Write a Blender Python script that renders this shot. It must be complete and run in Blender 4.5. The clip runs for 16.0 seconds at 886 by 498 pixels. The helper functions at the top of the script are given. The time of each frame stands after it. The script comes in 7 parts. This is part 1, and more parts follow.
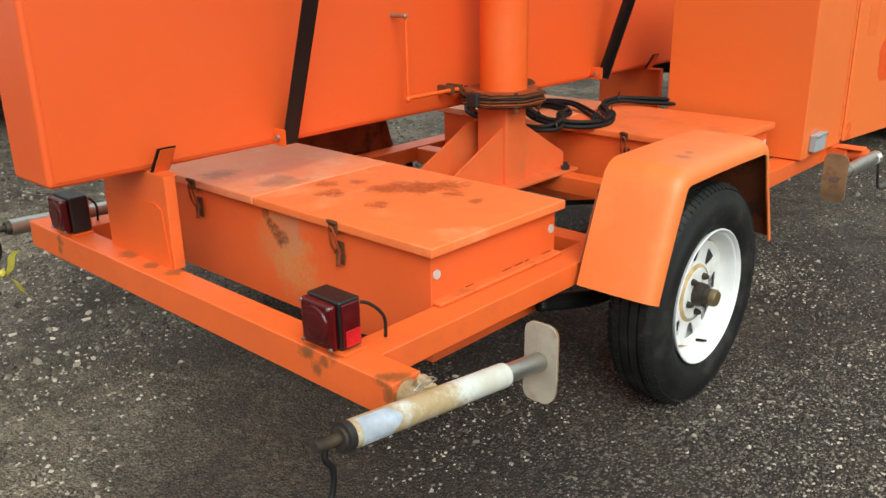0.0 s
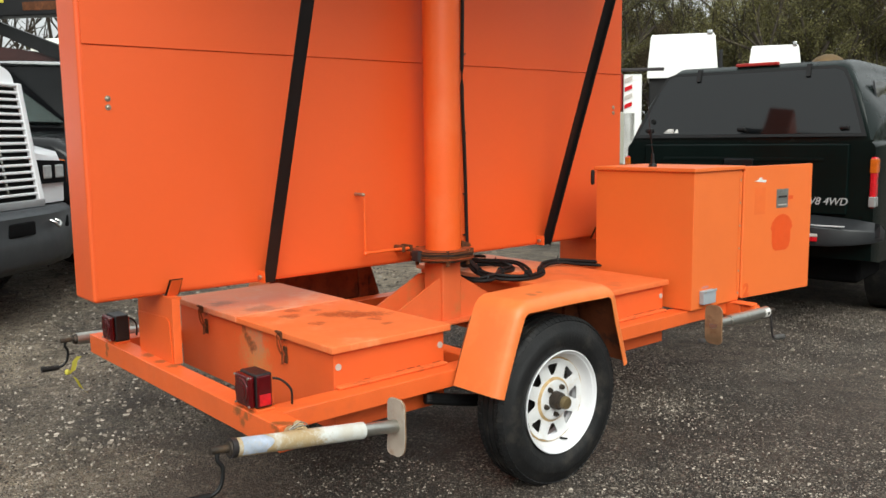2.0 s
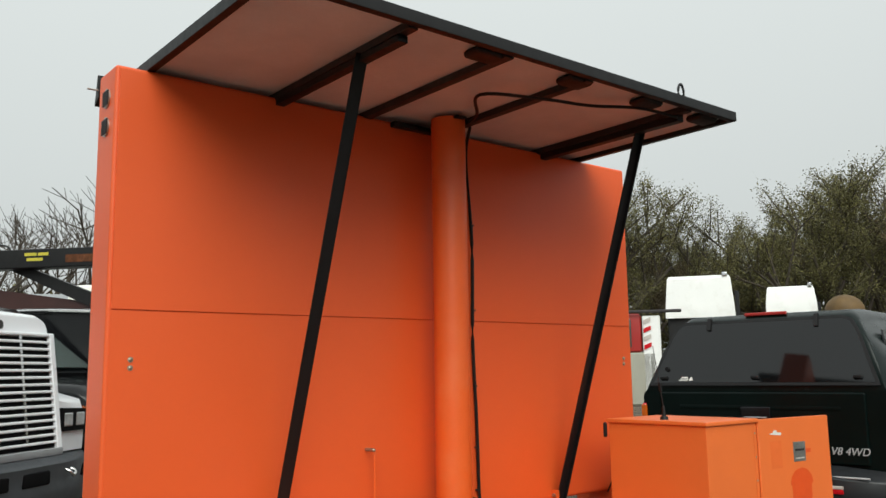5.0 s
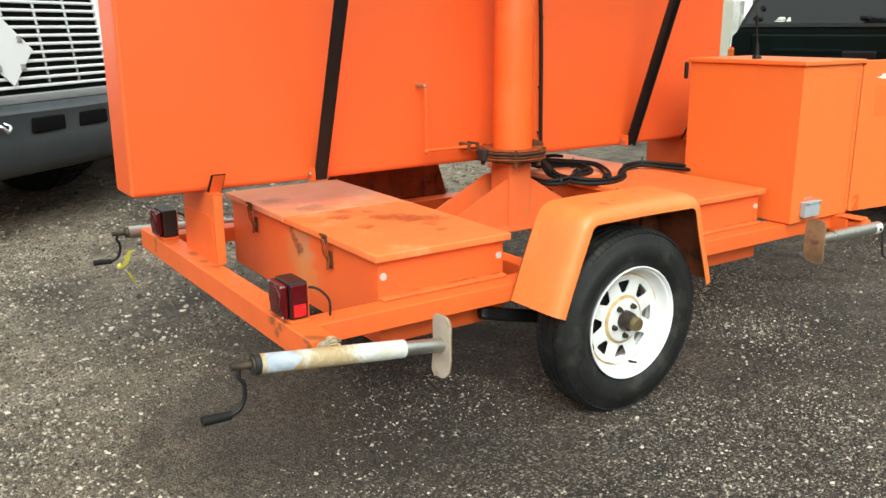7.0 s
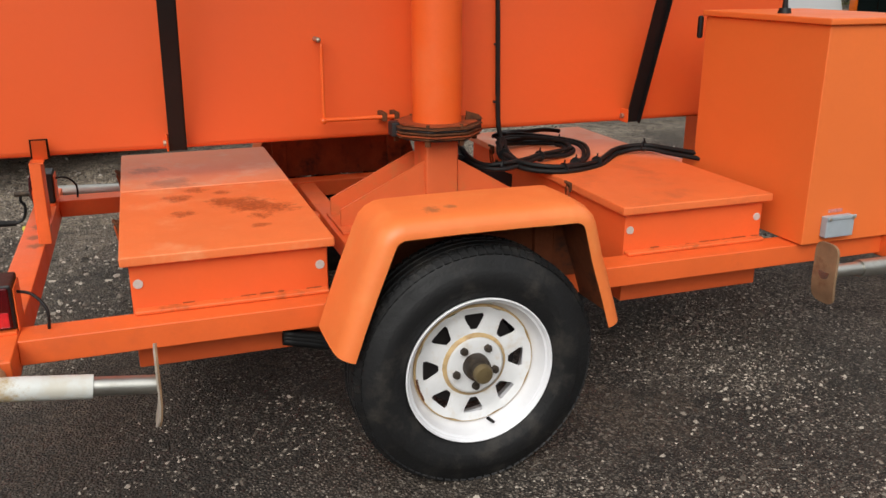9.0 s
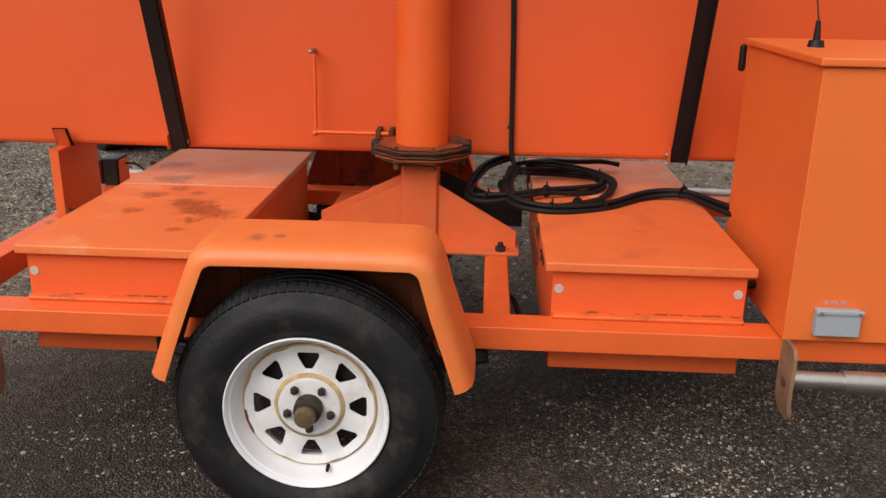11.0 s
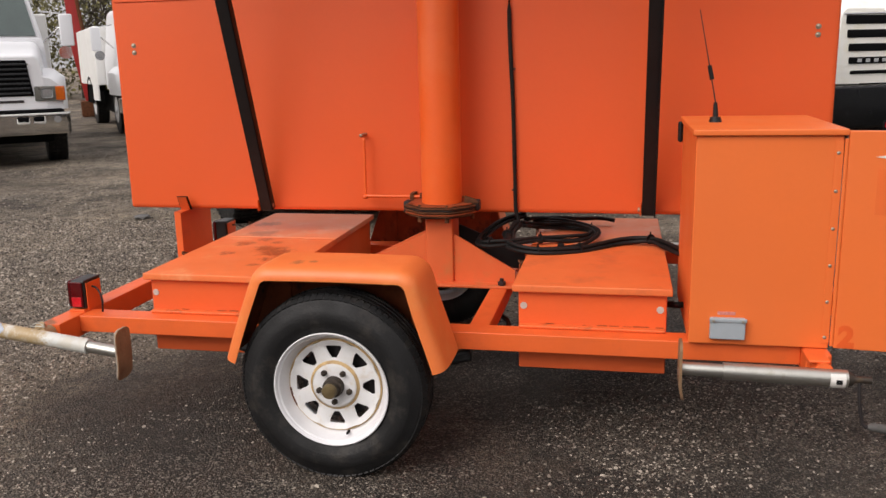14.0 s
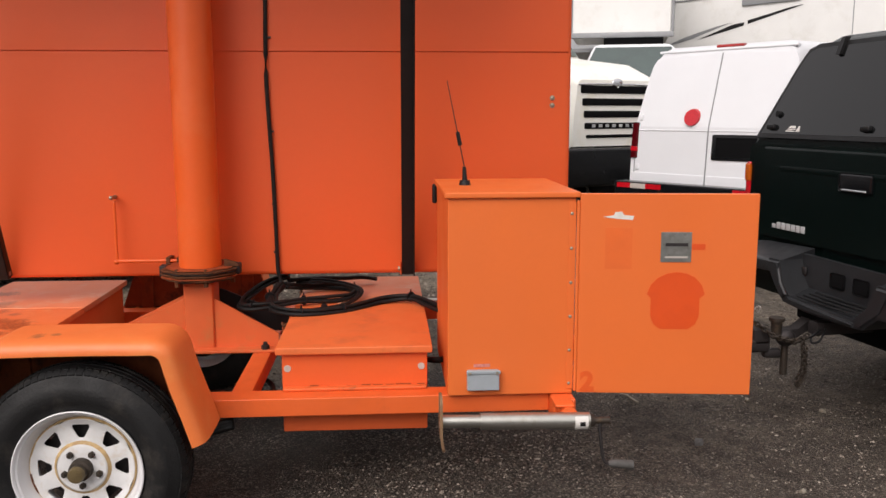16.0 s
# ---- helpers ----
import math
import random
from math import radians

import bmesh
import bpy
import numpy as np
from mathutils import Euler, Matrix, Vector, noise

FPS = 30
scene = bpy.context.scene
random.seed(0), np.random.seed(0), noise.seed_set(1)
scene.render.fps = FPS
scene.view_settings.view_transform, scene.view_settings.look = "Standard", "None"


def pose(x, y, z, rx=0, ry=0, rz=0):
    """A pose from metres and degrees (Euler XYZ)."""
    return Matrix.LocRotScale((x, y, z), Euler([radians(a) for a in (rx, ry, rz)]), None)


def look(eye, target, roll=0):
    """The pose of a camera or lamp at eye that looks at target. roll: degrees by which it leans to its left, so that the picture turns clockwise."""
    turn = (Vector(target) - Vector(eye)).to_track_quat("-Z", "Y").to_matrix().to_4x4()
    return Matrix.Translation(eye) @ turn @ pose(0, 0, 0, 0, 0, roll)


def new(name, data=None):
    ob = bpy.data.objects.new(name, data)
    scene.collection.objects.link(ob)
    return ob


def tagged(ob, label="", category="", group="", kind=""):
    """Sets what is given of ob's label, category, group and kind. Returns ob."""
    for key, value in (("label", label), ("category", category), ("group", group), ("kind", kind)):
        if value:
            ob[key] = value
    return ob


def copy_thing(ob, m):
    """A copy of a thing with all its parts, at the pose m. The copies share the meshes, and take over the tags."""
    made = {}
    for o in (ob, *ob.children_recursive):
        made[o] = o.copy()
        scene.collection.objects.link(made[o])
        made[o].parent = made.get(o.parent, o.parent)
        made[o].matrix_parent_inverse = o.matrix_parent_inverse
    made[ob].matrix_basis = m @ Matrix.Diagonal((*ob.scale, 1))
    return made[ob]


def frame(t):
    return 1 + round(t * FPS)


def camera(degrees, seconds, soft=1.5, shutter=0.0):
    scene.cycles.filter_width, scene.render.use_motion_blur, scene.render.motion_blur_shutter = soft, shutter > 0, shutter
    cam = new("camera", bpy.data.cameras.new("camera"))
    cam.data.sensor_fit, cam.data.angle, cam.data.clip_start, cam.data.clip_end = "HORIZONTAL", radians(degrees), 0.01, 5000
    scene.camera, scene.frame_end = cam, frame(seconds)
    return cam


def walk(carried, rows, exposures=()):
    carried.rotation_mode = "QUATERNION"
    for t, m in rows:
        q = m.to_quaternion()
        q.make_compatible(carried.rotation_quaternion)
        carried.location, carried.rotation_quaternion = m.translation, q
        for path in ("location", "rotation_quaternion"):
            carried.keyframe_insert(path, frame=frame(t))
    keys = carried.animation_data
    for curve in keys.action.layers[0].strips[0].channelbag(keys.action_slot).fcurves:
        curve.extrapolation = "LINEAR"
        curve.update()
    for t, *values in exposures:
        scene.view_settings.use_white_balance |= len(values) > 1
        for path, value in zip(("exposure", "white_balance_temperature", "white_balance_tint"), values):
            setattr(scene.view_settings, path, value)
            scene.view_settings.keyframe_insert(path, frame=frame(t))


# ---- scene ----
cam = camera(55.0, 16.0)
# seconds, eye (m), yaw to the left from +y, pitch, roll to the left (degrees)
ROWS = [
    (0.0, -0.004, 0.051, 1.286, 42.92, -19.34, -0.97),
    (0.5, 0.302, 0.062, 1.295, 47.72, -17.59, -0.92),
    (1.0, 0.550, -0.077, 1.299, 48.70, -15.88, -1.10),
    (1.5, 0.794, -0.159, 1.307, 48.30, -13.13, -0.73),
    (2.0, 1.128, -0.160, 1.348, 49.44, -7.60, -0.76),
    (2.5, 1.207, -0.164, 1.389, 50.52, -2.37, -0.80),
    (3.0, 1.245, -0.175, 1.418, 50.55, 2.40, -1.05),
    (3.2, 1.260, -0.173, 1.430, 50.85, 4.12, -1.02),
    (4.2, 1.262, -0.174, 1.436, 50.90, 9.50, -0.95),
    (5.3, 1.235, -0.173, 1.432, 50.80, 6.20, -0.75),
    (5.5, 1.219, -0.172, 1.429, 50.74, 1.54, -0.67),
    (6.0, 1.115, -0.136, 1.393, 51.68, -7.54, -0.35),
    (6.5, 0.960, -0.066, 1.351, 52.64, -14.14, -0.70),
    (7.0, 0.952, 0.134, 1.325, 55.81, -14.69, -0.28),
    (7.5, 0.972, 0.442, 1.320, 59.82, -15.10, -0.37),
    (8.0, 0.915, 0.766, 1.295, 61.71, -18.06, -1.05),
    (8.5, 0.879, 1.106, 1.285, 64.39, -19.18, -0.50),
    (9.0, 0.850, 1.503, 1.303, 70.51, -18.05, 0.05),
    (9.5, 0.796, 1.896, 1.323, 75.42, -17.85, -1.29),
    (9.7, 0.791, 2.024, 1.318, 77.29, -17.81, -1.30),
    (10.7, 0.810, 2.560, 1.340, 89.50, -17.90, 0.40),
    (11.8, 0.970, 2.895, 1.356, 99.33, -17.68, 1.70),
    (12.0, 1.080, 2.921, 1.357, 100.22, -17.10, 1.58),
    (12.5, 1.300, 2.950, 1.374, 101.31, -16.05, 0.93),
    (13.0, 1.445, 3.051, 1.388, 103.72, -15.04, 0.11),
    (13.5, 1.566, 3.180, 1.402, 105.77, -13.49, -0.50),
    (14.0, 1.581, 3.211, 1.406, 101.94, -12.56, -1.32),
    (14.5, 1.583, 3.231, 1.411, 95.53, -12.74, -1.34),
    (15.0, 1.587, 3.244, 1.415, 90.55, -12.38, -1.16),
    (15.5, 1.589, 3.245, 1.422, 87.41, -11.77, -0.70),
    (16.0, 1.600, 3.242, 1.427, 86.22, -8.94, -0.09),
]


def row_pose(x, y, z, yaw, pitch, roll):
    a, b = radians(yaw), radians(pitch)
    ahead = Vector((-math.sin(a) * math.cos(b), math.cos(a) * math.cos(b), math.sin(b)))
    return look((x, y, z), Vector((x, y, z)) + ahead, roll)


# seconds, stops, kelvin, tint: the phone's own exposure and white balance
EXPOSURE = [(0.0, 0.85, 6380, -1), (1.0, 0.83, 6380, -1), (1.5, 0.85, 6400, 2), (2.2, 0.80, 6400, 3), (3.0, 0.50, 6400, -2), (5.5, 0.58, 6450, 2), (6.0, 0.88, 6500, 2), (6.5, 1.24, 6450, -1), (7.0, 1.25, 6400, -3), (7.5, 0.84, 6450, 4), (8.0, 0.67, 6500, 7), (9.0, 0.58, 6500, 9), (12.0, 0.47, 6750, 15), (13.0, 0.55, 6750, 15), (16.0, 0.52, 6750, 16)]
walk(cam, [(r[0], row_pose(*r[1:])) for r in ROWS], EXPOSURE)

# ---- world and light: an overcast autumn day ----
world = bpy.data.worlds.new("overcast")
scene.world = world
world.use_nodes = True
wn, wl = world.node_tree.nodes, world.node_tree.links
sky = wn.new("ShaderNodeTexSky")
sky.sky_type = "NISHITA"
sky.sun_disc = False
sky.sun_elevation, sky.sun_rotation = radians(40), radians(122)
sky.air_density, sky.dust_density = 1.0, 4.0
grey = wn.new("ShaderNodeHueSaturation")
grey.inputs["Saturation"].default_value = 0.12
wl.new(sky.outputs[0], grey.inputs["Color"])
cloud = wn.new("ShaderNodeMix")
cloud.data_type = "RGBA"
cloud.inputs[0].default_value = 0.75
cloud.inputs[7].default_value = (7.8, 7.85, 8.0, 1)
wl.new(grey.outputs[0], cloud.inputs[6])
where = wn.new("ShaderNodeTexCoord")
up = wn.new("ShaderNodeSeparateXYZ")
wl.new(where.outputs["Generated"], up.inputs[0])
rise = wn.new("ShaderNodeMapRange")
rise.inputs[3].default_value, rise.inputs[4].default_value = 0.54, 1.05
wl.new(up.outputs[2], rise.inputs[0])
dome = wn.new("ShaderNodeVectorMath")
dome.operation = "SCALE"
wl.new(cloud.outputs[2], dome.inputs[0])
wl.new(rise.outputs[0], dome.inputs[3])
wl.new(dome.outputs[0], wn["Background"].inputs[0])
wn["Background"].inputs[1].default_value = 0.105

sun = new("sun", bpy.data.lights.new("sun", "SUN"))
sun.data.energy, sun.data.angle, sun.data.color = 1.5, radians(45), (1.0, 0.97, 0.92)
sun.matrix_world = look((8.9, -5.5, 8.8), (0, 0, 0))


# ---- materials ----
def material(name, base, rough=0.6, metal=0.0, vary=0.12, scale=6.0, fine=60.0, bump=0.1, second=None, amount=0.5, coat=0.0, spots=(), spot_colour=(0.12, 0.04, 0.015), spot_amount=0.85, rough_vary=0.15, world_space=False, gloss=0.5, mottled=False):
    """A painted, cast or worn surface: two noises vary colour, gloss and relief; spots are stains with ragged edges."""
    m = bpy.data.materials.new(name)
    m.use_nodes = True
    n, l = m.node_tree.nodes, m.node_tree.links
    b = n["Principled BSDF"]
    geo = n.new("ShaderNodeNewGeometry")
    tex = n.new("ShaderNodeTexCoord")
    where = geo.outputs["Position"] if world_space or spots else tex.outputs["Object"]

    def noisy(s, detail=5.0, r=0.55):
        t = n.new("ShaderNodeTexNoise")
        t.inputs["Scale"].default_value, t.inputs["Detail"].default_value, t.inputs["Roughness"].default_value = s, detail, r
        l.new(where, t.inputs["Vector"])
        return t.outputs["Fac"]

    def ramp(v, lo, hi):
        r = n.new("ShaderNodeMapRange")
        r.inputs[1].default_value, r.inputs[2].default_value = lo, hi
        l.new(v, r.inputs[0])
        return r.outputs[0]

    def mixed(f, a, c):
        x = n.new("ShaderNodeMix")
        x.data_type = "RGBA"
        if isinstance(f, float):
            x.inputs[0].default_value = f
        else:
            l.new(f, x.inputs[0])
        for k, v in ((6, a), (7, c)):
            if isinstance(v, tuple):
                x.inputs[k].default_value = (*v[:3], 1)
            else:
                l.new(v, x.inputs[k])
        return x.outputs[2]

    def times(v, k):
        x = n.new("ShaderNodeMath")
        x.operation = "MULTIPLY"
        l.new(v, x.inputs[0])
        if isinstance(k, float):
            x.inputs[1].default_value = k
        else:
            l.new(k, x.inputs[1])
        return x.outputs[0]

    big, small = noisy(scale), noisy(fine, 3.0)
    dark = tuple(c * (1 - vary) for c in base)
    light = tuple(min(1, c * (1 + vary)) for c in base)
    colour = mixed(ramp(big, 0.3, 0.7), dark, light)
    colour = mixed(times(ramp(small, 0.35, 0.65), 0.35), colour, tuple(c * (1 - vary * 0.8) for c in base))
    if second:
        colour = mixed(times(ramp(noisy(scale * 1.7, 8.0, 0.65), 0.52, 0.68), float(amount)), colour, second)
    for (sx, sy, sz, r, *own) in spots:
        d = n.new("ShaderNodeVectorMath")
        d.operation = "DISTANCE"
        l.new(where, d.inputs[0])
        d.inputs[1].default_value = (sx, sy, sz)
        w = n.new("ShaderNodeMath")
        w.operation = "MULTIPLY_ADD"
        l.new(noisy(34.0 if r < 0.09 else 16.0, 8.0, 0.74), w.inputs[0])
        w.inputs[1].default_value = -r * 2.2
        l.new(d.outputs["Value"], w.inputs[2])
        f = ramp(w.outputs[0], -r * 0.25, -r * 0.75)
        if mottled:
            mottle = n.new("ShaderNodeMapRange")
            mottle.inputs[1].default_value, mottle.inputs[2].default_value, mottle.inputs[3].default_value = 0.38, 0.58, 0.35
            l.new(noisy(95.0, 4.0, 0.7), mottle.inputs[0])
            f = times(f, mottle.outputs[0])
        f = times(f, float(own[1] if len(own) > 1 else spot_amount))
        colour = mixed(f, colour, own[0] if own else spot_colour)
    l.new(colour, b.inputs["Base Color"])
    rr = n.new("ShaderNodeMapRange")
    rr.inputs[3].default_value, rr.inputs[4].default_value = max(0.03, rough - rough_vary), min(1, rough + rough_vary)
    l.new(noisy(scale * 2.3), rr.inputs[0])
    l.new(rr.outputs[0], b.inputs["Roughness"])
    b.inputs["Metallic"].default_value = metal
    b.inputs["Specular IOR Level"].default_value = gloss
    b.inputs["Coat Weight"].default_value = coat
    if bump:
        bp = n.new("ShaderNodeBump")
        bp.inputs["Strength"].default_value, bp.inputs["Distance"].default_value = bump, 0.004
        l.new(small, bp.inputs["Height"])
        l.new(bp.outputs[0], b.inputs["Normal"])
    return m


ORANGE = (0.78, 0.115, 0.016)
M_ORANGE = material("orange_paint", ORANGE, 0.42, 0, 0.06, 1.6, 90, 0.05, (0.80, 0.17, 0.05), 0.45)
M_BOARD = material("orange_panel", (0.76, 0.105, 0.02), 0.45, 0, 0.035, 0.9, 70, 0.03)
M_CABINET = material("orange_cabinet", (0.80, 0.165, 0.033), 0.45, 0, 0.04, 2.0, 70, 0.03)
M_FENDER = material("faded_orange", (0.80, 0.19, 0.045), 0.45, 0, 0.06, 4, 90, 0.06, (0.80, 0.28, 0.08), 0.4,
                    spots=((-1.06, 2.15, 0.745, 0.035), (-1.07, 2.20, 0.745, 0.022), (-1.0, 1.905, 0.60, 0.020), (-1.0, 1.875, 0.50, 0.022), (-1.0, 2.62, 0.42, 0.018)), spot_colour=(0.34, 0.11, 0.04), spot_amount=0.85)
M_LID = material("stained_orange_lid", (0.80, 0.185, 0.050), 0.52, 0, 0.07, 4, 90, 0.1, (0.84, 0.31, 0.13), 0.75,
                 spots=((-1.80, 1.70, 0.625, 0.045), (-1.59, 1.80, 0.625, 0.045), (-1.90, 1.72, 0.625, 0.04), (-1.744, 1.769, 0.625, 0.115), (-1.66, 1.86, 0.625, 0.08), (-1.866, 1.582, 0.625, 0.065), (-1.676, 1.589, 0.625, 0.05), (-1.70, 1.80, 0.625, 0.10, (0.34, 0.06, 0.010), 0.9), (-1.78, 1.72, 0.625, 0.07, (0.36, 0.07, 0.012), 0.9), (-1.489, 1.785, 0.625, 0.035), (-1.96, 1.64, 0.625, 0.05)),
                 spot_colour=(0.36, 0.072, 0.015), spot_amount=0.97, mottled=True)
M_LIDS2 = material("greyed_orange_lid", (0.77, 0.235, 0.10), 0.56, 0, 0.08, 3, 80, 0.1, (0.72, 0.37, 0.23), 0.9,
                   spots=((-2.1, 1.57, 0.625, 0.10), (-2.32, 1.50, 0.625, 0.08)), spot_colour=(0.25, 0.10, 0.06), spot_amount=0.6)
M_LIDF = material("scuffed_orange_lid", (0.78, 0.17, 0.045), 0.5, 0, 0.07, 4, 90, 0.1, (0.45, 0.10, 0.035), 0.45)
M_FRAME = material("frame_orange", (0.78, 0.13, 0.026), 0.45, 0, 0.07, 5, 90, 0.08, (0.55, 0.10, 0.03), 0.35)
M_BEAM = material("beam_orange", (0.78, 0.13, 0.026), 0.45, 0, 0.07, 5, 90, 0.08, (0.62, 0.11, 0.03), 0.3,
                  spots=((-1.37, 1.085, 0.462, 0.028), (-1.32, 1.085, 0.45, 0.022), (-1.15, 1.10, 0.468, 0.03), (-1.12, 1.085, 0.44, 0.025), (-1.39, 1.085, 0.455, 0.030), (-1.35, 1.085, 0.425, 0.026), (-1.30, 1.10, 0.47, 0.030), (-1.125, 1.12, 0.47, 0.04), (-1.11, 1.10, 0.42, 0.035), (-2.60, 1.085, 0.45, 0.03), (-2.61, 1.085, 0.42, 0.02), (-2.12, 1.13, 0.47, 0.04), (-2.25, 1.14, 0.47, 0.05), (-2.02, 1.14, 0.47, 0.04)), spot_colour=(0.24, 0.075, 0.02))
M_LEDGE = material("rust_edged_ledge", (0.74, 0.14, 0.03), 0.55, 0, 0.1, 8, 90, 0.15, (0.30, 0.085, 0.022), 0.75)
M_BOXSIDE = material("box_side_orange", (0.76, 0.12, 0.025), 0.48, 0, 0.06, 3, 90, 0.06,
                     spots=((-1.93, 1.43, 0.50, 0.15, (0.56, 0.24, 0.09), 0.75), (-1.86, 1.43, 0.44, 0.13, (0.60, 0.27, 0.09), 0.7), (-1.88, 1.43, 0.55, 0.09, (0.46, 0.25, 0.14), 0.7),
                            (-1.985, 1.43, 0.575, 0.030), (-1.965, 1.43, 0.548, 0.026), (-1.94, 1.43, 0.528, 0.030), (-1.905, 1.43, 0.512, 0.034), (-1.925, 1.43, 0.498, 0.024), (-1.655, 1.43, 0.520, 0.030), (-1.66, 1.43, 0.60, 0.035), (-2.33, 1.43, 0.525, 0.030), (-2.335, 1.43, 0.60, 0.040)), spot_colour=(0.13, 0.045, 0.018), mottled=True)
M_PEDESTAL = material("pedestal_orange", (0.70, 0.13, 0.035), 0.5, 0, 0.08, 5, 80, 0.08, (0.45, 0.18, 0.06), 0.5)
M_RUST = material("rusted_steel", (0.115, 0.042, 0.017), 0.85, 0.0, 0.4, 18, 120, 0.4, (0.035, 0.018, 0.012), 0.8, gloss=0.25)
M_FLANGE = material("rusty_orange_plate", (0.30, 0.060, 0.016), 0.75, 0.0, 0.3, 22, 120, 0.3, (0.07, 0.028, 0.014), 0.9, gloss=0.3)
# Grimy orange, darkened further to paint in the shade under the fenders.
M_GRIMESHADE = material("grimy_orange_with_shade", (0.20, 0.055, 0.022), 0.85, 0.0, 0.3, 7, 90, 0.3, (0.035, 0.024, 0.018), 0.9, gloss=0.2)
M_DARKSTEEL = material("dark_steel", (0.035, 0.03, 0.03), 0.55, 0.4, 0.3, 14, 120, 0.2)
M_BLACK = material("black_steel", (0.007, 0.007, 0.0075), 0.5, 0, 0.3, 9, 90, 0.1, gloss=0.35)
M_RUBBER = material("black_rubber", (0.0065, 0.006, 0.006), 0.62, 0, 0.35, 12, 80, 0.25, (0.028, 0.023, 0.019), 0.35, gloss=0.3)
M_TYRE = material("tyre_rubber", (0.0075, 0.0075, 0.008), 0.62, 0, 0.4, 7, 110, 0.4, (0.046, 0.040, 0.034), 0.6, gloss=0.38, rough_vary=0.22)
M_WHITE = material("white_wheel_enamel", (0.76, 0.76, 0.78), 0.35, 0, 0.05, 12, 90, 0.04)
M_RIMDISC = material("white_disc_rust_ring", (0.74, 0.74, 0.74), 0.4, 0, 0.06, 14, 90, 0.06, (0.55, 0.42, 0.26), 0.35)
M_RUSTSTAIN = material("rust_stained_enamel", (0.52, 0.36, 0.17), 0.6, 0, 0.25, 25, 90, 0.1, (0.28, 0.13, 0.04), 0.7)
M_HUB = material("hub_steel", (0.055, 0.043, 0.034), 0.6, 0.5, 0.3, 20, 90, 0.3, (0.13, 0.085, 0.045), 0.6)
M_CAP = material("dull_brass_cap", (0.17, 0.125, 0.06), 0.5, 0.4, 0.2, 20, 90, 0.1, (0.09, 0.06, 0.03), 0.6)
M_CHROME = material("zinc_steel", (0.46, 0.455, 0.42), 0.40, 0.95, 0.08, 15, 90, 0.01, (0.33, 0.30, 0.24), 0.5, rough_vary=0.06)
M_JACKMIX = material("half_yellowed_jack_paint", (0.60, 0.61, 0.58), 0.45, 0, 0.08, 9, 80, 0.06, (0.50, 0.44, 0.33), 0.5,
                     spots=((-1.03, 0.90, 0.475, 0.10), (-1.03, 0.98, 0.465, 0.10), (-1.03, 1.06, 0.455, 0.09), (-1.03, 1.13, 0.445, 0.08), (-1.03, 1.19, 0.41, 0.05)), spot_colour=(0.40, 0.28, 0.13), spot_amount=0.9)
M_JACKRUST = material("yellow_stained_paint", (0.42, 0.31, 0.17), 0.5, 0, 0.2, 14, 80, 0.08, (0.16, 0.085, 0.04), 0.8)
M_LABEL = material("pale_blue_label", (0.40, 0.45, 0.54), 0.5, 0, 0.25, 30, 90, 0.05, (0.5, 0.4, 0.25), 0.5)
M_GRIP = material("grey_crank_grip", (0.075, 0.072, 0.068), 0.7, 0, 0.15, 20, 90, 0.15, (0.04, 0.036, 0.032), 0.5)
M_PADRUST = material("rust_brown_plate", (0.27, 0.16, 0.085), 0.75, 0.1, 0.3, 12, 90, 0.3, (0.16, 0.065, 0.03), 0.75)
M_PADWHITE = material("worn_white_plate", (0.40, 0.345, 0.285), 0.65, 0.1, 0.2, 10, 80, 0.2, (0.24, 0.13, 0.07), 0.6)
M_REDLENS = material("red_lens", (0.075, 0.0012, 0.0030), 0.2, 0, 0.2, 30, 160, 0.15, coat=0.15, gloss=0.35)
M_REDBRIGHT = material("bright_red_reflector", (0.55, 0.008, 0.016), 0.15, 0, 0.2, 60, 200, 0.2, coat=0.5)
M_LAMPCASE = material("black_lamp_housing", (0.010, 0.0095, 0.0095), 0.45, 0, 0.2, 20, 90, 0.1)
M_GREYBOX = material("grey_junction_box", (0.33, 0.37, 0.40), 0.45, 0, 0.06, 20, 90, 0.04)
M_PLATE = material("metal_data_plate", (0.27, 0.275, 0.26), 0.4, 0.6, 0.2, 30, 90, 0.05, (0.16, 0.15, 0.13), 0.6)
M_STAIN = material("unfaded_orange", (0.72, 0.078, 0.008), 0.5, 0, 0.05, 9, 80, 0.03)
M_GHOST = material("faintly_darker_orange", (0.785, 0.145, 0.027), 0.47, 0, 0.05, 9, 80, 0.03)
M_FAINT = material("faded_orange_stencil", (0.74, 0.105, 0.016), 0.47, 0, 0.08, 25, 80, 0.03)
M_PINK = material("pink_worn_sticker", (0.62, 0.20, 0.17), 0.5, 0, 0.25, 60, 160, 0.05, (0.72, 0.45, 0.40), 0.8)
M_TAPE = material("white_tape_residue", (0.72, 0.70, 0.66), 0.6, 0, 0.1, 30, 90, 0.1)
M_STICKER = material("white_reflector", (0.52, 0.47, 0.43), 0.35, 0, 0.1, 40, 90, 0.05)
M_YELLOW = material("yellow_ribbon", (0.62, 0.56, 0.08), 0.6, 0, 0.1, 30, 90, 0.1)
M_PANELBACK = material("solar_backsheet", (0.66, 0.66, 0.66), 0.55, 0, 0.1, 4, 60, 0.05)
M_CELLS = material("solar_cells", (0.02, 0.025, 0.05), 0.15, 0, 0.2, 8, 60, 0.0, coat=0.8)
M_FOAM = material("steel_bolt", (0.42, 0.38, 0.30), 0.45, 0.8, 0.2, 40, 90, 0.1)


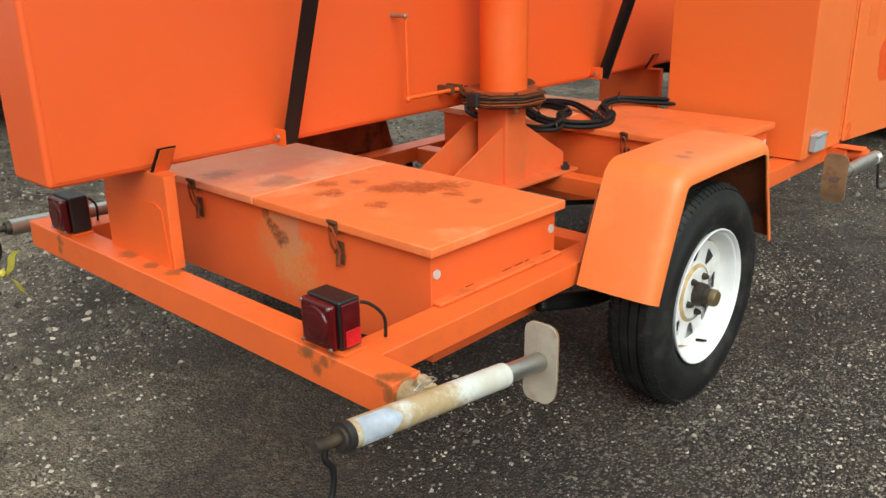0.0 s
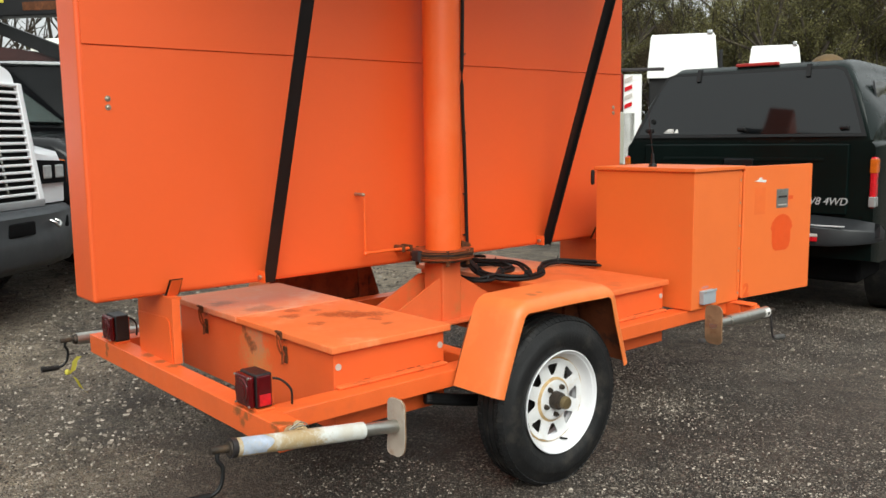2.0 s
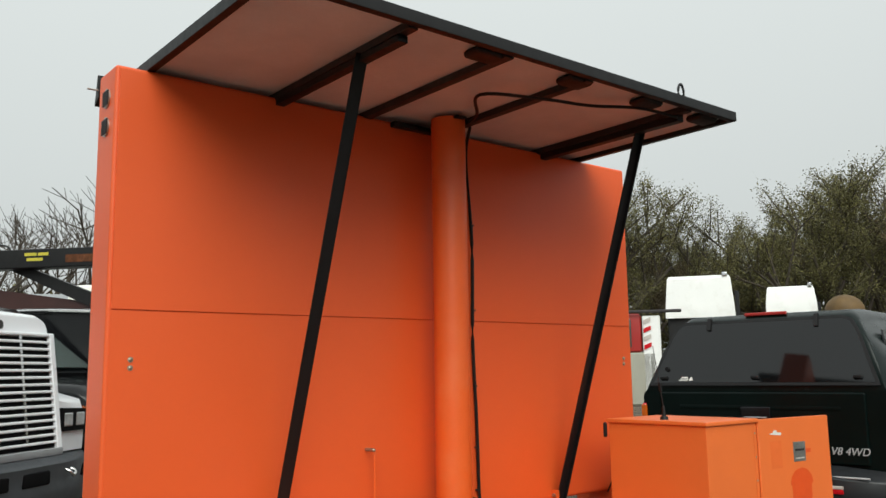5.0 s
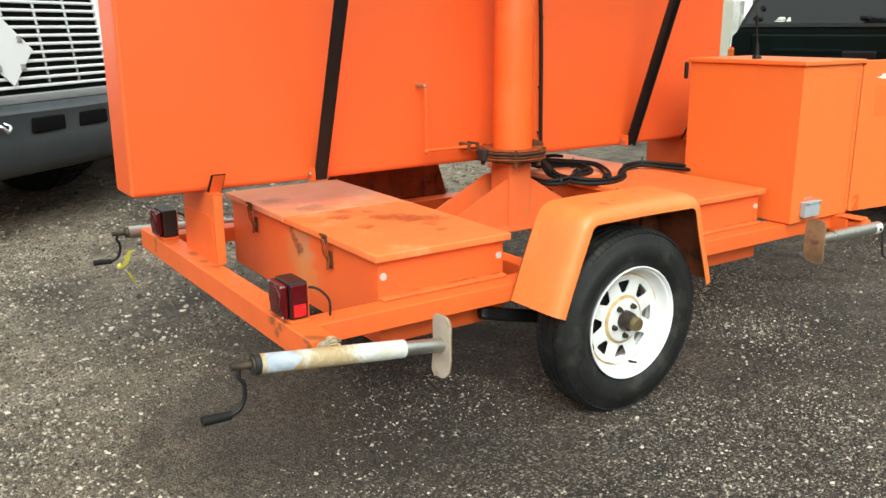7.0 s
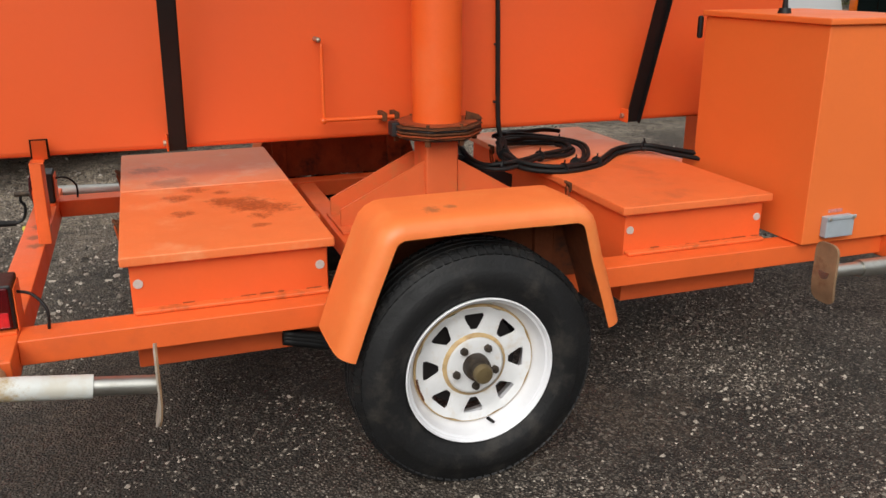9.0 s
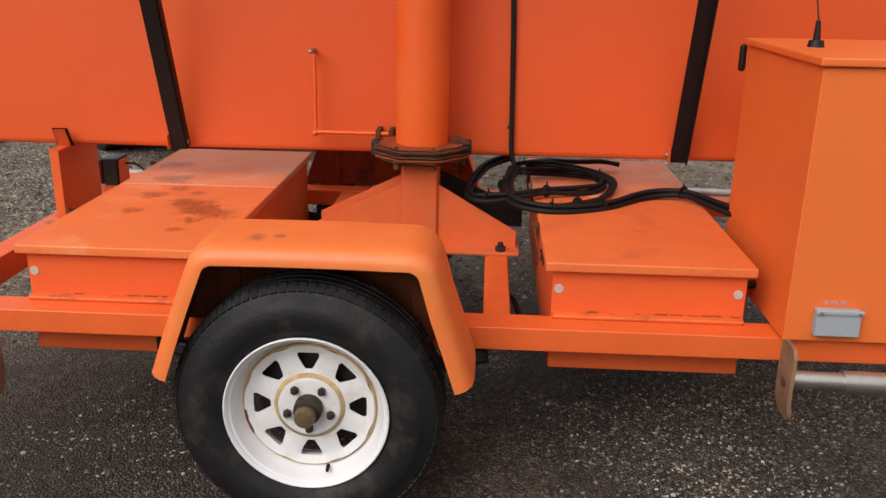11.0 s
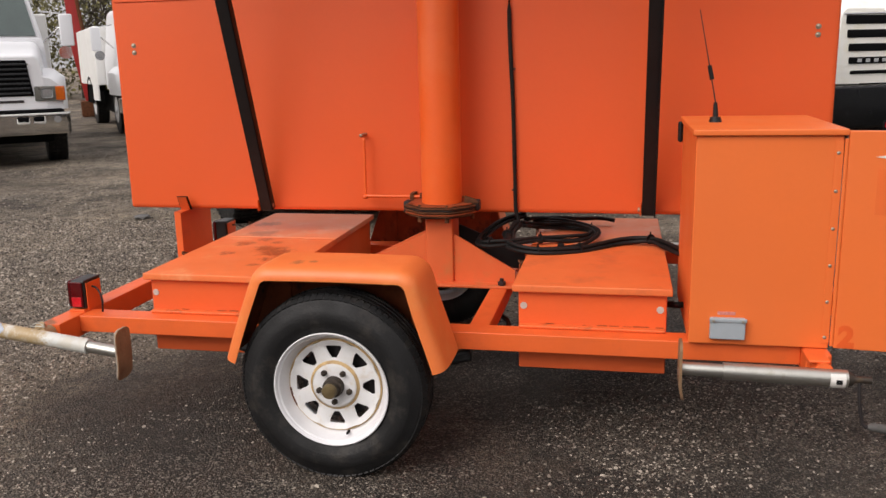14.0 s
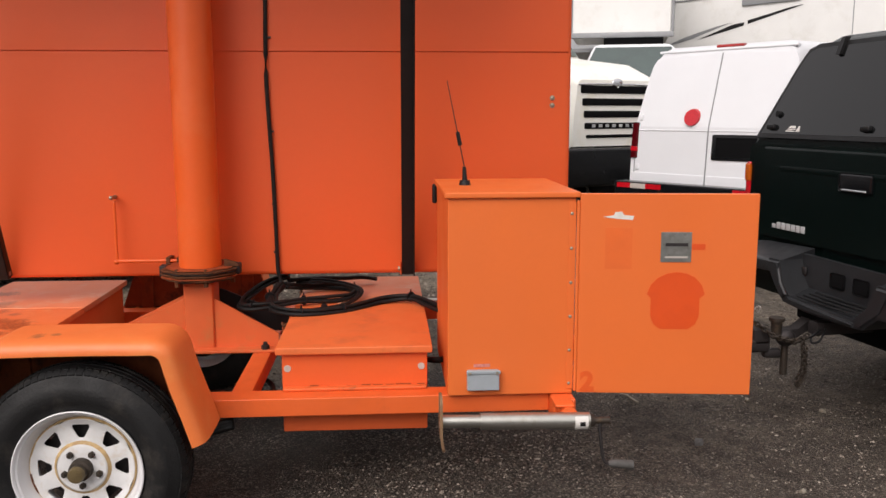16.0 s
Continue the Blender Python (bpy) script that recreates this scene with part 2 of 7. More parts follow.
# ---- mesh helpers ----
def box(bm, x0, x1, y0, y1, z0, z1, bevel=0.0, m=None, seg=1):
    made = bmesh.ops.create_cube(bm, size=1.0)["verts"]
    bmesh.ops.scale(bm, vec=(x1 - x0, y1 - y0, z1 - z0), verts=made)
    bmesh.ops.translate(bm, vec=((x0 + x1) / 2, (y0 + y1) / 2, (z0 + z1) / 2), verts=made)
    if bevel:
        edges = list({e for v in made for e in v.link_edges})
        made = list({v for f in bmesh.ops.bevel(bm, geom=edges, offset=bevel, segments=seg, profile=0.5, affect="EDGES")["faces"] for v in f.verts} | {v for v in made if v.is_valid})
    if m is not None:
        bmesh.ops.transform(bm, matrix=m, verts=made)
    return bm


def rod(bm, a, b, r, r2=None, seg=16, cap=True):
    a, b = Vector(a), Vector(b)
    m = Matrix.Translation((a + b) / 2) @ (b - a).to_track_quat("Z", "Y").to_matrix().to_4x4()
    bmesh.ops.create_cone(bm, cap_ends=cap, cap_tris=False, segments=seg, radius1=r, radius2=r if r2 is None else r2, depth=(b - a).length, matrix=m)
    return bm


def ball(bm, c, r, sub=2, squash=(1, 1, 1)):
    bmesh.ops.create_icosphere(bm, subdivisions=sub, radius=r, matrix=Matrix.Translation(c) @ Matrix.Diagonal((*squash, 1)))
    return bm


def hose(bm, points, r, seg=8, steps=6):
    """A round hose along a smooth line through the points."""
    pts = [Vector(p) for p in points]
    line = []
    for i in range(len(pts) - 1):
        p0, p1, p2, p3 = pts[max(i - 1, 0)], pts[i], pts[i + 1], pts[min(i + 2, len(pts) - 1)]
        for k in range(steps):
            t = k / steps
            line.append(0.5 * ((2 * p1) + (p2 - p0) * t + (2 * p0 - 5 * p1 + 4 * p2 - p3) * t * t + (3 * p1 - p0 - 3 * p2 + p3) * t ** 3))
    line.append(pts[-1])
    rings = []
    for i, p in enumerate(line):
        way = (line[min(i + 1, len(line) - 1)] - line[max(i - 1, 0)]).normalized()
        q = way.to_track_quat("Z", "Y")
        rings.append([bm.verts.new(p + q @ Vector((r * math.cos(a), r * math.sin(a), 0))) for a in (2 * math.pi * k / seg for k in range(seg))])
    for u, v in zip(rings, rings[1:]):
        for k in range(seg):
            bm.faces.new((u[k], u[(k + 1) % seg], v[(k + 1) % seg], v[k]))
    bm.faces.new(rings[0][::-1]), bm.faces.new(rings[-1])
    return bm


def slab(bm, outline, way, m=None):
    """A prism: a flat outline of 3D points pushed along a way."""
    way = Vector(way)
    a = [bm.verts.new(p) for p in outline]
    b = [bm.verts.new(Vector(p) + way) for p in outline]
    n = len(a)
    faces = [bm.faces.new(a), bm.faces.new(b[::-1])] + [bm.faces.new((a[i], b[i], b[(i + 1) % n], a[(i + 1) % n])) for i in range(n)]
    bmesh.ops.recalc_face_normals(bm, faces=faces)
    if m is not None:
        bmesh.ops.transform(bm, matrix=m, verts=a + b)
    return bm


def lathe(bm, profile, centre, axis_x=True, seg=48):
    """Turns a profile of (along, radius) round the x axis through centre."""
    rings = []
    for u, r in profile:
        rings.append([bm.verts.new((centre[0] + u, centre[1] + r * math.cos(a), centre[2] + r * math.sin(a))) for a in (2 * math.pi * k / seg for k in range(seg))])
    for p, q in zip(rings, rings[1:]):
        for k in range(seg):
            bm.faces.new((p[k], q[k], q[(k + 1) % seg], p[(k + 1) % seg]))
    bmesh.ops.recalc_face_normals(bm, faces=bm.faces)
    return bm


def rounded(y0, y1, z0, z1, r, seg=5):
    """A rounded rectangle's outline as (y, z)."""
    out = []
    for cy, cz, a0 in ((y1 - r, z1 - r, 0), (y0 + r, z1 - r, 90), (y0 + r, z0 + r, 180), (y1 - r, z0 + r, 270)):
        out += [(cy + r * math.cos(radians(a0 + 90 * k / seg)), cz + r * math.sin(radians(a0 + 90 * k / seg))) for k in range(seg + 1)]
    return out


def mesh_of(name, bm, mat, smooth=None):
    me = bpy.data.meshes.new(name)
    if smooth is not None:
        for f in bm.faces:
            f.smooth = True
        for e in bm.edges:
            if len(e.link_faces) == 2 and e.calc_face_angle(0) > radians(smooth):
                e.smooth = False
    bm.to_mesh(me)
    bm.free()
    me.materials.append(mat)
    return me


def even(ob):
    """Keeps flat faces flat beside small bevels."""
    if 6 < len(ob.data.polygons) < 400:
        ob.modifiers.new("even_normals", "WEIGHTED_NORMAL").keep_sharp = True
    return ob


def part(name, bm, mat, parent, label="", smooth=50):
    ob = even(new(name, mesh_of(name, bm, mat, smooth)))
    ob.parent = parent
    if label:
        tagged(ob, label)
    return ob


def thing(name, label, category, at=(0, 0, 0), turn=0, group="", kind=""):
    ob = new(name)
    ob.empty_display_size = 0.1
    ob.matrix_world = pose(*at, 0, 0, turn)
    return tagged(ob, label, category, group, kind)


def single(name, bm, mat, label, category, group="", kind="", smooth=50):
    return tagged(even(new(name, mesh_of(name, bm, mat, smooth))), label, category, group, kind)


B = bmesh.new

# ---- ground ----
def ground_material():
    m = bpy.data.materials.new("gravel_lot")
    m.use_nodes = True
    n, l = m.node_tree.nodes, m.node_tree.links
    b = n["Principled BSDF"]
    geo = n.new("ShaderNodeNewGeometry")

    def noisy(s, d=6.0, r=0.6):
        t = n.new("ShaderNodeTexNoise")
        t.inputs["Scale"].default_value, t.inputs["Detail"].default_value, t.inputs["Roughness"].default_value = s, d, r
        l.new(geo.outputs["Position"], t.inputs["Vector"])
        return t.outputs["Fac"]

    def grains(s):
        t = n.new("ShaderNodeTexVoronoi")
        t.inputs["Scale"].default_value = s
        l.new(geo.outputs["Position"], t.inputs["Vector"])
        return t

    def mixed(f, a, c):
        x = n.new("ShaderNodeMix")
        x.data_type = "RGBA"
        l.new(f, x.inputs[0])
        for k, v in ((6, a), (7, c)):
            if isinstance(v, tuple):
                x.inputs[k].default_value = (*v, 1)
            else:
                l.new(v, x.inputs[k])
        return x.outputs[2]

    def ramp(v, lo, hi, a=0.0, c=1.0):
        r = n.new("ShaderNodeMapRange")
        r.inputs[1].default_value, r.inputs[2].default_value, r.inputs[3].default_value, r.inputs[4].default_value = lo, hi, a, c
        l.new(v, r.inputs[0])
        return r.outputs[0]

    def times(u, v):
        x = n.new("ShaderNodeMath")
        x.operation = "MULTIPLY"
        l.new(u, x.inputs[0]), l.new(v, x.inputs[1])
        return x.outputs[0]

    def split(t):
        c = n.new("ShaderNodeSeparateColor")
        l.new(t.outputs["Color"], c.inputs[0])
        return c.outputs

    def times3(u, v, w):
        return times(times(u, v), w)

    cell, grit = grains(60), grains(120)
    patch = ramp(noisy(0.55, 5), 0.38, 0.62)
    wet = ramp(noisy(1.5, 7, 0.68), 0.41, 0.58)
    place = n.new("ShaderNodeSeparateXYZ")
    l.new(geo.outputs["Position"], place.inputs[0])
    # gravel thrown up beside the wheel's track, bare damp earth round the rear corner
    track = times3(ramp(place.outputs[0], -1.2, -0.75), ramp(place.outputs[1], 3.5, 2.5), ramp(noisy(1.8, 6, 0.65), 0.30, 0.55))
    more = n.new("ShaderNodeMath")
    more.operation = "MAXIMUM"
    l.new(wet, more.inputs[0]), l.new(track, more.inputs[1])
    off = n.new("ShaderNodeVectorMath")
    off.operation = "DISTANCE"
    l.new(geo.outputs["Position"], off.inputs[0])
    off.inputs[1].default_value = (-1.55, 1.25, 0.0)
    wob = n.new("ShaderNodeMath")
    wob.operation = "MULTIPLY_ADD"
    l.new(noisy(2.6, 6, 0.65), wob.inputs[0])
    wob.inputs[1].default_value = 0.7
    l.new(off.outputs["Value"], wob.inputs[2])
    bare = ramp(wob.outputs[0], 0.65, 1.0)
    wet = times(more.outputs[0], ramp(bare, 0, 1, 0.15, 1.0))
    soil = mixed(patch, (0.023, 0.0160, 0.0115), (0.050, 0.037, 0.027))
    soil = mixed(ramp(noisy(9, 8, 0.7), 0.35, 0.7), soil, (0.038, 0.029, 0.022))
    # trodden brown earth between the stones
    soil = mixed(ramp(noisy(1.3, 8, 0.72), 0.50, 0.60, 0.0, 0.85), soil, mixed(ramp(noisy(30, 6, 0.7), 0.4, 0.6), (0.042, 0.028, 0.019), (0.105, 0.076, 0.054)))
    # paler sandy gravel on the lot behind the trailer and past its rear end
    either = n.new("ShaderNodeMath")
    either.operation = "MAXIMUM"
    l.new(ramp(place.outputs[0], -2.3, -4.2), either.inputs[0])
    drift = n.new("ShaderNodeMath")
    drift.operation = "MULTIPLY_ADD"
    l.new(noisy(0.8, 6, 0.65), drift.inputs[0])
    drift.inputs[1].default_value = 2.4
    l.new(place.outputs[1], drift.inputs[2])
    l.new(ramp(drift.outputs[0], 2.7, 1.5, 0.0, 0.9), either.inputs[1])
    pale = times3(either.outputs[0], ramp(noisy(0.75, 8, 0.72), 0.40, 0.58, 0.12, 1.0), bare)
    soil = mixed(pale, soil, mixed(ramp(noisy(11, 10, 0.8), 0.40, 0.62), (0.130, 0.098, 0.068), (0.47, 0.385, 0.275)))
    # paler trodden mud ahead of the trailer's front end
    ahead = n.new("ShaderNodeMath")
    ahead.operation = "MULTIPLY_ADD"
    l.new(noisy(1.1, 7, 0.68), ahead.inputs[0])
    ahead.inputs[1].default_value = 2.6
    l.new(place.outputs[1], ahead.inputs[2])
    mud = times(ramp(ahead.outputs[0], 4.6, 5.5, 0.0, 0.85), ramp(place.outputs[0], -3.4, -2.4))
    soil = mixed(mud, soil, mixed(ramp(noisy(7, 9, 0.75), 0.38, 0.62), (0.046, 0.034, 0.025), (0.150, 0.118, 0.090)))
    # each grain of the millings has its own tone
    fleck = split(grains(165))
    tone = n.new("ShaderNodeVectorMath")
    tone.operation = "SCALE"
    l.new(soil, tone.inputs[0])
    loose = ramp(noisy(0.9, 8, 0.72), 0.42, 0.56)
    coarse = n.new("ShaderNodeMix")
    l.new(loose, coarse.inputs[0])
    coarse.inputs[2].default_value = 1.0
    l.new(ramp(fleck[0], 0.0, 1.0, 0.28, 1.95), coarse.inputs[3])
    l.new(times3(coarse.outputs[0], ramp(noisy(48, 6, 0.8), 0.3, 0.7, 0.55, 1.35), ramp(noisy(0.42, 6, 0.66), 0.36, 0.64, 0.62, 1.42)), tone.inputs[3])
    soil = tone.outputs[0]
    g = split(grit)
    colour = mixed(times3(ramp(g[1], 0.35, 0.75), ramp(grit.outputs["Distance"], 0.55, 0.30), ramp(wet, 0, 1, 0.22, 1.0)), soil, (0.31, 0.26, 0.21))
    c = split(cell)
    colour = mixed(times3(ramp(c[0], 0.60, 0.85), ramp(cell.outputs["Distance"], 0.50, 0.30), ramp(wet, 0, 1, 0.03, 0.85)), colour, (0.36, 0.305, 0.25))
    l.new(colour, b.inputs["Base Color"])
    l.new(ramp(noisy(0.7, 5), 0.35, 0.65, 0.62, 0.95), b.inputs["Roughness"])
    add = n.new("ShaderNodeMath")
    add.operation = "ADD"
    l.new(ramp(grit.outputs["Distance"], 0.0, 0.7, 1.0, 0.0), add.inputs[0])
    l.new(times(ramp(noisy(26, 7, 0.72), 0.3, 0.7), ramp(noisy(2.0), 0, 1)), add.inputs[1])
    bp = n.new("ShaderNodeBump")
    bp.inputs["Strength"].default_value, bp.inputs["Distance"].default_value = 1.0, 0.022
    l.new(add.outputs[0], bp.inputs["Height"])
    l.new(bp.outputs[0], b.inputs["Normal"])
    return m


M_GROUND = ground_material()


def ground_height(x, y):
    d = math.hypot(x + 1.2, y - 2.3)
    k = min(1, max(0, (d - 0.6) / 3))
    return k * (0.035 * noise.noise(Vector((x * 0.5, y * 0.5, 3))) + 0.012 * noise.noise(Vector((x * 2.1, y * 2.1, 9)))) - 0.004


def build_ground():
    bm = B()
    line = sorted({round(s * (0.12 * k if k < 60 else 7.2 + 3000 * ((k - 60) / 24) ** 4), 3) for k in range(85) for s in (-1, 1)})
    grid = [[bm.verts.new((x - 1.5, y + 2.0, ground_height(x - 1.5, y + 2.0) if abs(x) < 30 and abs(y) < 30 else -0.004)) for y in line] for x in line]
    for i in range(len(line) - 1):
        for j in range(len(line) - 1):
            bm.faces.new((grid[i][j], grid[i + 1][j], grid[i + 1][j + 1], grid[i][j + 1]))
    single("ground", bm, M_GROUND, "dark gravel and asphalt millings of a damp lot", "ground", kind="structure", smooth=80)


build_ground()


def gravel_material():
    m = material("gravel_stone", (0.20, 0.185, 0.165), 0.85, 0, 0.2, 30, 200, 0.3)
    n, l = m.node_tree.nodes, m.node_tree.links
    geo = n.new("ShaderNodeNewGeometry")
    r = n.new("ShaderNodeValToRGB")
    r.color_ramp.elements[0].color, r.color_ramp.elements[1].color = (0.024, 0.018, 0.014, 1), (0.47, 0.41, 0.34, 1)
    e = r.color_ramp.elements.new(0.6)
    e.color = (0.15, 0.124, 0.098, 1)
    l.new(geo.outputs["Random Per Island"], r.inputs[0])
    l.new(r.outputs[0], n["Principled BSDF"].inputs["Base Color"])
    return m


def build_gravel(count=205000):
    """Loose stones, thickest where the lot lies open beside the trailer."""
    rng = np.random.default_rng(7)
    shape = np.array([(1, 0, 0), (0, 1, 0), (-1, 0, 0), (0, -1, 0), (0.1, -0.1, 0.85), (0.62, 0.62, 0.5), (-0.6, -0.62, 0.55)])
    tris = np.array([(0, 1, 5), (5, 1, 4), (0, 5, 4), (1, 2, 4), (2, 3, 6), (2, 6, 4), (3, 4, 6), (3, 0, 4)])
    wave = [(rng.uniform(0, 6.28), rng.uniform(0.5, 1.5) * 2 ** k, rng.uniform(0, 6.28)) for k in (0, 0, 1, 1, 2, 2, 3) for _ in range(2)]
    spots = []
    while sum(len(q) for q in spots) < count:
        p = np.stack([rng.uniform(-6.5, 1.3, 40000), rng.uniform(-1.2, 6.5, 40000)], 1)
        near = np.hypot(p[:, 0] - 0.6, np.maximum(0, np.abs(p[:, 1] - 2.5) - 1.6))
        field = sum(np.sin(f * (p[:, 0] * math.cos(a) + p[:, 1] * math.sin(a)) * 1.6 + o) / f ** 0.6 for a, f, o in wave)
        soft = lambda u: 1 / (1 + np.exp(-u))
        field += 1.6 * soft((p[:, 0] + 1.0) * 4) * soft((2.9 - p[:, 1]) * 3) + 1.0 * soft((0.6 - p[:, 1]) * 3) - 1.3 * soft((-1.0 - p[:, 0]) * 5) * soft((p[:, 0] + 3.0) * 5) * soft((p[:, 1] - 1.5) * 4) - 3.0 * np.exp(-((p[:, 0] + 1.55) ** 2 + (p[:, 1] - 1.25) ** 2) / 0.18)
        field += 1.3 * soft((p[:, 1] - 3.5) * 3) * soft((p[:, 0] + 2.6) * 3)
        keep = (rng.random(40000) < np.minimum(1, (2.4 / np.maximum(near, 0.5)) ** 1.7)) & (field > rng.uniform(-0.8, 2.6, 40000))
        spots.append(p[keep])
    p = np.concatenate(spots)[:count]
    lot = np.stack([-2.6 - 10.4 * rng.random(44000) ** 1.5, rng.uniform(-5.5, 5, 44000)], 1)
    streak = np.sin(lot[:, 0] * 0.9 + 1.3 * np.sin(lot[:, 1] * 1.7)) + np.sin(lot[:, 1] * 2.3 + lot[:, 0] * 0.7)
    lots = -len(p)
    p = np.concatenate([p, lot[streak > rng.uniform(-2.2, 1.2, 44000)]])
    lots += len(p)
    front = np.stack([rng.uniform(-3.4, 0.9, 52000), rng.uniform(3.2, 6.4, 52000)], 1)
    ripple = np.sin(front[:, 0] * 3.1 + 1.7 * np.sin(front[:, 1] * 2.3)) + np.sin(front[:, 1] * 4.7 + front[:, 0] * 1.9)
    p = np.concatenate([p, front[ripple > rng.uniform(-2.2, 1.6, 52000)]])
    # coarser stones round the rear end of the trailer
    rear = np.stack([rng.uniform(-5.5, 0.6, 130000), rng.uniform(-2.6, 1.5, 130000)], 1)
    rear = rear[(rng.random(130000) < 1 / (1 + np.exp((rear[:, 1] - 0.75) * 5))) & (np.hypot(rear[:, 0] + 1.55, rear[:, 1] - 1.25) > 0.55)]
    p = np.concatenate([p, rear])
    n = len(p)
    r = 0.0015 + 0.0047 * rng.random(n) ** 2.6
    big = rng.random(n) < 0.016
    r[big] = rng.uniform(0.0055, 0.011, int(big.sum()))
    r[count:count + lots] = 0.006 + 0.011 * rng.random(lots) ** 3
    r[n - len(rear):] = 0.0037 + 0.0060 * rng.random(len(rear)) ** 2.4
    verts, faces, first = [], [], 0
    for group, corners, sides in ((r < 0.0036, shape[:5], np.array([(0, 1, 4), (1, 2, 4), (2, 3, 4), (3, 0, 4)])), (r >= 0.0036, shape, tris)):
        g, q, size = int(group.sum()), p[group], r[group]
        v = corners[None] * size[:, None, None] * rng.uniform(0.7, 1.3, (g, 1, 3)) * (1 + rng.uniform(-0.25, 0.25, (g, len(corners), 1)))
        a = rng.uniform(0, 6.28, g)
        c, w = np.cos(a)[:, None], np.sin(a)[:, None]
        base = np.array([ground_height(*u) for u in q.tolist()])
        verts.append(np.stack([v[:, :, 0] * c - v[:, :, 1] * w + q[:, :1], v[:, :, 0] * w + v[:, :, 1] * c + q[:, 1:], v[:, :, 2] + (base - size * 0.1)[:, None]], 2).reshape(-1, 3))
        faces.append((sides[None] + (np.arange(g) * len(corners))[:, None, None]).reshape(-1, 3) + first)
        first += g * len(corners)
    verts, faces = np.concatenate(verts), np.concatenate(faces)
    me = bpy.data.meshes.new("gravel")
    me.from_pydata(verts.tolist(), [], faces.tolist())
    me.materials.append(gravel_material())
    tagged(new("gravel", me), "loose pale and dark gravel scattered over the lot", "gravel", kind="stuff")


build_gravel()


M_STONE = material("grey_stone", (0.13, 0.125, 0.12), 0.85, 0, 0.2, 25, 120, 0.4)
M_PALESTONE = material("pale_stone", (0.27, 0.24, 0.19), 0.85, 0, 0.15, 25, 120, 0.3, (0.30, 0.24, 0.15), 0.6)


def lone_stone(x, y, r, mat, label, flat=0.6):
    """An angular stone with chipped faces."""
    bm = ball(B(), (0, 0, 0), r, 1, (1, 0.78, flat))
    for v in bm.verts:
        v.co *= 1 + 0.55 * noise.noise(v.co * (0.9 / r) + Vector((x * 7, y, 0)))
    ob = single("stone", bm, mat, label, "stone", smooth=12)
    ob.matrix_world = pose(x, y, r * flat * 0.6 + ground_height(x, y), 0, 0, x * 90)


lone_stone(-1.86, 4.59, 0.030, M_STONE, "fist-sized grey stone lying on the gravel", 0.7)
lone_stone(-2.24, 5.345, 0.022, M_PALESTONE, "small pale stone lying on the gravel")
lone_stone(-2.40, 5.04, 0.020, M_PALESTONE, "small yellowish stone lying on the gravel")
lone_stone(-1.37, 4.815, 0.018, M_PALESTONE, "small pale flint lying on the gravel")
lone_stone(-0.475, 2.43, 0.009, M_PALESTONE, "small pale pebble lying on the gravel")
lone_stone(-5.60, -1.21, 0.11, M_STONE, "flat dark slab lying on the lot", 0.25)
stick = single("stick", hose(B(), [(-2.53, 4.43, 0.012), (-2.49, 4.45, 0.016), (-2.44, 4.462, 0.014), (-2.40, 4.48, 0.010)], 0.006, 6, 3), M_PALESTONE, "short pale broken stick lying on the gravel", "stick")

# ---- the message sign trailer ----
CX, CY = -1.965, 2.465
trailer = thing("message_sign_trailer", "orange portable message sign trailer with solar roof and white wheels", "trailer", (CX, CY, 0))


def tpart(name, bm, mat, label="", smooth=50):
    ob = part(name, bm, mat, trailer, label, smooth)
    ob.matrix_parent_inverse = Matrix.Translation((-CX, -CY, 0))
    return ob


def mirrored(bm):
    """Turns a mesh on the near side into its twin on the far side."""
    bmesh.ops.transform(bm, matrix=Matrix.Translation((2 * CX, 0, 0)) @ Matrix.Diagonal((-1, 1, 1, 1)), verts=bm.verts)
    bmesh.ops.reverse_faces(bm, faces=bm.faces)
    return bm


def sided(far, bm):
    return mirrored(bm) if far else bm


# frame: two side rails, rear and front beams, cross members, tongue
RAIL_T, RAIL_B = 0.468, 0.404
for far in (0, 1):
    tpart("side_rail", sided(far, box(B(), -1.325, -1.229, 1.168, 3.80, RAIL_B, RAIL_T, 0.0035, seg=2)), M_FRAME)
tpart("rear_beam", box(B(), -2.82, -1.11, 1.085, 1.168, 0.385, 0.470, 0.004, seg=2), M_BEAM, "orange rear beam with rust round its bolts")
tpart("front_beam", box(B(), -2.78, -1.15, 3.80, 3.878, 0.390, 0.470, 0.007, seg=2), M_FRAME)
for y in (2.08, 2.685):
    tpart("cross_member", box(B(), 2 * CX + 1.325, -1.325, y, y + 0.075, 0.395, 0.464, 0.005), M_FRAME)
tpart("inner_rail", box(B(), -2.19, -2.13, 1.95, 2.68, 0.40, 0.455, 0.004), M_FRAME)
tpart("axle", rod(B(), (-2.75, 2.259, 0.327), (-1.18, 2.259, 0.327), 0.035), M_DARKSTEEL)
tpart("tongue", box(B(), -2.015, -1.915, 3.878, 4.82, 0.375, 0.470, 0.008), M_FRAME)
for far in (0, 1):
    bm = B()
    for k in range(3):
        hose(bm, [(-1.275, 1.80, 0.38 - 0.01 * k), (-1.275, 2.05, 0.32 - 0.012 * k), (-1.275, 2.259, 0.30 - 0.012 * k), (-1.275, 2.46, 0.32 - 0.012 * k), (-1.275, 2.70, 0.38 - 0.01 * k)], 0.014, 6)
    tpart("leaf_spring", sided(far, bm), M_BLACK)

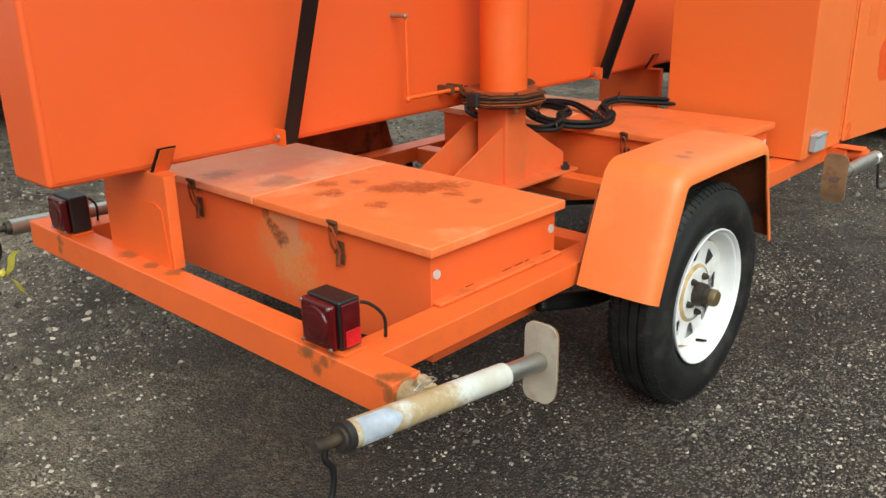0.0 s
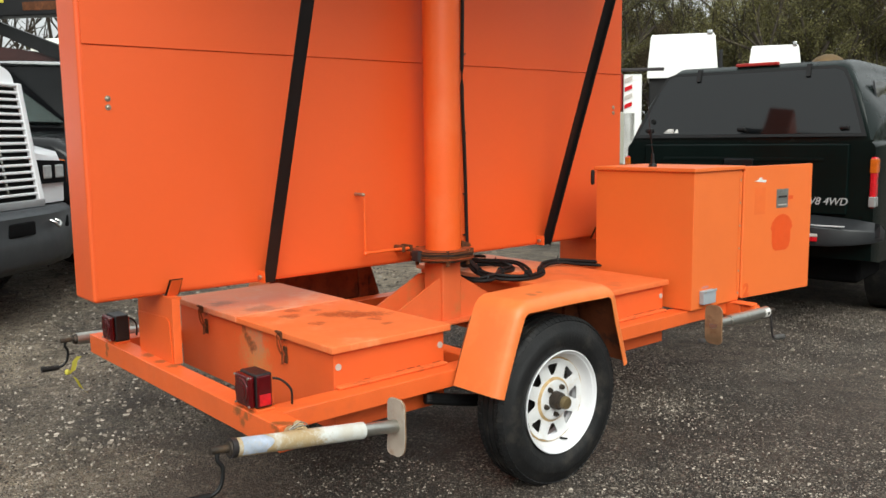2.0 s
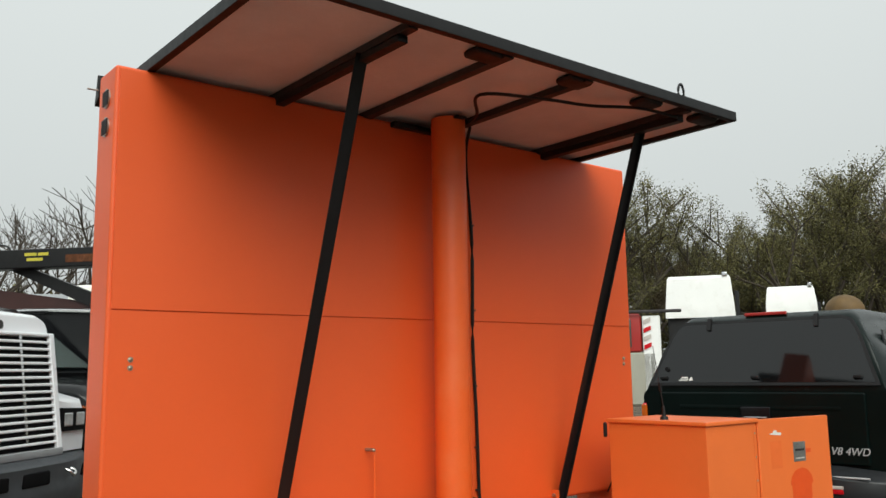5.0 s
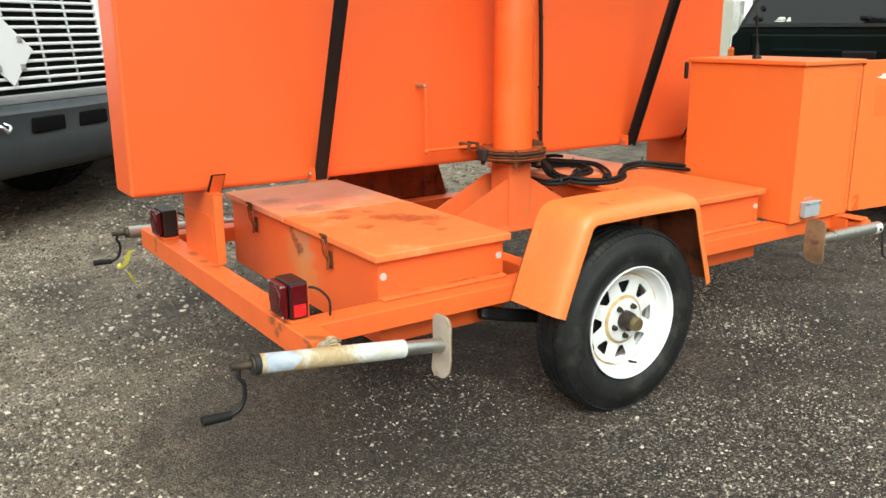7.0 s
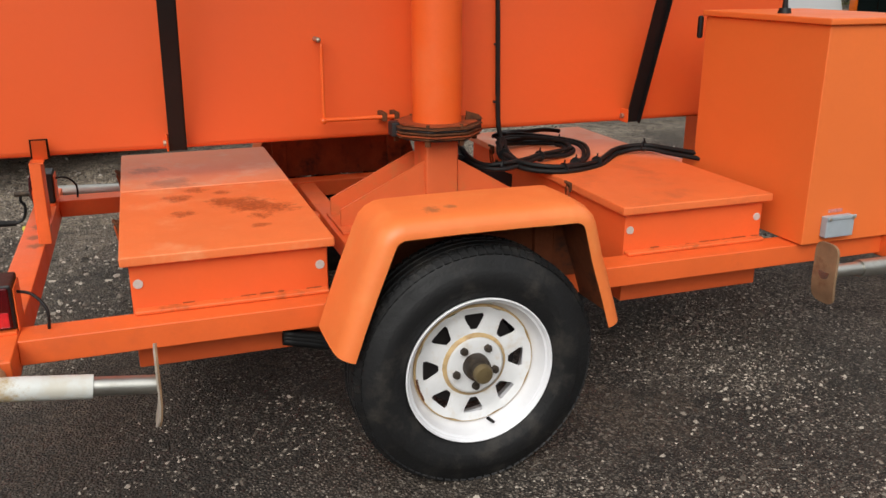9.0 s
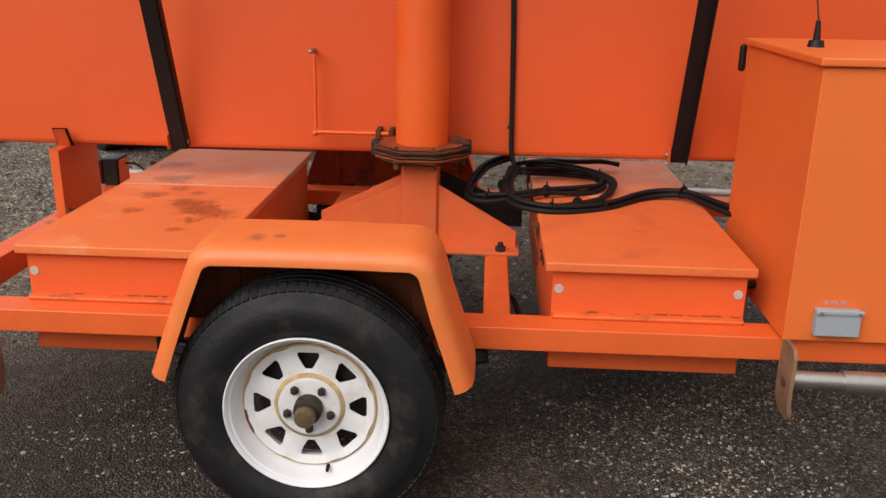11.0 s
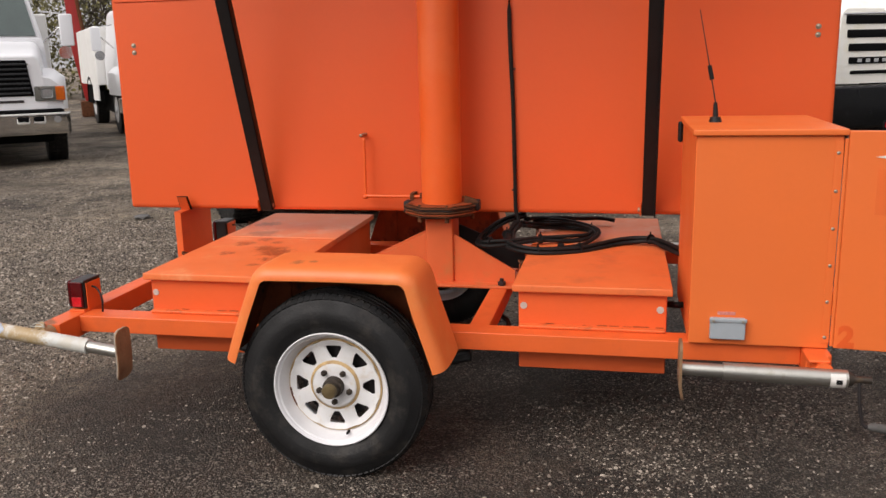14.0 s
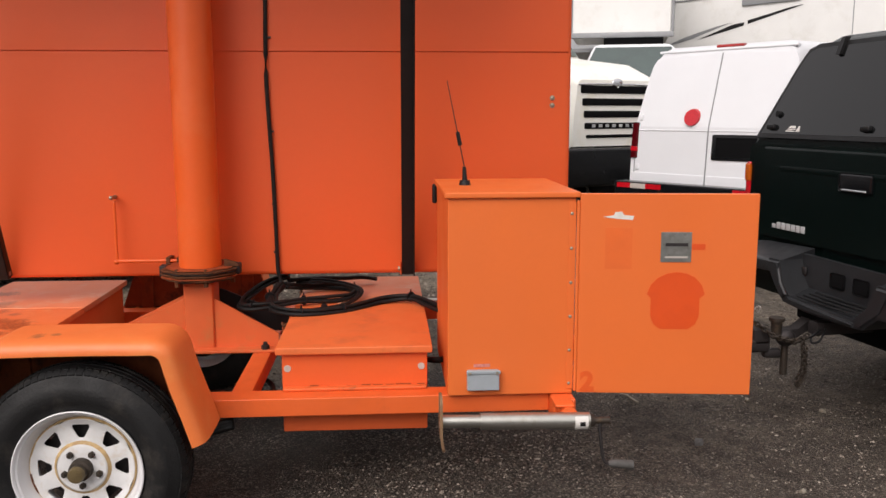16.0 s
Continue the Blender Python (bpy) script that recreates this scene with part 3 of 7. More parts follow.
coupler = tpart("coupler", box(box(B(), -2.0, -1.93, 4.80, 4.92, 0.39, 0.45, 0.01), -1.985, -1.945, 4.90, 4.98, 0.36, 0.40, 0.008), M_DARKSTEEL, "dark rusty tongue coupler with hanging chain")
part("coupler_cup", rod(rod(B(), (-1.95, 4.95, 0.47), (-1.95, 4.95, 0.535), 0.022, 0.026), (-1.95, 4.95, 0.53), (-1.95, 4.95, 0.545), 0.034, None), M_HUB, coupler)
part("coupler_post", rod(B(), (-1.965, 5.00, 0.28), (-1.965, 5.00, 0.46), 0.016), M_HUB, coupler)
part("coupler_latch", ball(box(B(), -2.0, -1.93, 4.84, 4.92, 0.42, 0.50, 0.012), (-1.96, 5.0, 0.45), 0.045, 2, (0.8, 1, 0.9)), M_DARKSTEEL, coupler)
def links(line, size=0.030, wire=0.0042):
    """A chain that hangs along a line, each link turned against the last."""
    bm = B()
    pts = [Vector(p) for p in line]
    spots = []
    for p, q in zip(pts, pts[1:]):
        k = max(1, round((q - p).length / (size * 0.62)))
        spots += [(p + (q - p) * (i + 0.5) / k, (q - p).normalized()) for i in range(k)]
    for i, (c, w) in enumerate(spots):
        u = w.cross(Vector((1, 0.3, 0.2))).normalized()
        u = u if i % 2 else w.cross(u).normalized()
        hose(bm, [c + w * size * 0.5 * math.cos(a) + u * size * 0.33 * math.sin(a) for a in (2 * math.pi * j / 8 for j in range(9))], wire, 5, 2)
    return bm


tagged(part("safety_chain", links([(-1.95, 4.70, 0.62), (-1.92, 4.84, 0.53), (-1.90, 4.92, 0.47), (-1.905, 5.02, 0.445), (-1.92, 5.08, 0.47)]), M_HUB, coupler, "dull steel safety chain"), kind="stuff")
tagged(part("chain", links([(-1.895, 5.045, 0.46), (-1.89, 5.055, 0.33), (-1.90, 5.03, 0.27), (-1.905, 5.04, 0.245), (-1.90, 5.065, 0.29), (-1.895, 5.06, 0.42)]), M_HUB, coupler, "doubled hanging chain"), kind="stuff")

# battery boxes
def battery_box(y0, y1, lids, face_mat, latches):
    bx = tpart("battery_box", box(B(), 2 * CX + 1.327, -1.327, y0, y1, 0.312, 0.604, 0.004), face_mat, "orange steel battery box between the rails")
    for (x0, x1, mat, label) in lids:
        part("lid", box(B(), x0, x1, y0 - 0.02, y1 + 0.017, 0.599, 0.625, 0.004, seg=2), mat, bx, label)
    part("ledge", box(B(), -1.345, -1.300, y0 + 0.004, y1 - 0.004, RAIL_T, RAIL_T + 0.012, 0.003), M_LEDGE, bx)
    g = np.random.default_rng(int(y0 * 100))
    bm, y = B(), y0 + 0.01
    while y < y1 - 0.03:
        w = g.uniform(0.012, 0.055)
        if g.random() < 0.6:
            box(bm, -1.3275, -1.3235, y, min(y + w, y1 - 0.01), RAIL_T + 0.0115, RAIL_T + 0.0125 + g.uniform(0, 0.003))
        y += w + g.uniform(0.004, 0.03)
    tagged(part("rust_seam", bm, M_FLANGE, bx, "broken rust line along the welded ledge"), kind="stuff")
    for y in (y0 + 0.019, y1 - 0.022):
        part("reflector", rod(B(), (-1.328, y, 0.545), (-1.324, y, 0.545), 0.013, 0.012, 20), M_STICKER, bx, "small round white reflector")
    for x in latches:
        bm = box(B(), x - 0.017, x + 0.015, y0 - 0.027, y0 - 0.020, 0.594, 0.627, 0.002)
        hose(bm, [(x - 0.014, y0 - 0.028, 0.622), (x - 0.006, y0 - 0.036, 0.628), (x + 0.008, y0 - 0.034, 0.627), (x + 0.013, y0 - 0.026, 0.620)], 0.0045, 6, 3)
        box(bm, x - 0.012, x + 0.016, y0 - 0.006, y0 - 0.001, 0.500, 0.565, 0.002)
        box(bm, x - 0.004, x + 0.008, y0 - 0.018, y0 - 0.004, 0.512, 0.548, 0.003)
        latch = part("latch", bm, M_RUST, bx, "rusty toggle latch")
        part("bail", hose(B(), [(x - 0.011, y0 - 0.010, 0.530), (x - 0.013, y0 - 0.024, 0.560), (x - 0.009, y0 - 0.031, 0.604), (x + 0.001, y0 - 0.033, 0.612), (x + 0.008, y0 - 0.031, 0.602), (x + 0.010, y0 - 0.022, 0.560), (x + 0.009, y0 - 0.010, 0.532)], 0.0034, 6, 3), M_FLANGE, latch)
        part("lever", slab(B(), [(x - 0.006, y0 - 0.012, 0.545), (x + 0.010, y0 - 0.012, 0.545), (x + 0.012, y0 - 0.016, 0.500), (x - 0.004, y0 - 0.016, 0.496)], (0, -0.003, 0)), M_FLANGE, latch)
    return bx


FARX = 2 * CX + 1.305
battery_box(1.43, 1.94, [(-2.014, -1.305, M_LID, "orange lid with dark rust stains"), (FARX, -2.020, M_LIDS2, "greyed and smudged orange lid")], M_BOXSIDE, (-1.655, -2.33))
battery_box(2.866, 3.379, [(-2.014, -1.305, M_LIDF, "scuffed orange lid"), (FARX, -2.020, M_LIDS2, "pale faded orange lid")], M_BOXSIDE, (-1.655, -2.33))

# wheels
WX, WY, WZ = -0.999, 2.263, 0.317


def settled(bm):
    """Presses the tyre flat where it stands, its sides swelling a little."""
    for v in bm.verts:
        low = 0.03 - v.co.z
        if low > 0:
            v.co.x += (0.10 if v.co.x > WX - 0.10 else -0.10) * low
        v.co.z = max(v.co.z, -0.003)
    return bm


def tyre_mesh():
    prof = [(-0.020, 0.200), (-0.006, 0.212), (0.003, 0.228), (0.0068, 0.238), (0.0080, 0.241), (0.0095, 0.262), (0.0078, 0.284), (0.0062, 0.2865), (0.0025, 0.297), (0.0008, 0.299), (-0.005, 0.315), (-0.018, 0.331), (-0.034, 0.338),
            (-0.055, 0.340), (-0.057, 0.333), (-0.063, 0.333), (-0.065, 0.341), (-0.092, 0.342), (-0.094, 0.334), (-0.100, 0.334), (-0.102, 0.342),
            (-0.130, 0.340), (-0.132, 0.333), (-0.138, 0.333), (-0.140, 0.339), (-0.162, 0.337), (-0.180, 0.329), (-0.194, 0.312), (-0.202, 0.285), (-0.200, 0.250), (-0.185, 0.215), (-0.170, 0.200)]
    return settled(lathe(B(), [(u * (0.76 if u < 0 else 1), 0.2 + (r - 0.2) * 0.945) for u, r in prof], (WX, WY, WZ), seg=96))


def tread_mesh():
    bm = B()
    for k in range(88):
        a = 2 * math.pi * k / 88
        for (u, r, du, lean) in ((-0.0155, 0.3238, 0.020, 0.60), (-0.034, 0.3325, 0.015, 0.0), (-0.114, 0.3325, 0.015, 0.0), (-0.1355, 0.3238, 0.020, -0.60)):
            m = Matrix.Translation((WX, WY, WZ)) @ Matrix.Rotation(a + (0.02 if u < -0.1 else 0), 4, "X") @ Matrix.Translation((u, 0, r)) @ Matrix.Rotation(lean, 4, "Y")
            box(bm, -du / 2, du / 2, -0.0085, 0.0085, -0.006, 0.0022, 0.0, m)
    settled(bm)
    return bm


def rim_disc():
    """The wheel's disc with eight three-cornered windows."""
    bm = B()
    r0, r1, n = 0.088, 0.168, 20
    for s in range(8):
        a0 = 2 * math.pi * s / 8 - math.pi / 2
        hole, rim = [], []
        for k in range(n):
            p = 2 * math.pi * k / n
            c, w = math.cos(p), math.sin(p)
            # a rounded triangle, wide outwards
            rr = 0.0
            lo, hi = 0.0, 0.06
            for _ in range(24):
                rr = (lo + hi) / 2
                u, v = rr * c, rr * w
                inside = u < 0.021 and abs(v) < 0.0105 + (u + 0.024) * 0.54 and u > -0.026 and (u * u + v * v) < 0.0335 ** 2
                lo, hi = (rr, hi) if inside else (lo, rr)
            hole.append((0.126 + rr * c, rr * w))
            du = (r1 - 0.126) / c if c > 1e-6 else ((r0 - 0.126) / c if c < -1e-6 else 9)
            dv = 0.126 * math.tan(math.pi / 8) / abs(w) if abs(w) > 1e-6 else 9
            q = min(du, dv)
            rim.append((0.126 + q * c, q * w))
        out = []
        for loop, kind in ((hole, 0), (rim, 1)):
            ring = []
            for (u, v) in loop:
                if kind:
                    r, ang = u, a0 + (v / 0.126)
                    ang = a0 + max(-math.pi / 8, min(math.pi / 8, v / 0.126 / math.tan(math.pi / 8) * math.pi / 8))
                    ring.append(bm.verts.new((-0.050 + (0.006 if r > 0.15 else 0), r * math.cos(ang), r * math.sin(ang))))
                else:
                    y, z = u * math.cos(a0) - v * math.sin(a0), u * math.sin(a0) + v * math.cos(a0)
                    ring.append(bm.verts.new((-0.054, y, z)))
            out.append(ring)
        for k in range(n):
            j = (k + 1) % n
            bm.faces.new((out[0][k], out[1][k], out[1][j], out[0][j]))
    bmesh.ops.remove_doubles(bm, verts=bm.verts, dist=0.0006)
    bmesh.ops.recalc_face_normals(bm, faces=bm.faces)
    bmesh.ops.solidify(bm, geom=bm.faces[:], thickness=0.004)
    bmesh.ops.translate(bm, vec=(WX, WY, WZ), verts=bm.verts)
    return bm


def deep(bm, back=0.012, k=0.99):
    """Sets the disc back into the rim."""
    for v in bm.verts:
        v.co = (v.co.x - back, WY + (v.co.y - WY) * k, WZ + (v.co.z - WZ) * k)
    return bm


def at_lug(k):
    a = 2 * math.pi * k / 5 - math.pi / 2
    return WY + 0.057 * math.cos(a), WZ + 0.057 * math.sin(a)


for far in (0, 1):
    wheel = tpart("wheel", sided(far, lathe(B(), [(-0.018, 0.194), (-0.004, 0.2040), (0.0, 0.2038), (0.0015, 0.2010), (-0.002, 0.1968), (-0.010, 0.1945), (-0.0125, 0.1890), (-0.030, 0.1835), (-0.045, 0.1785), (-0.052, 0.1715), (-0.056, 0.1675), (-0.064, 0.1655), (-0.085, 0.155), (-0.115, 0.165), (-0.130, 0.198)], (WX, WY, WZ), seg=64)), M_WHITE, "white eight-spoke steel wheel with rust stains", 40)
    part("tyre", sided(far, tyre_mesh()), M_TYRE, wheel, "worn black dusty tyre", 50)
    tagged(part("tread", sided(far, tread_mesh()), M_TYRE, wheel), kind="stuff")
    part("disc", sided(far, deep(rim_disc(), 0.004, 0.975)), M_RIMDISC, wheel, "white disc with eight windows", 30)
    part("centre", sided(far, deep(lathe(B(), [(-0.055, 0.092), (-0.048, 0.090), (-0.040, 0.080), (-0.037, 0.074), (-0.038, 0.036), (-0.045, 0.034)], (WX, WY, WZ), seg=40), 0.004, 0.975)), M_RIMDISC, wheel)
    part("edge_ring", sided(far, lathe(B(), [(-0.054, 0.1685), (-0.0474, 0.1655), (-0.0472, 0.1634), (-0.050, 0.1615)], (WX, WY, WZ), seg=64)), M_RUSTSTAIN, wheel)
    part("rust_ring", sided(far, deep(lathe(B(), [(-0.0525, 0.0955), (-0.0445, 0.0902), (-0.0385, 0.0820)], (WX, WY, WZ), seg=40), 0.004, 0.975)), M_RUSTSTAIN, wheel, "brown rust ring round the centre")
    part("rust_streak", sided(far, deep(slab(B(), [(WX - 0.0455, WY + 0.1705 * math.cos(a), WZ + 0.1705 * math.sin(a)) for a in (math.pi + 0.1, math.pi + 0.25, math.pi + 0.4, math.pi + 0.52)] + [(WX - 0.0465, WY + 0.164 * math.cos(a), WZ + 0.164 * math.sin(a)) for a in (math.pi + 0.5, math.pi + 0.38, math.pi + 0.2, math.pi + 0.1)], (0.0025, 0, 0)), 0.001, 0.97)), M_RUST, wheel, "brown rust streak")
    part("hub", sided(far, deep(lathe(B(), [(-0.06, 0.036), (-0.030, 0.036), (-0.012, 0.034), (-0.010, 0.026), (0.016, 0.025), (0.022, 0.021), (0.023, 0.0)], (WX, WY, WZ), seg=28), 0.002, 1.0)), M_HUB, wheel, "greasy steel hub with grease cap")
    part("grease_cap", sided(far, lathe(B(), [(0.006, 0.0262), (0.018, 0.0255), (0.0235, 0.022), (0.0250, 0.0)], (WX, WY, WZ), seg=24)), M_CAP, wheel, "dull brass-coloured grease cap")
    for k in range(5):
        y, z = at_lug(k)
        part("lug_nut", sided(far, deep(rod(rod(B(), (WX - 0.040, y, z), (WX - 0.020, y, z), 0.012, 0.010, 6), (WX - 0.022, y, z), (WX - 0.014, y, z), 0.007, 0.006, 8), 0.010, 1.0)), M_HUB, wheel)
    part("valve", sided(far, rod(B(), (WX - 0.05, WY + 0.042, WZ - 0.168), (WX - 0.018, WY + 0.045, WZ - 0.163), 0.005, 0.004, 8)), M_RUBBER, wheel)
    part("brake_drum", sided(far, rod(B(), (WX - 0.15, WY, WZ), (WX - 0.095, WY, WZ), 0.135, None, 32)), M_DARKSTEEL, wheel)


# fenders
def fender_mesh(inset=0.0):
    pts = [(1.885, 0.415), (1.915, 0.50), (1.947, 0.585), (1.975, 0.655)]
    pts += [(2.062 - 0.075 * math.cos(radians(a)), 0.672 + 0.073 * math.sin(radians(a))) for a in (15, 35, 55, 75, 90)]
    pts += [(2.20, 0.747), (2.35, 0.747), (2.47, 0.745)]
    pts += [(2.51 + 0.075 * math.sin(radians(a)), 0.672 + 0.073 * math.cos(radians(a))) for a in (0, 15, 35, 55, 75)]
    pts += [(2.607, 0.60), (2.640, 0.50), (2.668, 0.41)]
    prof = [(-1.212, 0.0), (-1.15, 0.002), (-1.08, 0.002), (-1.03, 0.0), (-1.006, -0.005), (-0.991, -0.016), (-0.984, -0.032), (-0.984, -0.046)]
    bm = B()
    rows = []
    for i, (y, z) in enumerate(pts):
        a, c = pts[max(i - 1, 0)], pts[min(i + 1, len(pts) - 1)]
        t = Vector((c[0] - a[0], c[1] - a[1])).normalized()
        nrm = Vector((-t[1], t[0]))
        rows.append([bm.verts.new((x, y + nrm[0] * (o - inset), z + nrm[1] * (o - inset))) for x, o in (prof[:5] if inset else prof)])
    for p, q in zip(rows, rows[1:]):
        for k in range(len(p) - 1):
            bm.faces.new((p[k], p[k + 1], q[k + 1], q[k]))
    bmesh.ops.recalc_face_normals(bm, faces=bm.faces)
    bmesh.ops.solidify(bm, geom=bm.faces[:], thickness=0.002 if inset else 0.004)
    return bm


for far in (0, 1):
    f = tpart("fender", sided(far, fender_mesh()), M_FENDER, "faded orange steel fender with worn top", 50)
    # Liner, panel and brackets carry their shade as a darker colour.
    part("underside", sided(far, fender_mesh(0.009)), M_GRIMESHADE, f, "grimy underside of the fender, its shade put into the colour", 50)
    part("inner_panel", sided(far, slab(B(), [(-1.219, 1.906, 0.47), (-1.219, 1.948, 0.585), (-1.219, 1.980, 0.66), (-1.219, 2.06, 0.738), (-1.219, 2.47, 0.738), (-1.219, 2.575, 0.66), (-1.219, 2.609, 0.585), (-1.219, 2.646, 0.47)], (0.004, 0, 0))), M_GRIMESHADE, f)
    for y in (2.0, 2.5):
        part("fender_bracket", sided(far, box(B(), -1.235, -1.20, y, y + 0.06, RAIL_T - 0.02, 0.66, 0.003)), M_GRIMESHADE, f)


# pedestal, post and board
PX, PY = -1.945, 2.465
ped = tpart("pedestal", box(B(), PX - 0.07, PX + 0.07, PY - 0.06, PY + 0.06, 0.47, 0.775, 0.008), M_PEDESTAL, "orange pedestal with sloping gusset plates")
part("gusset_plate", slab(B(), [(PX + 0.045, PY - 0.36, 0.472), (PX + 0.045, PY - 0.36, 0.535), (PX + 0.045, PY - 0.055, 0.685), (PX + 0.045, PY + 0.055, 0.685), (PX + 0.045, PY + 0.32, 0.530), (PX + 0.045, PY + 0.32, 0.472)], (0.010, 0, 0)), M_PEDESTAL, ped)
part("gusset_plate", slab(B(), [(PX - 0.115, PY - 0.36, 0.472), (PX - 0.115, PY - 0.36, 0.535), (PX - 0.115, PY - 0.055, 0.685), (PX - 0.115, PY + 0.02, 0.685), (PX - 0.115, PY + 0.02, 0.472)], (0.010, 0, 0)), M_PEDESTAL, ped)
part("gusset_plate", slab(B(), [(PX - 0.118, PY + 0.022, 0.50), (PX - 0.118, PY + 0.022, 0.690), (PX - 0.118, PY + 0.060, 0.690), (PX - 0.118, PY + 0.345, 0.568), (PX - 0.118, PY + 0.345, 0.50)], (0.010, 0, 0)), M_BLACK, ped, "black front half of the far gusset plate")
part("base_plate", box(B(), PX - 0.14, PX + 0.12, PY - 0.37, PY + 0.33, 0.464, 0.476, 0.002), M_PEDESTAL, ped)
for (x, y) in ((PX + 0.10, PY + 0.27), (PX - 0.11, PY + 0.27), (PX + 0.10, PY - 0.31)):
    part("anchor_bolt", rod(rod(B(), (x, y, 0.476), (x, y, 0.492), 0.017, None, 6), (x, y, 0.49), (x, y, 0.505), 0.009, None, 8), M_DARKSTEEL, ped)


def octagon(r, z0, z1, turn=22.5, sy=1.0):
    return slab(B(), [(PX + r * math.cos(radians(45 * k + turn)), PY + sy * r * math.sin(radians(45 * k + turn)), z0) for k in range(8)], (0, 0, z1 - z0))


flange = tpart("turntable_flange", octagon(0.160, 0.784, 0.790), M_RUST, "stack of rusty steel flange plates")
for k, (r, z, h) in enumerate(((0.140, 0.759, 0.004), (0.156, 0.766, 0.005), (0.162, 0.774, 0.005), (0.158, 0.793, 0.004), (0.163, 0.800, 0.005), (0.146, 0.808, 0.004))):
    part("flange_plate", octagon(r, z, z + h, 22.5 + (2, -3, 4, -2, 3, 0)[k]), (M_DARKSTEEL, M_RUST, M_FLANGE, M_DARKSTEEL, M_RUST, M_FLANGE)[k], flange)
for a in (20, 80, 150, 200, 260, 330):
    x, y = PX + 0.138 * math.cos(radians(a)), PY + 0.138 * math.sin(radians(a))
    part("flange_bolt", rod(rod(B(), (x, y, 0.744), (x, y, 0.760), 0.010, None, 6), (x, y, 0.758), (x, y, 0.816), 0.007, None, 6), M_RUST, flange)
part("clamp_ear", slab(B(), [(PX + 0.02, PY + 0.10, 0.808), (PX + 0.02, PY + 0.165, 0.812), (PX + 0.02, PY + 0.150, 0.828), (PX + 0.02, PY + 0.105, 0.842)], (0.008, 0, 0)), M_RUST, flange)
part("clamp_block", box(B(), PX - 0.03, PX + 0.02, PY + 0.135, PY + 0.165, 0.775, 0.820, 0.005), M_DARKSTEEL, flange)
part("clamp_block", box(B(), PX - 0.03, PX + 0.02, PY - 0.165, PY - 0.135, 0.765, 0.815, 0.005), M_DARKSTEEL, flange)
tpart("post", rod(B(), (PX + 0.006, PY + 0.002, 0.80), (PX + 0.006, PY + 0.002, 2.685), 0.0855, None, 56), M_ORANGE, "round orange steel post", 40)

BX, BY0, BY1, BZ0, BZ1, SEAM = -2.111, 0.886, 4.045, 0.736, 2.682, 1.695
board = tpart("sign_board", box(B(), BX - 0.212, BX - 0.003, BY0, BY1, BZ0, BZ1, 0.014, seg=3), M_BOARD, "large orange sign board housing, seen from its back")
part("back_panel", box(B(), BX - 0.003, BX, BY0 + 0.016, BY1 - 0.016, BZ0 + 0.016, SEAM - 0.004, 0.001), M_BOARD, board)
part("back_panel", box(B(), BX - 0.003, BX + 0.004, BY0 + 0.016, BY1 - 0.016, SEAM, BZ1 - 0.016, 0.0015), M_BOARD, board)
for y in (BY0 + 0.098, BY1 - 0.082):
    for z in (1.500, 1.468):
        part("bolt", ball(rod(B(), (BX, y, z), (BX + 0.003, y, z), 0.011, None, 16), (BX + 0.002, y, z), 0.0085, 2, (0.6, 1, 1)), M_FOAM, board)
for z in (2.56, 2.44):
    vent = part("vent", rod(B(), (BX - 0.10, BY0 + 0.002, z), (BX - 0.10, BY0 - 0.006, z), 0.040, None, 28), M_CHROME, board, "round grey louvred vent")
    for k in range(-3, 4):
        w = math.sqrt(max(0.001, 0.034 ** 2 - (0.009 * k) ** 2))
        vent2 = bmesh.new()
        box(vent2, BX - 0.10 - w, BX - 0.10 + w, BY0 - 0.011, BY0 - 0.005, z + 0.009 * k - 0.003, z + 0.009 * k + 0.002, 0.0)
        part("louvre", vent2, M_DARKSTEEL, board)
part("hood_corner", slab(B(), [(BX - 0.215, BY0 - 0.002, 2.60), (BX - 0.262, BY0 - 0.002, 2.57), (BX - 0.235, BY0 - 0.002, 2.70)], (0, 0.05, 0)), M_BLACK, board)
part("pin", rod(B(), (BX - 0.225, BY0 + 0.01, 2.63), (BX - 0.225, BY0 - 0.045, 2.63), 0.004), M_CHROME, board)
part("spot", ball(B(), (BX, 2.94, 1.82), 0.006, 1, (0.5, 1, 1.6)), M_DARKSTEEL, board)

# locking rod on the board's back
lock = tpart("lock_rod", rod(B(), (BX + 0.06, 2.095, 0.815), (BX + 0.06, 2.36, 0.815), 0.0075, None, 10), M_ORANGE, "thin orange locking rod with handle")
part("rod_handle", hose(B(), [(BX + 0.06, 2.105, 0.815), (BX + 0.058, 2.095, 0.83), (BX + 0.056, 2.095, 0.95), (BX + 0.055, 2.095, 1.075)], 0.0055, 8), M_ORANGE, lock)
part("rod_bolt", ball(rod(B(), (BX, 2.085, 1.085), (BX + 0.06, 2.085, 1.085), 0.008, None, 10), (BX + 0.062, 2.085, 1.085), 0.009, 2), M_FOAM, lock)
part("rod_knob", ball(B(), (BX + 0.06, 2.092, 0.812), 0.012, 2), M_ORANGE, lock)
for y in (2.30, 2.345):
    part("rod_guide", box(B(), BX, BX + 0.07, y, y + 0.018, 0.80, 0.83, 0.002), M_RUST, lock)

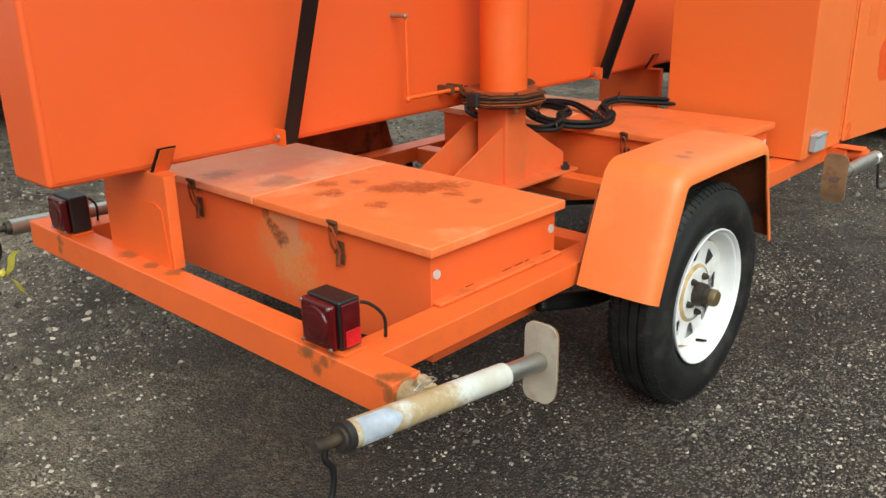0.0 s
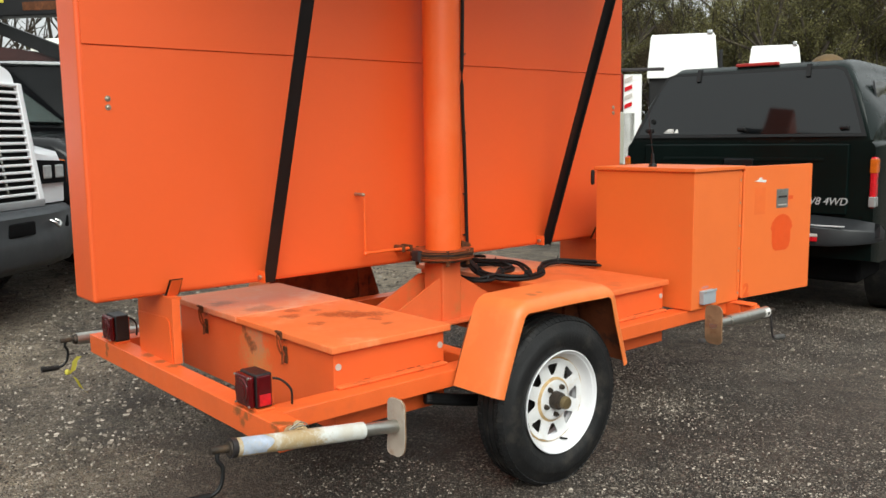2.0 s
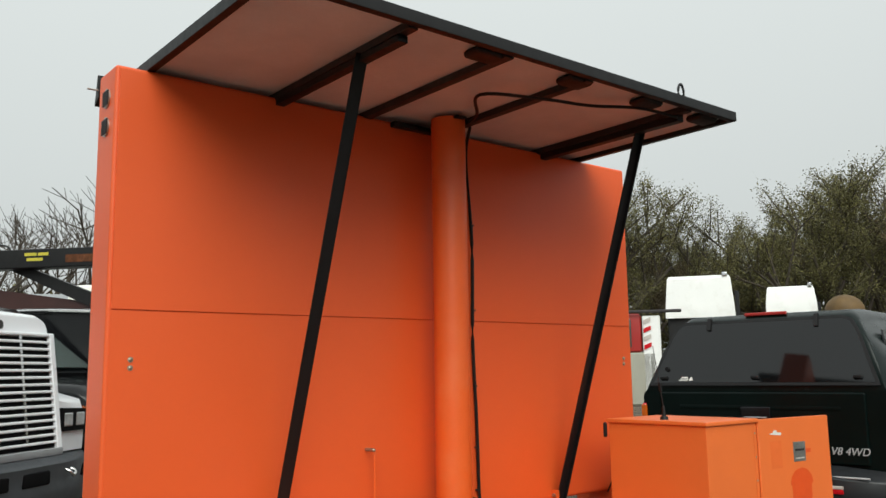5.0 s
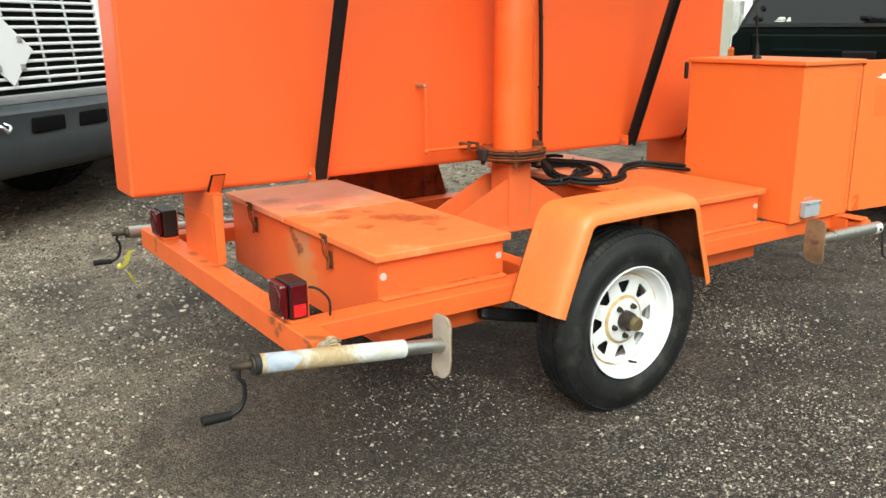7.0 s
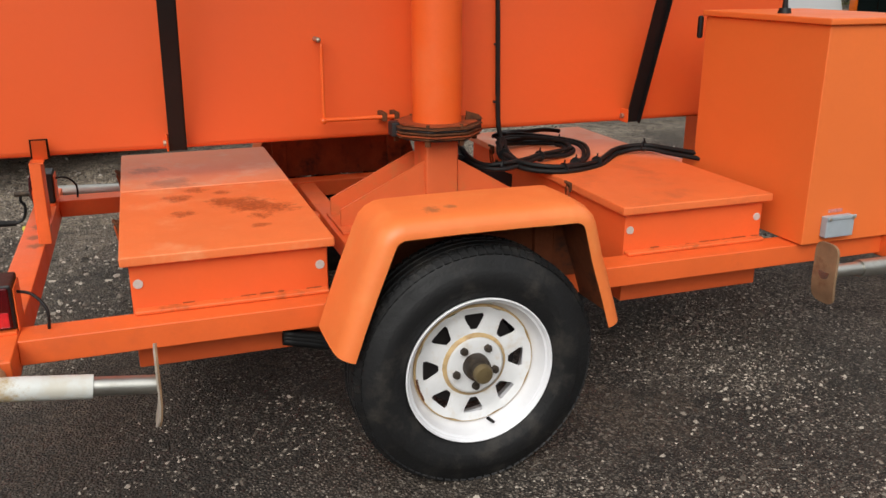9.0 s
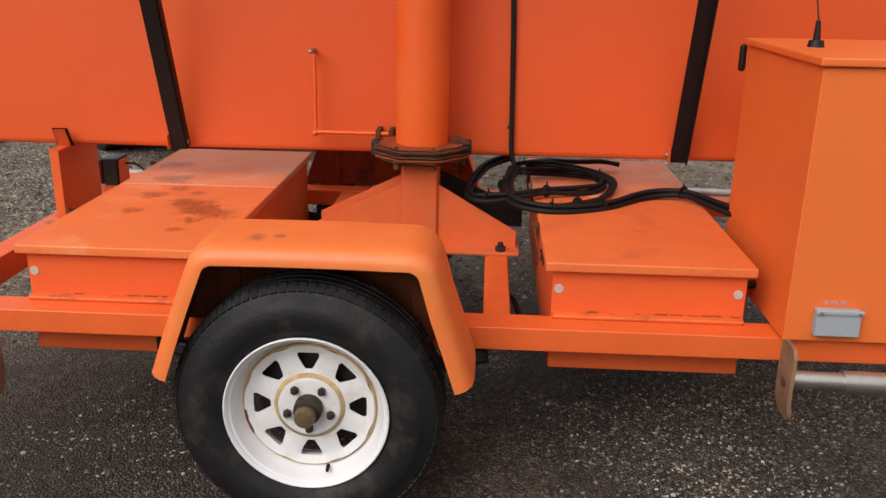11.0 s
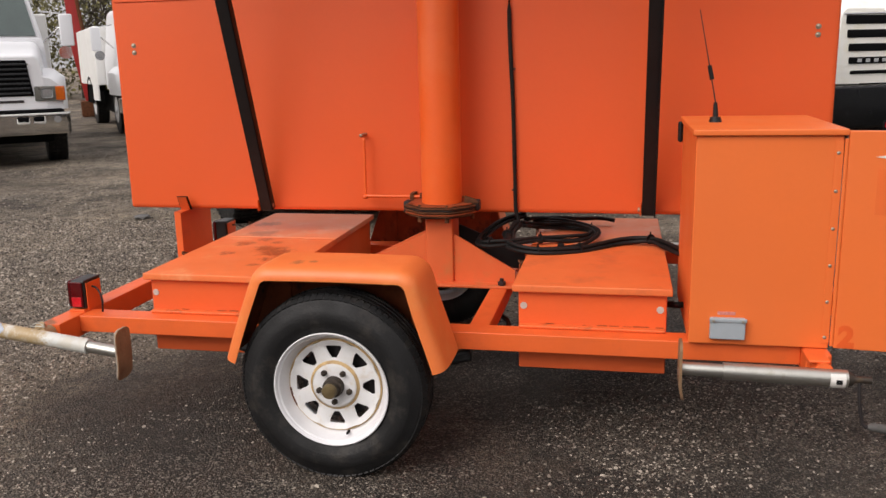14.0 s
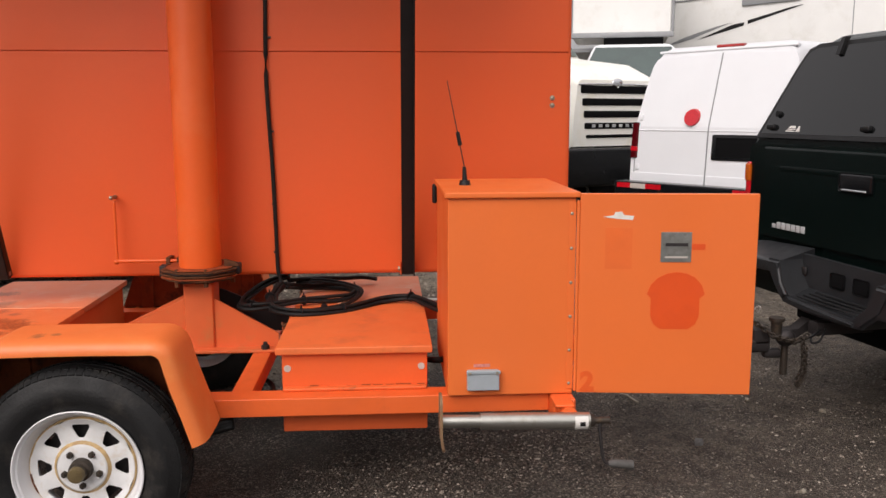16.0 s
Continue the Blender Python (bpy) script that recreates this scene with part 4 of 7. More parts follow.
# board rests
for (y, s) in ((1.165, 1), (3.80, -1)):
    rest = tpart("board_rest", box(B(), -2.385, -2.035, y - 0.008 * s - 0.004, y - 0.008 * s + 0.004, RAIL_T, 0.733, 0.002), M_FRAME, "orange upright plate under the board")
    part("reinforcing_plate", slab(B(), [(-2.375, y - 0.013 * s, 0.47), (-2.375, y - 0.013 * s, 0.635), (-2.09, y - 0.013 * s, 0.650), (-2.060, y - 0.013 * s, 0.635), (-2.043, y - 0.013 * s, 0.47)], (0, -0.004 * s, 0)), M_ORANGE, rest)
    part("folded_edge", box(B(), -2.042, -2.034, min(y - 0.008 * s, y + 0.022 * s), max(y - 0.008 * s, y + 0.022 * s), RAIL_T, 0.733, 0.002), M_FRAME, rest)
    part("top_flange", box(B(), -2.11, -2.034, min(y - 0.01 * s, y + 0.03 * s), max(y - 0.01 * s, y + 0.03 * s), 0.726, 0.733, 0.002), M_FRAME, rest)
    part("locating_tab", slab(B(), [(-2.098, y - 0.004 * s, 0.733), (-2.098, y + 0.040 * s, 0.733), (-2.058, y + 0.044 * s, 0.799), (-2.058, y + 0.002 * s, 0.799)], (0.006, 0, 0)), M_FRAME, rest)
    part("tab_backing", slab(B(), [(-2.1045, y - 0.010 * s, 0.734), (-2.1045, y + 0.047 * s, 0.734), (-2.0635, y + 0.050 * s, 0.803), (-2.0635, y - 0.004 * s, 0.803)], (0.005, 0, 0)), M_BLACK, rest, "black backing of the tab")

# struts and solar roof
for y in (1.605, 3.332):
    a, b = Vector((-2.085, y, 0.762)), Vector((-1.44, y - (0.006 if y > 2 else 0), 2.66))
    w = (b - a).normalized()
    m = Matrix.Translation((a + b) / 2) @ w.to_track_quat("Z", "Y").to_matrix().to_4x4()
    L = (b - a).length / 2 + 0.02
    strut = tpart("strut", box(box(B(), -0.028, 0.028, -0.018, -0.012, -L, L, 0.001, m), 0.022, 0.028, -0.018 if y < 2 else -0.036, 0.022, -L, L, 0.001, m), M_BLACK, "black angle-iron strut holding the solar roof")
    part("strut_bracket", box(B(), BX, BX + 0.06, y - 0.006 - 0.03, y - 0.03, 0.738, 0.790, 0.003), M_ORANGE, strut)
    part("strut_bolt", rod(B(), (a.x, y - 0.045, a.z), (a.x, y + 0.03, a.z), 0.010, None, 8), M_FOAM, strut)

SX0, SX1, SY0, SY1, SZ = -2.62, -1.065, 1.01, 3.66, 2.692
roof = tpart("solar_panel", box(B(), SX0 + 0.01, SX1 - 0.01, SY0 + 0.01, SY1 - 0.01, SZ + 0.012, SZ + 0.020), M_PANELBACK, "dark-framed solar panel roof with pale underside")
part("cells", box(B(), SX0 + 0.01, SX1 - 0.01, SY0 + 0.01, SY1 - 0.01, SZ + 0.024, SZ + 0.030), M_CELLS, roof)
for (x0, x1, y0, y1) in ((SX0, SX0 + 0.035, SY0, SY1), (SX1 - 0.035, SX1, SY0, SY1), (SX0 + 0.035, SX1 - 0.035, SY0, SY0 + 0.035), (SX0 + 0.035, SX1 - 0.035, SY1 - 0.035, SY1)):
    part("panel_frame", box(B(), x0, x1, y0, y1, SZ - 0.012, SZ + 0.036, 0.002), M_BLACK, roof)
for y in (1.617, 2.10, 2.58, 3.30):
    part("cross_bar", box(B(), SX0 + 0.035, SX1 - 0.035, y - 0.022, y + 0.022, SZ - 0.020, SZ + 0.012, 0.002), M_DARKSTEEL, roof)
part("cross_bar", box(B(), -2.2, SX1 - 0.10, 3.295, 3.345, SZ - 0.050, SZ + 0.010, 0.003), M_BLACK, roof)
part("cross_bar", box(B(), -2.2, SX1 - 0.10, 1.595, 1.640, SZ - 0.050, SZ - 0.021, 0.003), M_BLACK, roof)
part("post_bracket", box(box(B(), PX - 0.10, PX + 0.12, PY - 0.03, PY + 0.03, 2.684, SZ - 0.020, 0.003), BX + 0.01, BX + 0.05, PY - 0.24, PY + 0.06, 2.645, 2.672, 0.004), M_BLACK, roof)
for y in (2.02, 2.55, 3.05, 3.5):
    part("connection_box", box(B(), SX1 - 0.15, SX1 - 0.05, y - 0.075, y + 0.075, SZ - 0.022, SZ + 0.010, 0.012), M_BLACK, roof)
part("panel_cable", hose(B(), [(PX + 0.08, PY + 0.08, 2.67), (-1.7, 2.45, 2.655), (-1.45, 2.25, 2.645), (-1.32, 2.5, 2.64), (-1.3, 2.8, 2.66), (-1.2, 3.05, 2.668), (-1.17, 3.3, 2.66)], 0.008, 8), M_BLACK, roof)
part("loop", hose(B(), [(SX1 - 0.02, 3.20, SZ + 0.03), (SX1 - 0.02, 3.20, SZ + 0.075), (SX1 - 0.02, 3.22, SZ + 0.10), (SX1 - 0.02, 3.24, SZ + 0.075), (SX1 - 0.02, 3.24, SZ + 0.03)], 0.006, 8), M_BLACK, roof)

# main cable: down the board, coiled on the front box, into the cabinet
cable = tpart("power_cable", hose(B(), [(PX + 0.02, 2.60, 2.67), (BX + 0.015, 2.715, 2.55), (BX + 0.014, 2.748, 2.1), (BX + 0.014, 2.740, 1.6), (BX + 0.014, 2.755, 1.2), (BX + 0.014, 2.762, 0.88), (BX + 0.018, 2.765, 0.76), (BX + 0.02, 2.775, 0.715), (-2.08, 2.78, 0.69)], 0.0088, 8), M_RUBBER, "black rubber power cable")


def strands(name, line, offs, r):
    """Cables that lie side by side along one line, weaving a little."""
    for i, (du, dv) in enumerate(offs):
        pts = []
        for k, p in enumerate(line):
            a, c = Vector(line[max(k - 1, 0)]), Vector(line[min(k + 1, len(line) - 1)])
            out = (c - a).cross(Vector((0, 0, 1))).normalized()
            sway = 1 + 0.45 * math.sin(1.7 * k + 2.1 * i)
            pts.append(Vector(p) + out * du * sway + Vector((0, 0, dv + 0.003 * math.sin(2.3 * k + i))))
        part(name, hose(B(), pts, r, 8), M_RUBBER, cable)


COIL = [(-2.10, 2.79, 0.69), (-2.22, 2.84, 0.665), (-2.30, 2.99, 0.645), (-2.225, 3.09, 0.645), (-2.105, 3.08, 0.645), (-2.035, 3.015, 0.645), (-1.975, 2.885, 0.650), (-1.90, 2.785, 0.655), (-1.865, 2.69, 0.650), (-1.91, 2.635, 0.645), (-2.05, 2.625, 0.65), (-2.28, 2.68, 0.665), (-2.36, 2.78, 0.69)]
LOOP = [(-2.08, 2.775, 0.70), (-1.99, 2.755, 0.665), (-1.87, 2.79, 0.645), (-1.83, 2.88, 0.638), (-1.87, 2.98, 0.638), (-1.97, 3.08, 0.640), (-2.10, 3.12, 0.655), (-2.24, 3.06, 0.662), (-2.31, 2.93, 0.668), (-2.25, 2.83, 0.672)]
RUN = [(-2.09, 2.78, 0.70), (-1.985, 2.74, 0.665), (-1.845, 2.775, 0.650), (-1.79, 2.892, 0.641), (-1.85, 3.056, 0.642), (-1.99, 3.22, 0.646), (-1.99, 3.34, 0.655), (-1.89, 3.41, 0.655), (-1.77, 3.46, 0.65)]
strands("cable_coil", COIL, ((-0.010, -0.008), (0.007, -0.010), (0.0, 0.006)), 0.0082)
strands("cable_coil", LOOP, ((-0.009, -0.004), (0.009, 0.002)), 0.0080)
strands("cable_run", RUN, ((-0.011, -0.010), (0.009, -0.011), (-0.002, 0.004)), 0.0088)
strands("cable_run", [(-2.20, 2.80, 0.69), (-2.36, 2.92, 0.67), (-2.41, 3.03, 0.66), (-2.43, 3.12, 0.655), (-2.42, 3.19, 0.65)], ((-0.008, 0), (0.008, 0.004)), 0.0085)
for k, line in ((1, RUN), (3, RUN), (4, RUN), (6, RUN), (3, COIL), (6, COIL), (8, COIL), (4, LOOP)):
    p, q = Vector(line[k]), Vector(line[k + 1])
    w = (q - p).normalized()
    part("cable_tie", rod(rod(B(), p - w * 0.003, p + w * 0.003, 0.0215, None, 12), p + Vector((0, 0, 0.015)), p + Vector((0.004, 0, 0.032)), 0.003, None, 5), M_BLACK, cable)
part("cable_drop", hose(B(), [(-1.9, 2.72, 0.33), (-1.7, 2.78, 0.36), (-1.5, 2.80, 0.37), (-1.42, 2.84, 0.39)], 0.010, 8), M_RUBBER, cable)
for z in (2.2, 1.75, 1.36, 1.05, 0.84):
    part("cable_clip", box(B(), BX, BX + 0.018, 2.748, 2.764, z - 0.004, z + 0.004, 0.001), M_DARKSTEEL, cable)
part("brake_cable", hose(B(), [(-1.6, 2.15, 0.44), (-1.5, 2.3, 0.40), (-1.55, 2.5, 0.38), (-1.45, 2.68, 0.40), (-1.4, 2.8, 0.41)], 0.011, 8), M_RUBBER, cable)
part("front_cable", hose(B(), [(-1.5, 3.37, 0.52), (-1.45, 3.42, 0.53), (-1.5, 3.46, 0.52)], 0.012, 8), M_RUBBER, cable)

# control cabinet with its open door
cab = tpart("control_cabinet", box(B(), -1.808, -1.206, 3.443, 3.876, 0.472, 1.154, 0.004, seg=2), M_CABINET, "orange steel control cabinet, its door swung open")
part("cabinet_lid", box(B(), -1.818, -1.194, 3.432, 3.888, 1.154, 1.174, 0.004, seg=2), M_CABINET, cab)
hinge = part("hinge", rod(box(B(), -1.2055, -1.203, 3.852, 3.876, 0.49, 1.14, 0.001), (-1.200, 3.883, 0.485), (-1.200, 3.883, 1.145), 0.006, None, 10), M_CABINET, cab)
for k in range(6):
    part("rivet", ball(B(), (-1.2035, 3.862, 0.51 + 0.118 * k), 0.006, 2, (0.5, 1, 1)), M_FOAM, cab)
ub = part("utility_box", box(B(), -1.206, -1.178, 3.508, 3.618, 0.497, 0.566, 0.004, seg=2), M_GREYBOX, cab, "small grey plastic junction box")
part("cover_rim", box(B(), -1.1785, -1.174, 3.505, 3.621, 0.556, 0.569, 0.002), M_GREYBOX, ub)
for y in (3.517, 3.609):
    part("screw", rod(B(), (-1.175, y, 0.5605), (-1.171, y, 0.5605), 0.005, None, 8), M_FOAM, ub)
part("paint_ghost", box(B(), -1.2062, -1.2050, 3.532, 3.588, 0.573, 0.584), M_PINK, cab, "worn pink sticker strip")
part("corner_latch", box(B(), -1.837, -1.817, 3.425, 3.445, 1.075, 1.154, 0.006), M_BLACK, cab, "black latch")
antenna = part("antenna", rod(rod(B(), (-1.51, 3.528, 1.174), (-1.51, 3.528, 1.191), 0.022, 0.018, 20), (-1.51, 3.528, 1.191), (-1.51, 3.526, 1.241), 0.010, 0.006, 12), M_BLACK, cab, "black whip antenna on a magnetic base")
part("whip", rod(B(), (-1.51, 3.526, 1.241), (-1.51, 3.463, 1.55), 0.0022, 0.0014, 6), M_DARKSTEEL, antenna)
part("whip_coil", rod(B(), (-1.51, 3.511, 1.318), (-1.51, 3.501, 1.366), 0.008, 0.007, 10), M_BLACK, antenna)

DH = Matrix.Translation((-1.1955, 3.888, 0.478)) @ Matrix.Rotation(radians(-6.5), 4, "Z")
DW, DHT = 0.590, 0.690


def on_door(bm):
    bmesh.ops.transform(bm, matrix=DH, verts=bm.verts)
    return bm


door = part("cabinet_door", on_door(box(B(), -0.022, 0, 0, DW, 0, DHT, 0.003, seg=2)), M_CABINET, cab, "open orange cabinet door with sticker ghosts")
plate = part("data_plate", on_door(box(B(), 0, 0.0025, 0.270, 0.372, 0.460, 0.562, 0.001)), M_PLATE, door, "grey metal data plate")
ghost = [(0.423, 0.350), (0.412, 0.382), (0.388, 0.408), (0.358, 0.422), (0.327, 0.426), (0.296, 0.421), (0.266, 0.407), (0.242, 0.382), (0.229, 0.350), (0.243, 0.336), (0.243, 0.318), (0.243, 0.275), (0.254, 0.246), (0.276, 0.229), (0.370, 0.229), (0.394, 0.246), (0.406, 0.275), (0.406, 0.318), (0.406, 0.336)]
part("missing_sticker", on_door(slab(B(), [(0, u, v) for u, v in ghost], (0.0008, 0, 0))), M_STAIN, door, "darker orange ghost of a removed sticker")
part("paint_ghost", on_door(box(B(), 0, 0.0006, 0.085, 0.175, 0.435, 0.575)), M_GHOST, door)
part("paint_ghost", on_door(box(B(), 0, 0.0008, 0.374, 0.418, 0.502, 0.522)), M_STAIN, door)
part("tape_remnant", on_door(slab(B(), [(0, 0.075, 0.612), (0, 0.12, 0.606), (0, 0.175, 0.602), (0, 0.178, 0.616), (0, 0.145, 0.618), (0, 0.138, 0.630), (0, 0.115, 0.628), (0, 0.112, 0.618)], (0.001, 0, 0))), M_TAPE, door, "torn white tape remnant")
digit = bpy.data.curves.new("digit", "FONT")
digit.body, digit.size, digit.extrude, digit.offset = "2", 0.092, 0.0006, 0.0045
ob = new("painted_digit", digit)
ob.parent, ob.matrix_parent_inverse = door, Matrix.Identity(4)
ob.matrix_basis = DH @ Matrix.Translation((0.0012, 0.012, 0.010)) @ Euler((radians(90), 0, radians(90))).to_matrix().to_4x4()
digit.materials.append(M_FAINT)
for k in range(2):
    part("plate_line", on_door(box(B(), 0.0025, 0.0032, 0.285, 0.36, 0.474 + 0.04 * k, 0.480 + 0.045 * k)), M_STICKER if k == 0 else M_DARKSTEEL, door)

# lamps on the rear beam
for far in (0, 1):
    lamp = tpart("tail_light", sided(far, box(B(), -1.395, -1.285, 1.105, 1.165, 0.478, 0.592, 0.006, seg=2)), M_LAMPCASE, "square red tail light in a black housing")
    part("lens", sided(far, box(B(), -1.392, -1.288, 1.083, 1.106, 0.481, 0.589, 0.010, seg=2)), M_REDLENS, lamp, "red lens")
    part("side_lens", sided(far, box(B(), -1.286, -1.276, 1.107, 1.158, 0.484, 0.587, 0.004)), M_REDLENS, lamp)
    part("side_reflector", sided(far, box(B(), -1.276, -1.2735, 1.112, 1.152, 0.489, 0.527, 0.002)), M_REDBRIGHT, lamp, "brighter red side reflector")
    part("lens_ring", sided(far, rod(rod(B(), (-1.34, 1.0835, 0.535), (-1.34, 1.0795, 0.535), 0.044, 0.041, 28), (-1.34, 1.080, 0.535), (-1.34, 1.077, 0.535), 0.030, 0.026, 24)), M_REDLENS, lamp, "round bulge in the red lens")
    part("lamp_bracket", sided(far, box(box(B(), -1.40, -1.27, 1.10, 1.165, RAIL_T + 0.002, 0.478, 0.001), -1.385, -1.292, 1.166, 1.170, 0.47, 0.58, 0.001)), M_FRAME, lamp)
    for (x, z) in ((-1.385, 0.582), (-1.295, 0.582), (-1.385, 0.488), (-1.295, 0.488)):
        part("lens_screw", sided(far, rod(B(), (x, 1.086, z), (x, 1.080, z), 0.004, None, 8)), M_CHROME, lamp)
    part("lamp_wire", sided(far, hose(B(), [(-1.33, 1.168, 0.56), (-1.31, 1.205, 0.555), (-1.29, 1.235, 0.52), (-1.285, 1.235, 0.47)], 0.004, 6)), M_BLACK, lamp)


# corner jacks, swung up
def jack(a, b, far, mats, label, split, turn=()):
    """A swivel jack along y from its crank end a to its foot b."""
    a, b = Vector(a), Vector(b)
    w = (b - a).normalized()
    at = lambda d: a + w * d
    L = (b - a).length
    j = tpart("swivel_jack", sided(far, rod(B(), at(0.05), at(split), 0.0275, None, 24)), mats[0], label)
    if mats[1]:
        part("outer_tube", sided(far, rod(B(), at(split), at(L - 0.135), 0.0273, None, 24)), mats[1], j)
    part("inner_tube", sided(far, rod(B(), at(L - 0.14), b, 0.0215, None, 20)), M_CHROME, j, "bare zinc inner tube")
    part("jack_cap", sided(far, rod(rod(B(), at(0.035), at(0.055), 0.020, 0.026, 20), at(-0.02), at(0.04), 0.011, None, 12)), M_HUB, j)
    out = [(b.x + u, b.y, b.z + v) for u, v in rounded(-0.045, 0.045, -0.098, 0.092, 0.028)]
    face = slab(B(), out, (0, 0.004, 0))
    back = slab(B(), [(x, y + 0.0045, z) for x, y, z in out], (0, 0.004, 0))
    for bm in (face, back):
        bmesh.ops.bisect_plane(bm, geom=bm.verts[:] + bm.edges[:] + bm.faces[:], plane_co=b + Vector((0, 0, -0.035)), plane_no=(0, 0, 1))
        bmesh.ops.bisect_plane(bm, geom=bm.verts[:] + bm.edges[:] + bm.faces[:], plane_co=b + Vector((0, 0, -0.068)), plane_no=(0, 0, 1))
        for v in bm.verts:
            v.co.y -= max(0.0, b.z - 0.03 - v.co.z) ** 2 * (2.6 if b.y > a.y else -2.2)
    plate_part = part("foot_plate", sided(far, face), mats[2], j, mats[3])
    part("plate_back", sided(far, back), M_PADRUST, plate_part, "rust-brown back of the plate")
    c = at(-0.012)
    s = 1 if b.y > a.y else -1
    if turn:
        part("crank", sided(far, hose(B(), [c + Vector(q) for q in turn], 0.0055, 8)), M_DARKSTEEL, j)
        part("grip", sided(far, rod(rod(B(), c + Vector(turn[-1]), c + Vector(turn[-1]) + Vector((0, 0.012, 0)), 0.009, 0.0135, 14), c + Vector(turn[-1]) + Vector((0, 0.012, 0)), c + Vector(turn[-1]) + Vector((0.004, 0.082, -0.006)), 0.0135, 0.0165, 14)), M_GRIP, j, "grey rubber crank grip")
        return j
    part("crank", sided(far, hose(B(), [c + Vector((0, 0.018 * s, 0.002)), c + Vector((0.004, 0.010 * s, -0.028)), c + Vector((0.008, 0.022 * s, -0.050)), c + Vector((0.010, 0.020 * s, -0.085)), c + Vector((0.012, 0.004 * s, -0.115)), c + Vector((0.012, -0.030 * s, -0.128))], 0.0062, 8)), M_BLACK, j)
    part("grip", sided(far, rod(B(), c + Vector((0.012, -0.020 * s, -0.125)), c + Vector((0.012, -0.095 * s, -0.122)), 0.0118, 0.0135, 14)), M_RUBBER, j)
    return j


j = jack((-1.03, 0.842, 0.482), (-1.03, 1.472, 0.402), 0, (M_JACKMIX, M_JACKMIX, M_PADWHITE, "worn white foot plate"), "yellowed white swivel jack folded level at the rear corner", 0.30)
w = (Vector((-1.03, 1.472, 0.402)) - Vector((-1.03, 0.842, 0.482))).normalized()
side = w.cross(Vector((0, 0, 1))).normalized()
lift = side.cross(w)
bm = B()
rows = [[bm.verts.new(Vector((-1.03, 0.842, 0.482)) + w * (d + 0.012 * math.sin(3 * u) * (d > 0.12)) + (side * math.cos(u) + lift * math.sin(u)) * 0.0284) for u in (radians(-38 + 14 * i) for i in range(10))] for d in (0.070, 0.105, 0.135, 0.158)]
for p0, p1 in zip(rows, rows[1:]):
    for i in range(9):
        bm.faces.new((p0[i], p0[i + 1], p1[i + 1], p1[i]))
bmesh.ops.recalc_face_normals(bm, faces=bm.faces)
bmesh.ops.solidify(bm, geom=bm.faces[:], thickness=0.0008)
part("label", bm, M_LABEL, j, "pale blue worn label")
part("end_collar", rod(B(), Vector((-1.03, 0.842, 0.482)) + w * 0.040, Vector((-1.03, 0.842, 0.482)) + w * 0.056, 0.0292, None, 20), M_DARKSTEEL, j)
part("swivel_bracket", rod(rod(B(), (-1.115, 1.125, 0.435), (-1.045, 1.125, 0.450), 0.030, None, 16), (-1.075, 1.125, 0.455), (-1.058, 1.125, 0.482), 0.018, None, 8), M_JACKRUST, j)
part("lock_pin", hose(B(), [(-1.05, 1.085, 0.478), (-1.05, 1.125, 0.492), (-1.05, 1.150, 0.478), (-1.05, 1.12, 0.480), (-1.05, 1.09, 0.476)], 0.0018, 6), M_CHROME, j)
jack((-1.03, 1.00, 0.440), (-1.03, 1.56, 0.42), 1, (M_CHROME, None, M_PADWHITE, "worn white foot plate"), "grey steel swivel jack at the far rear corner", 0.50)
RX, RY, RZ = 2 * CX + 1.03, 1.00, 0.29
ribbon = tpart("ribbon", ball(B(), (RX, RY, RZ), 0.012, 2, (0.8, 1, 1.2)), M_YELLOW, "yellow ribbon tied to the jack crank")
for dy, dz, wide in ((0.060, 0.075, 0.022), (0.085, -0.115, 0.020)):
    bm = B()
    loft_pts = [(RX + 0.006 * math.sin(5 * k), RY + dy * k + 0.008 * math.sin(6 * k), RZ + dz * k) for k in (0, 0.25, 0.5, 0.75, 1.0)]
    rows = [[bm.verts.new((x, y - wide * math.copysign(1, dz) * 0.5, z - wide * 0.5)), bm.verts.new((x + 0.003, y + wide * math.copysign(1, dz) * 0.5, z + wide * 0.5 * (1 if dz < 0 else -1)))] for x, y, z in loft_pts]
    for p0, p1 in zip(rows, rows[1:]):
        bm.faces.new((p0[0], p0[1], p1[1], p1[0]))
    bmesh.ops.solidify(bm, geom=bm.faces[:], thickness=0.002)
    part("ribbon_tail", bm, M_YELLOW, ribbon)
j = jack((-1.06, 3.952, 0.426), (-1.06, 3.405, 0.436), 0, (M_CHROME, M_CHROME, M_PADRUST, "rusty brown foot plate"), "bare steel swivel jack folded level at the front corner", 0.37, ((0, -0.022, 0.0), (0.004, -0.026, -0.020), (0.008, -0.022, -0.075), (0.010, -0.014, -0.125), (0.012, -0.006, -0.142), (0.012, 0.004, -0.146)))
bm = B()
rows = [[bm.verts.new((-1.06 + 0.0284 * math.cos(u), y, 0.4272 + 0.0284 * math.sin(u))) for u in (radians(-60 + 12 * i) for i in range(10))] for y in (3.850, 3.894)]
for i in range(9):
    bm.faces.new((rows[0][i], rows[0][i + 1], rows[1][i + 1], rows[1][i]))
bmesh.ops.recalc_face_normals(bm, faces=bm.faces)
bmesh.ops.solidify(bm, geom=bm.faces[:], thickness=0.0008)
sticker = part("jack_sticker", bm, M_TAPE, j, "white sticker with a black mark")
part("sticker_mark", box(B(), -1.033, -1.0308, 3.866, 3.884, 0.418, 0.432, 0.0), M_BLACK, j)
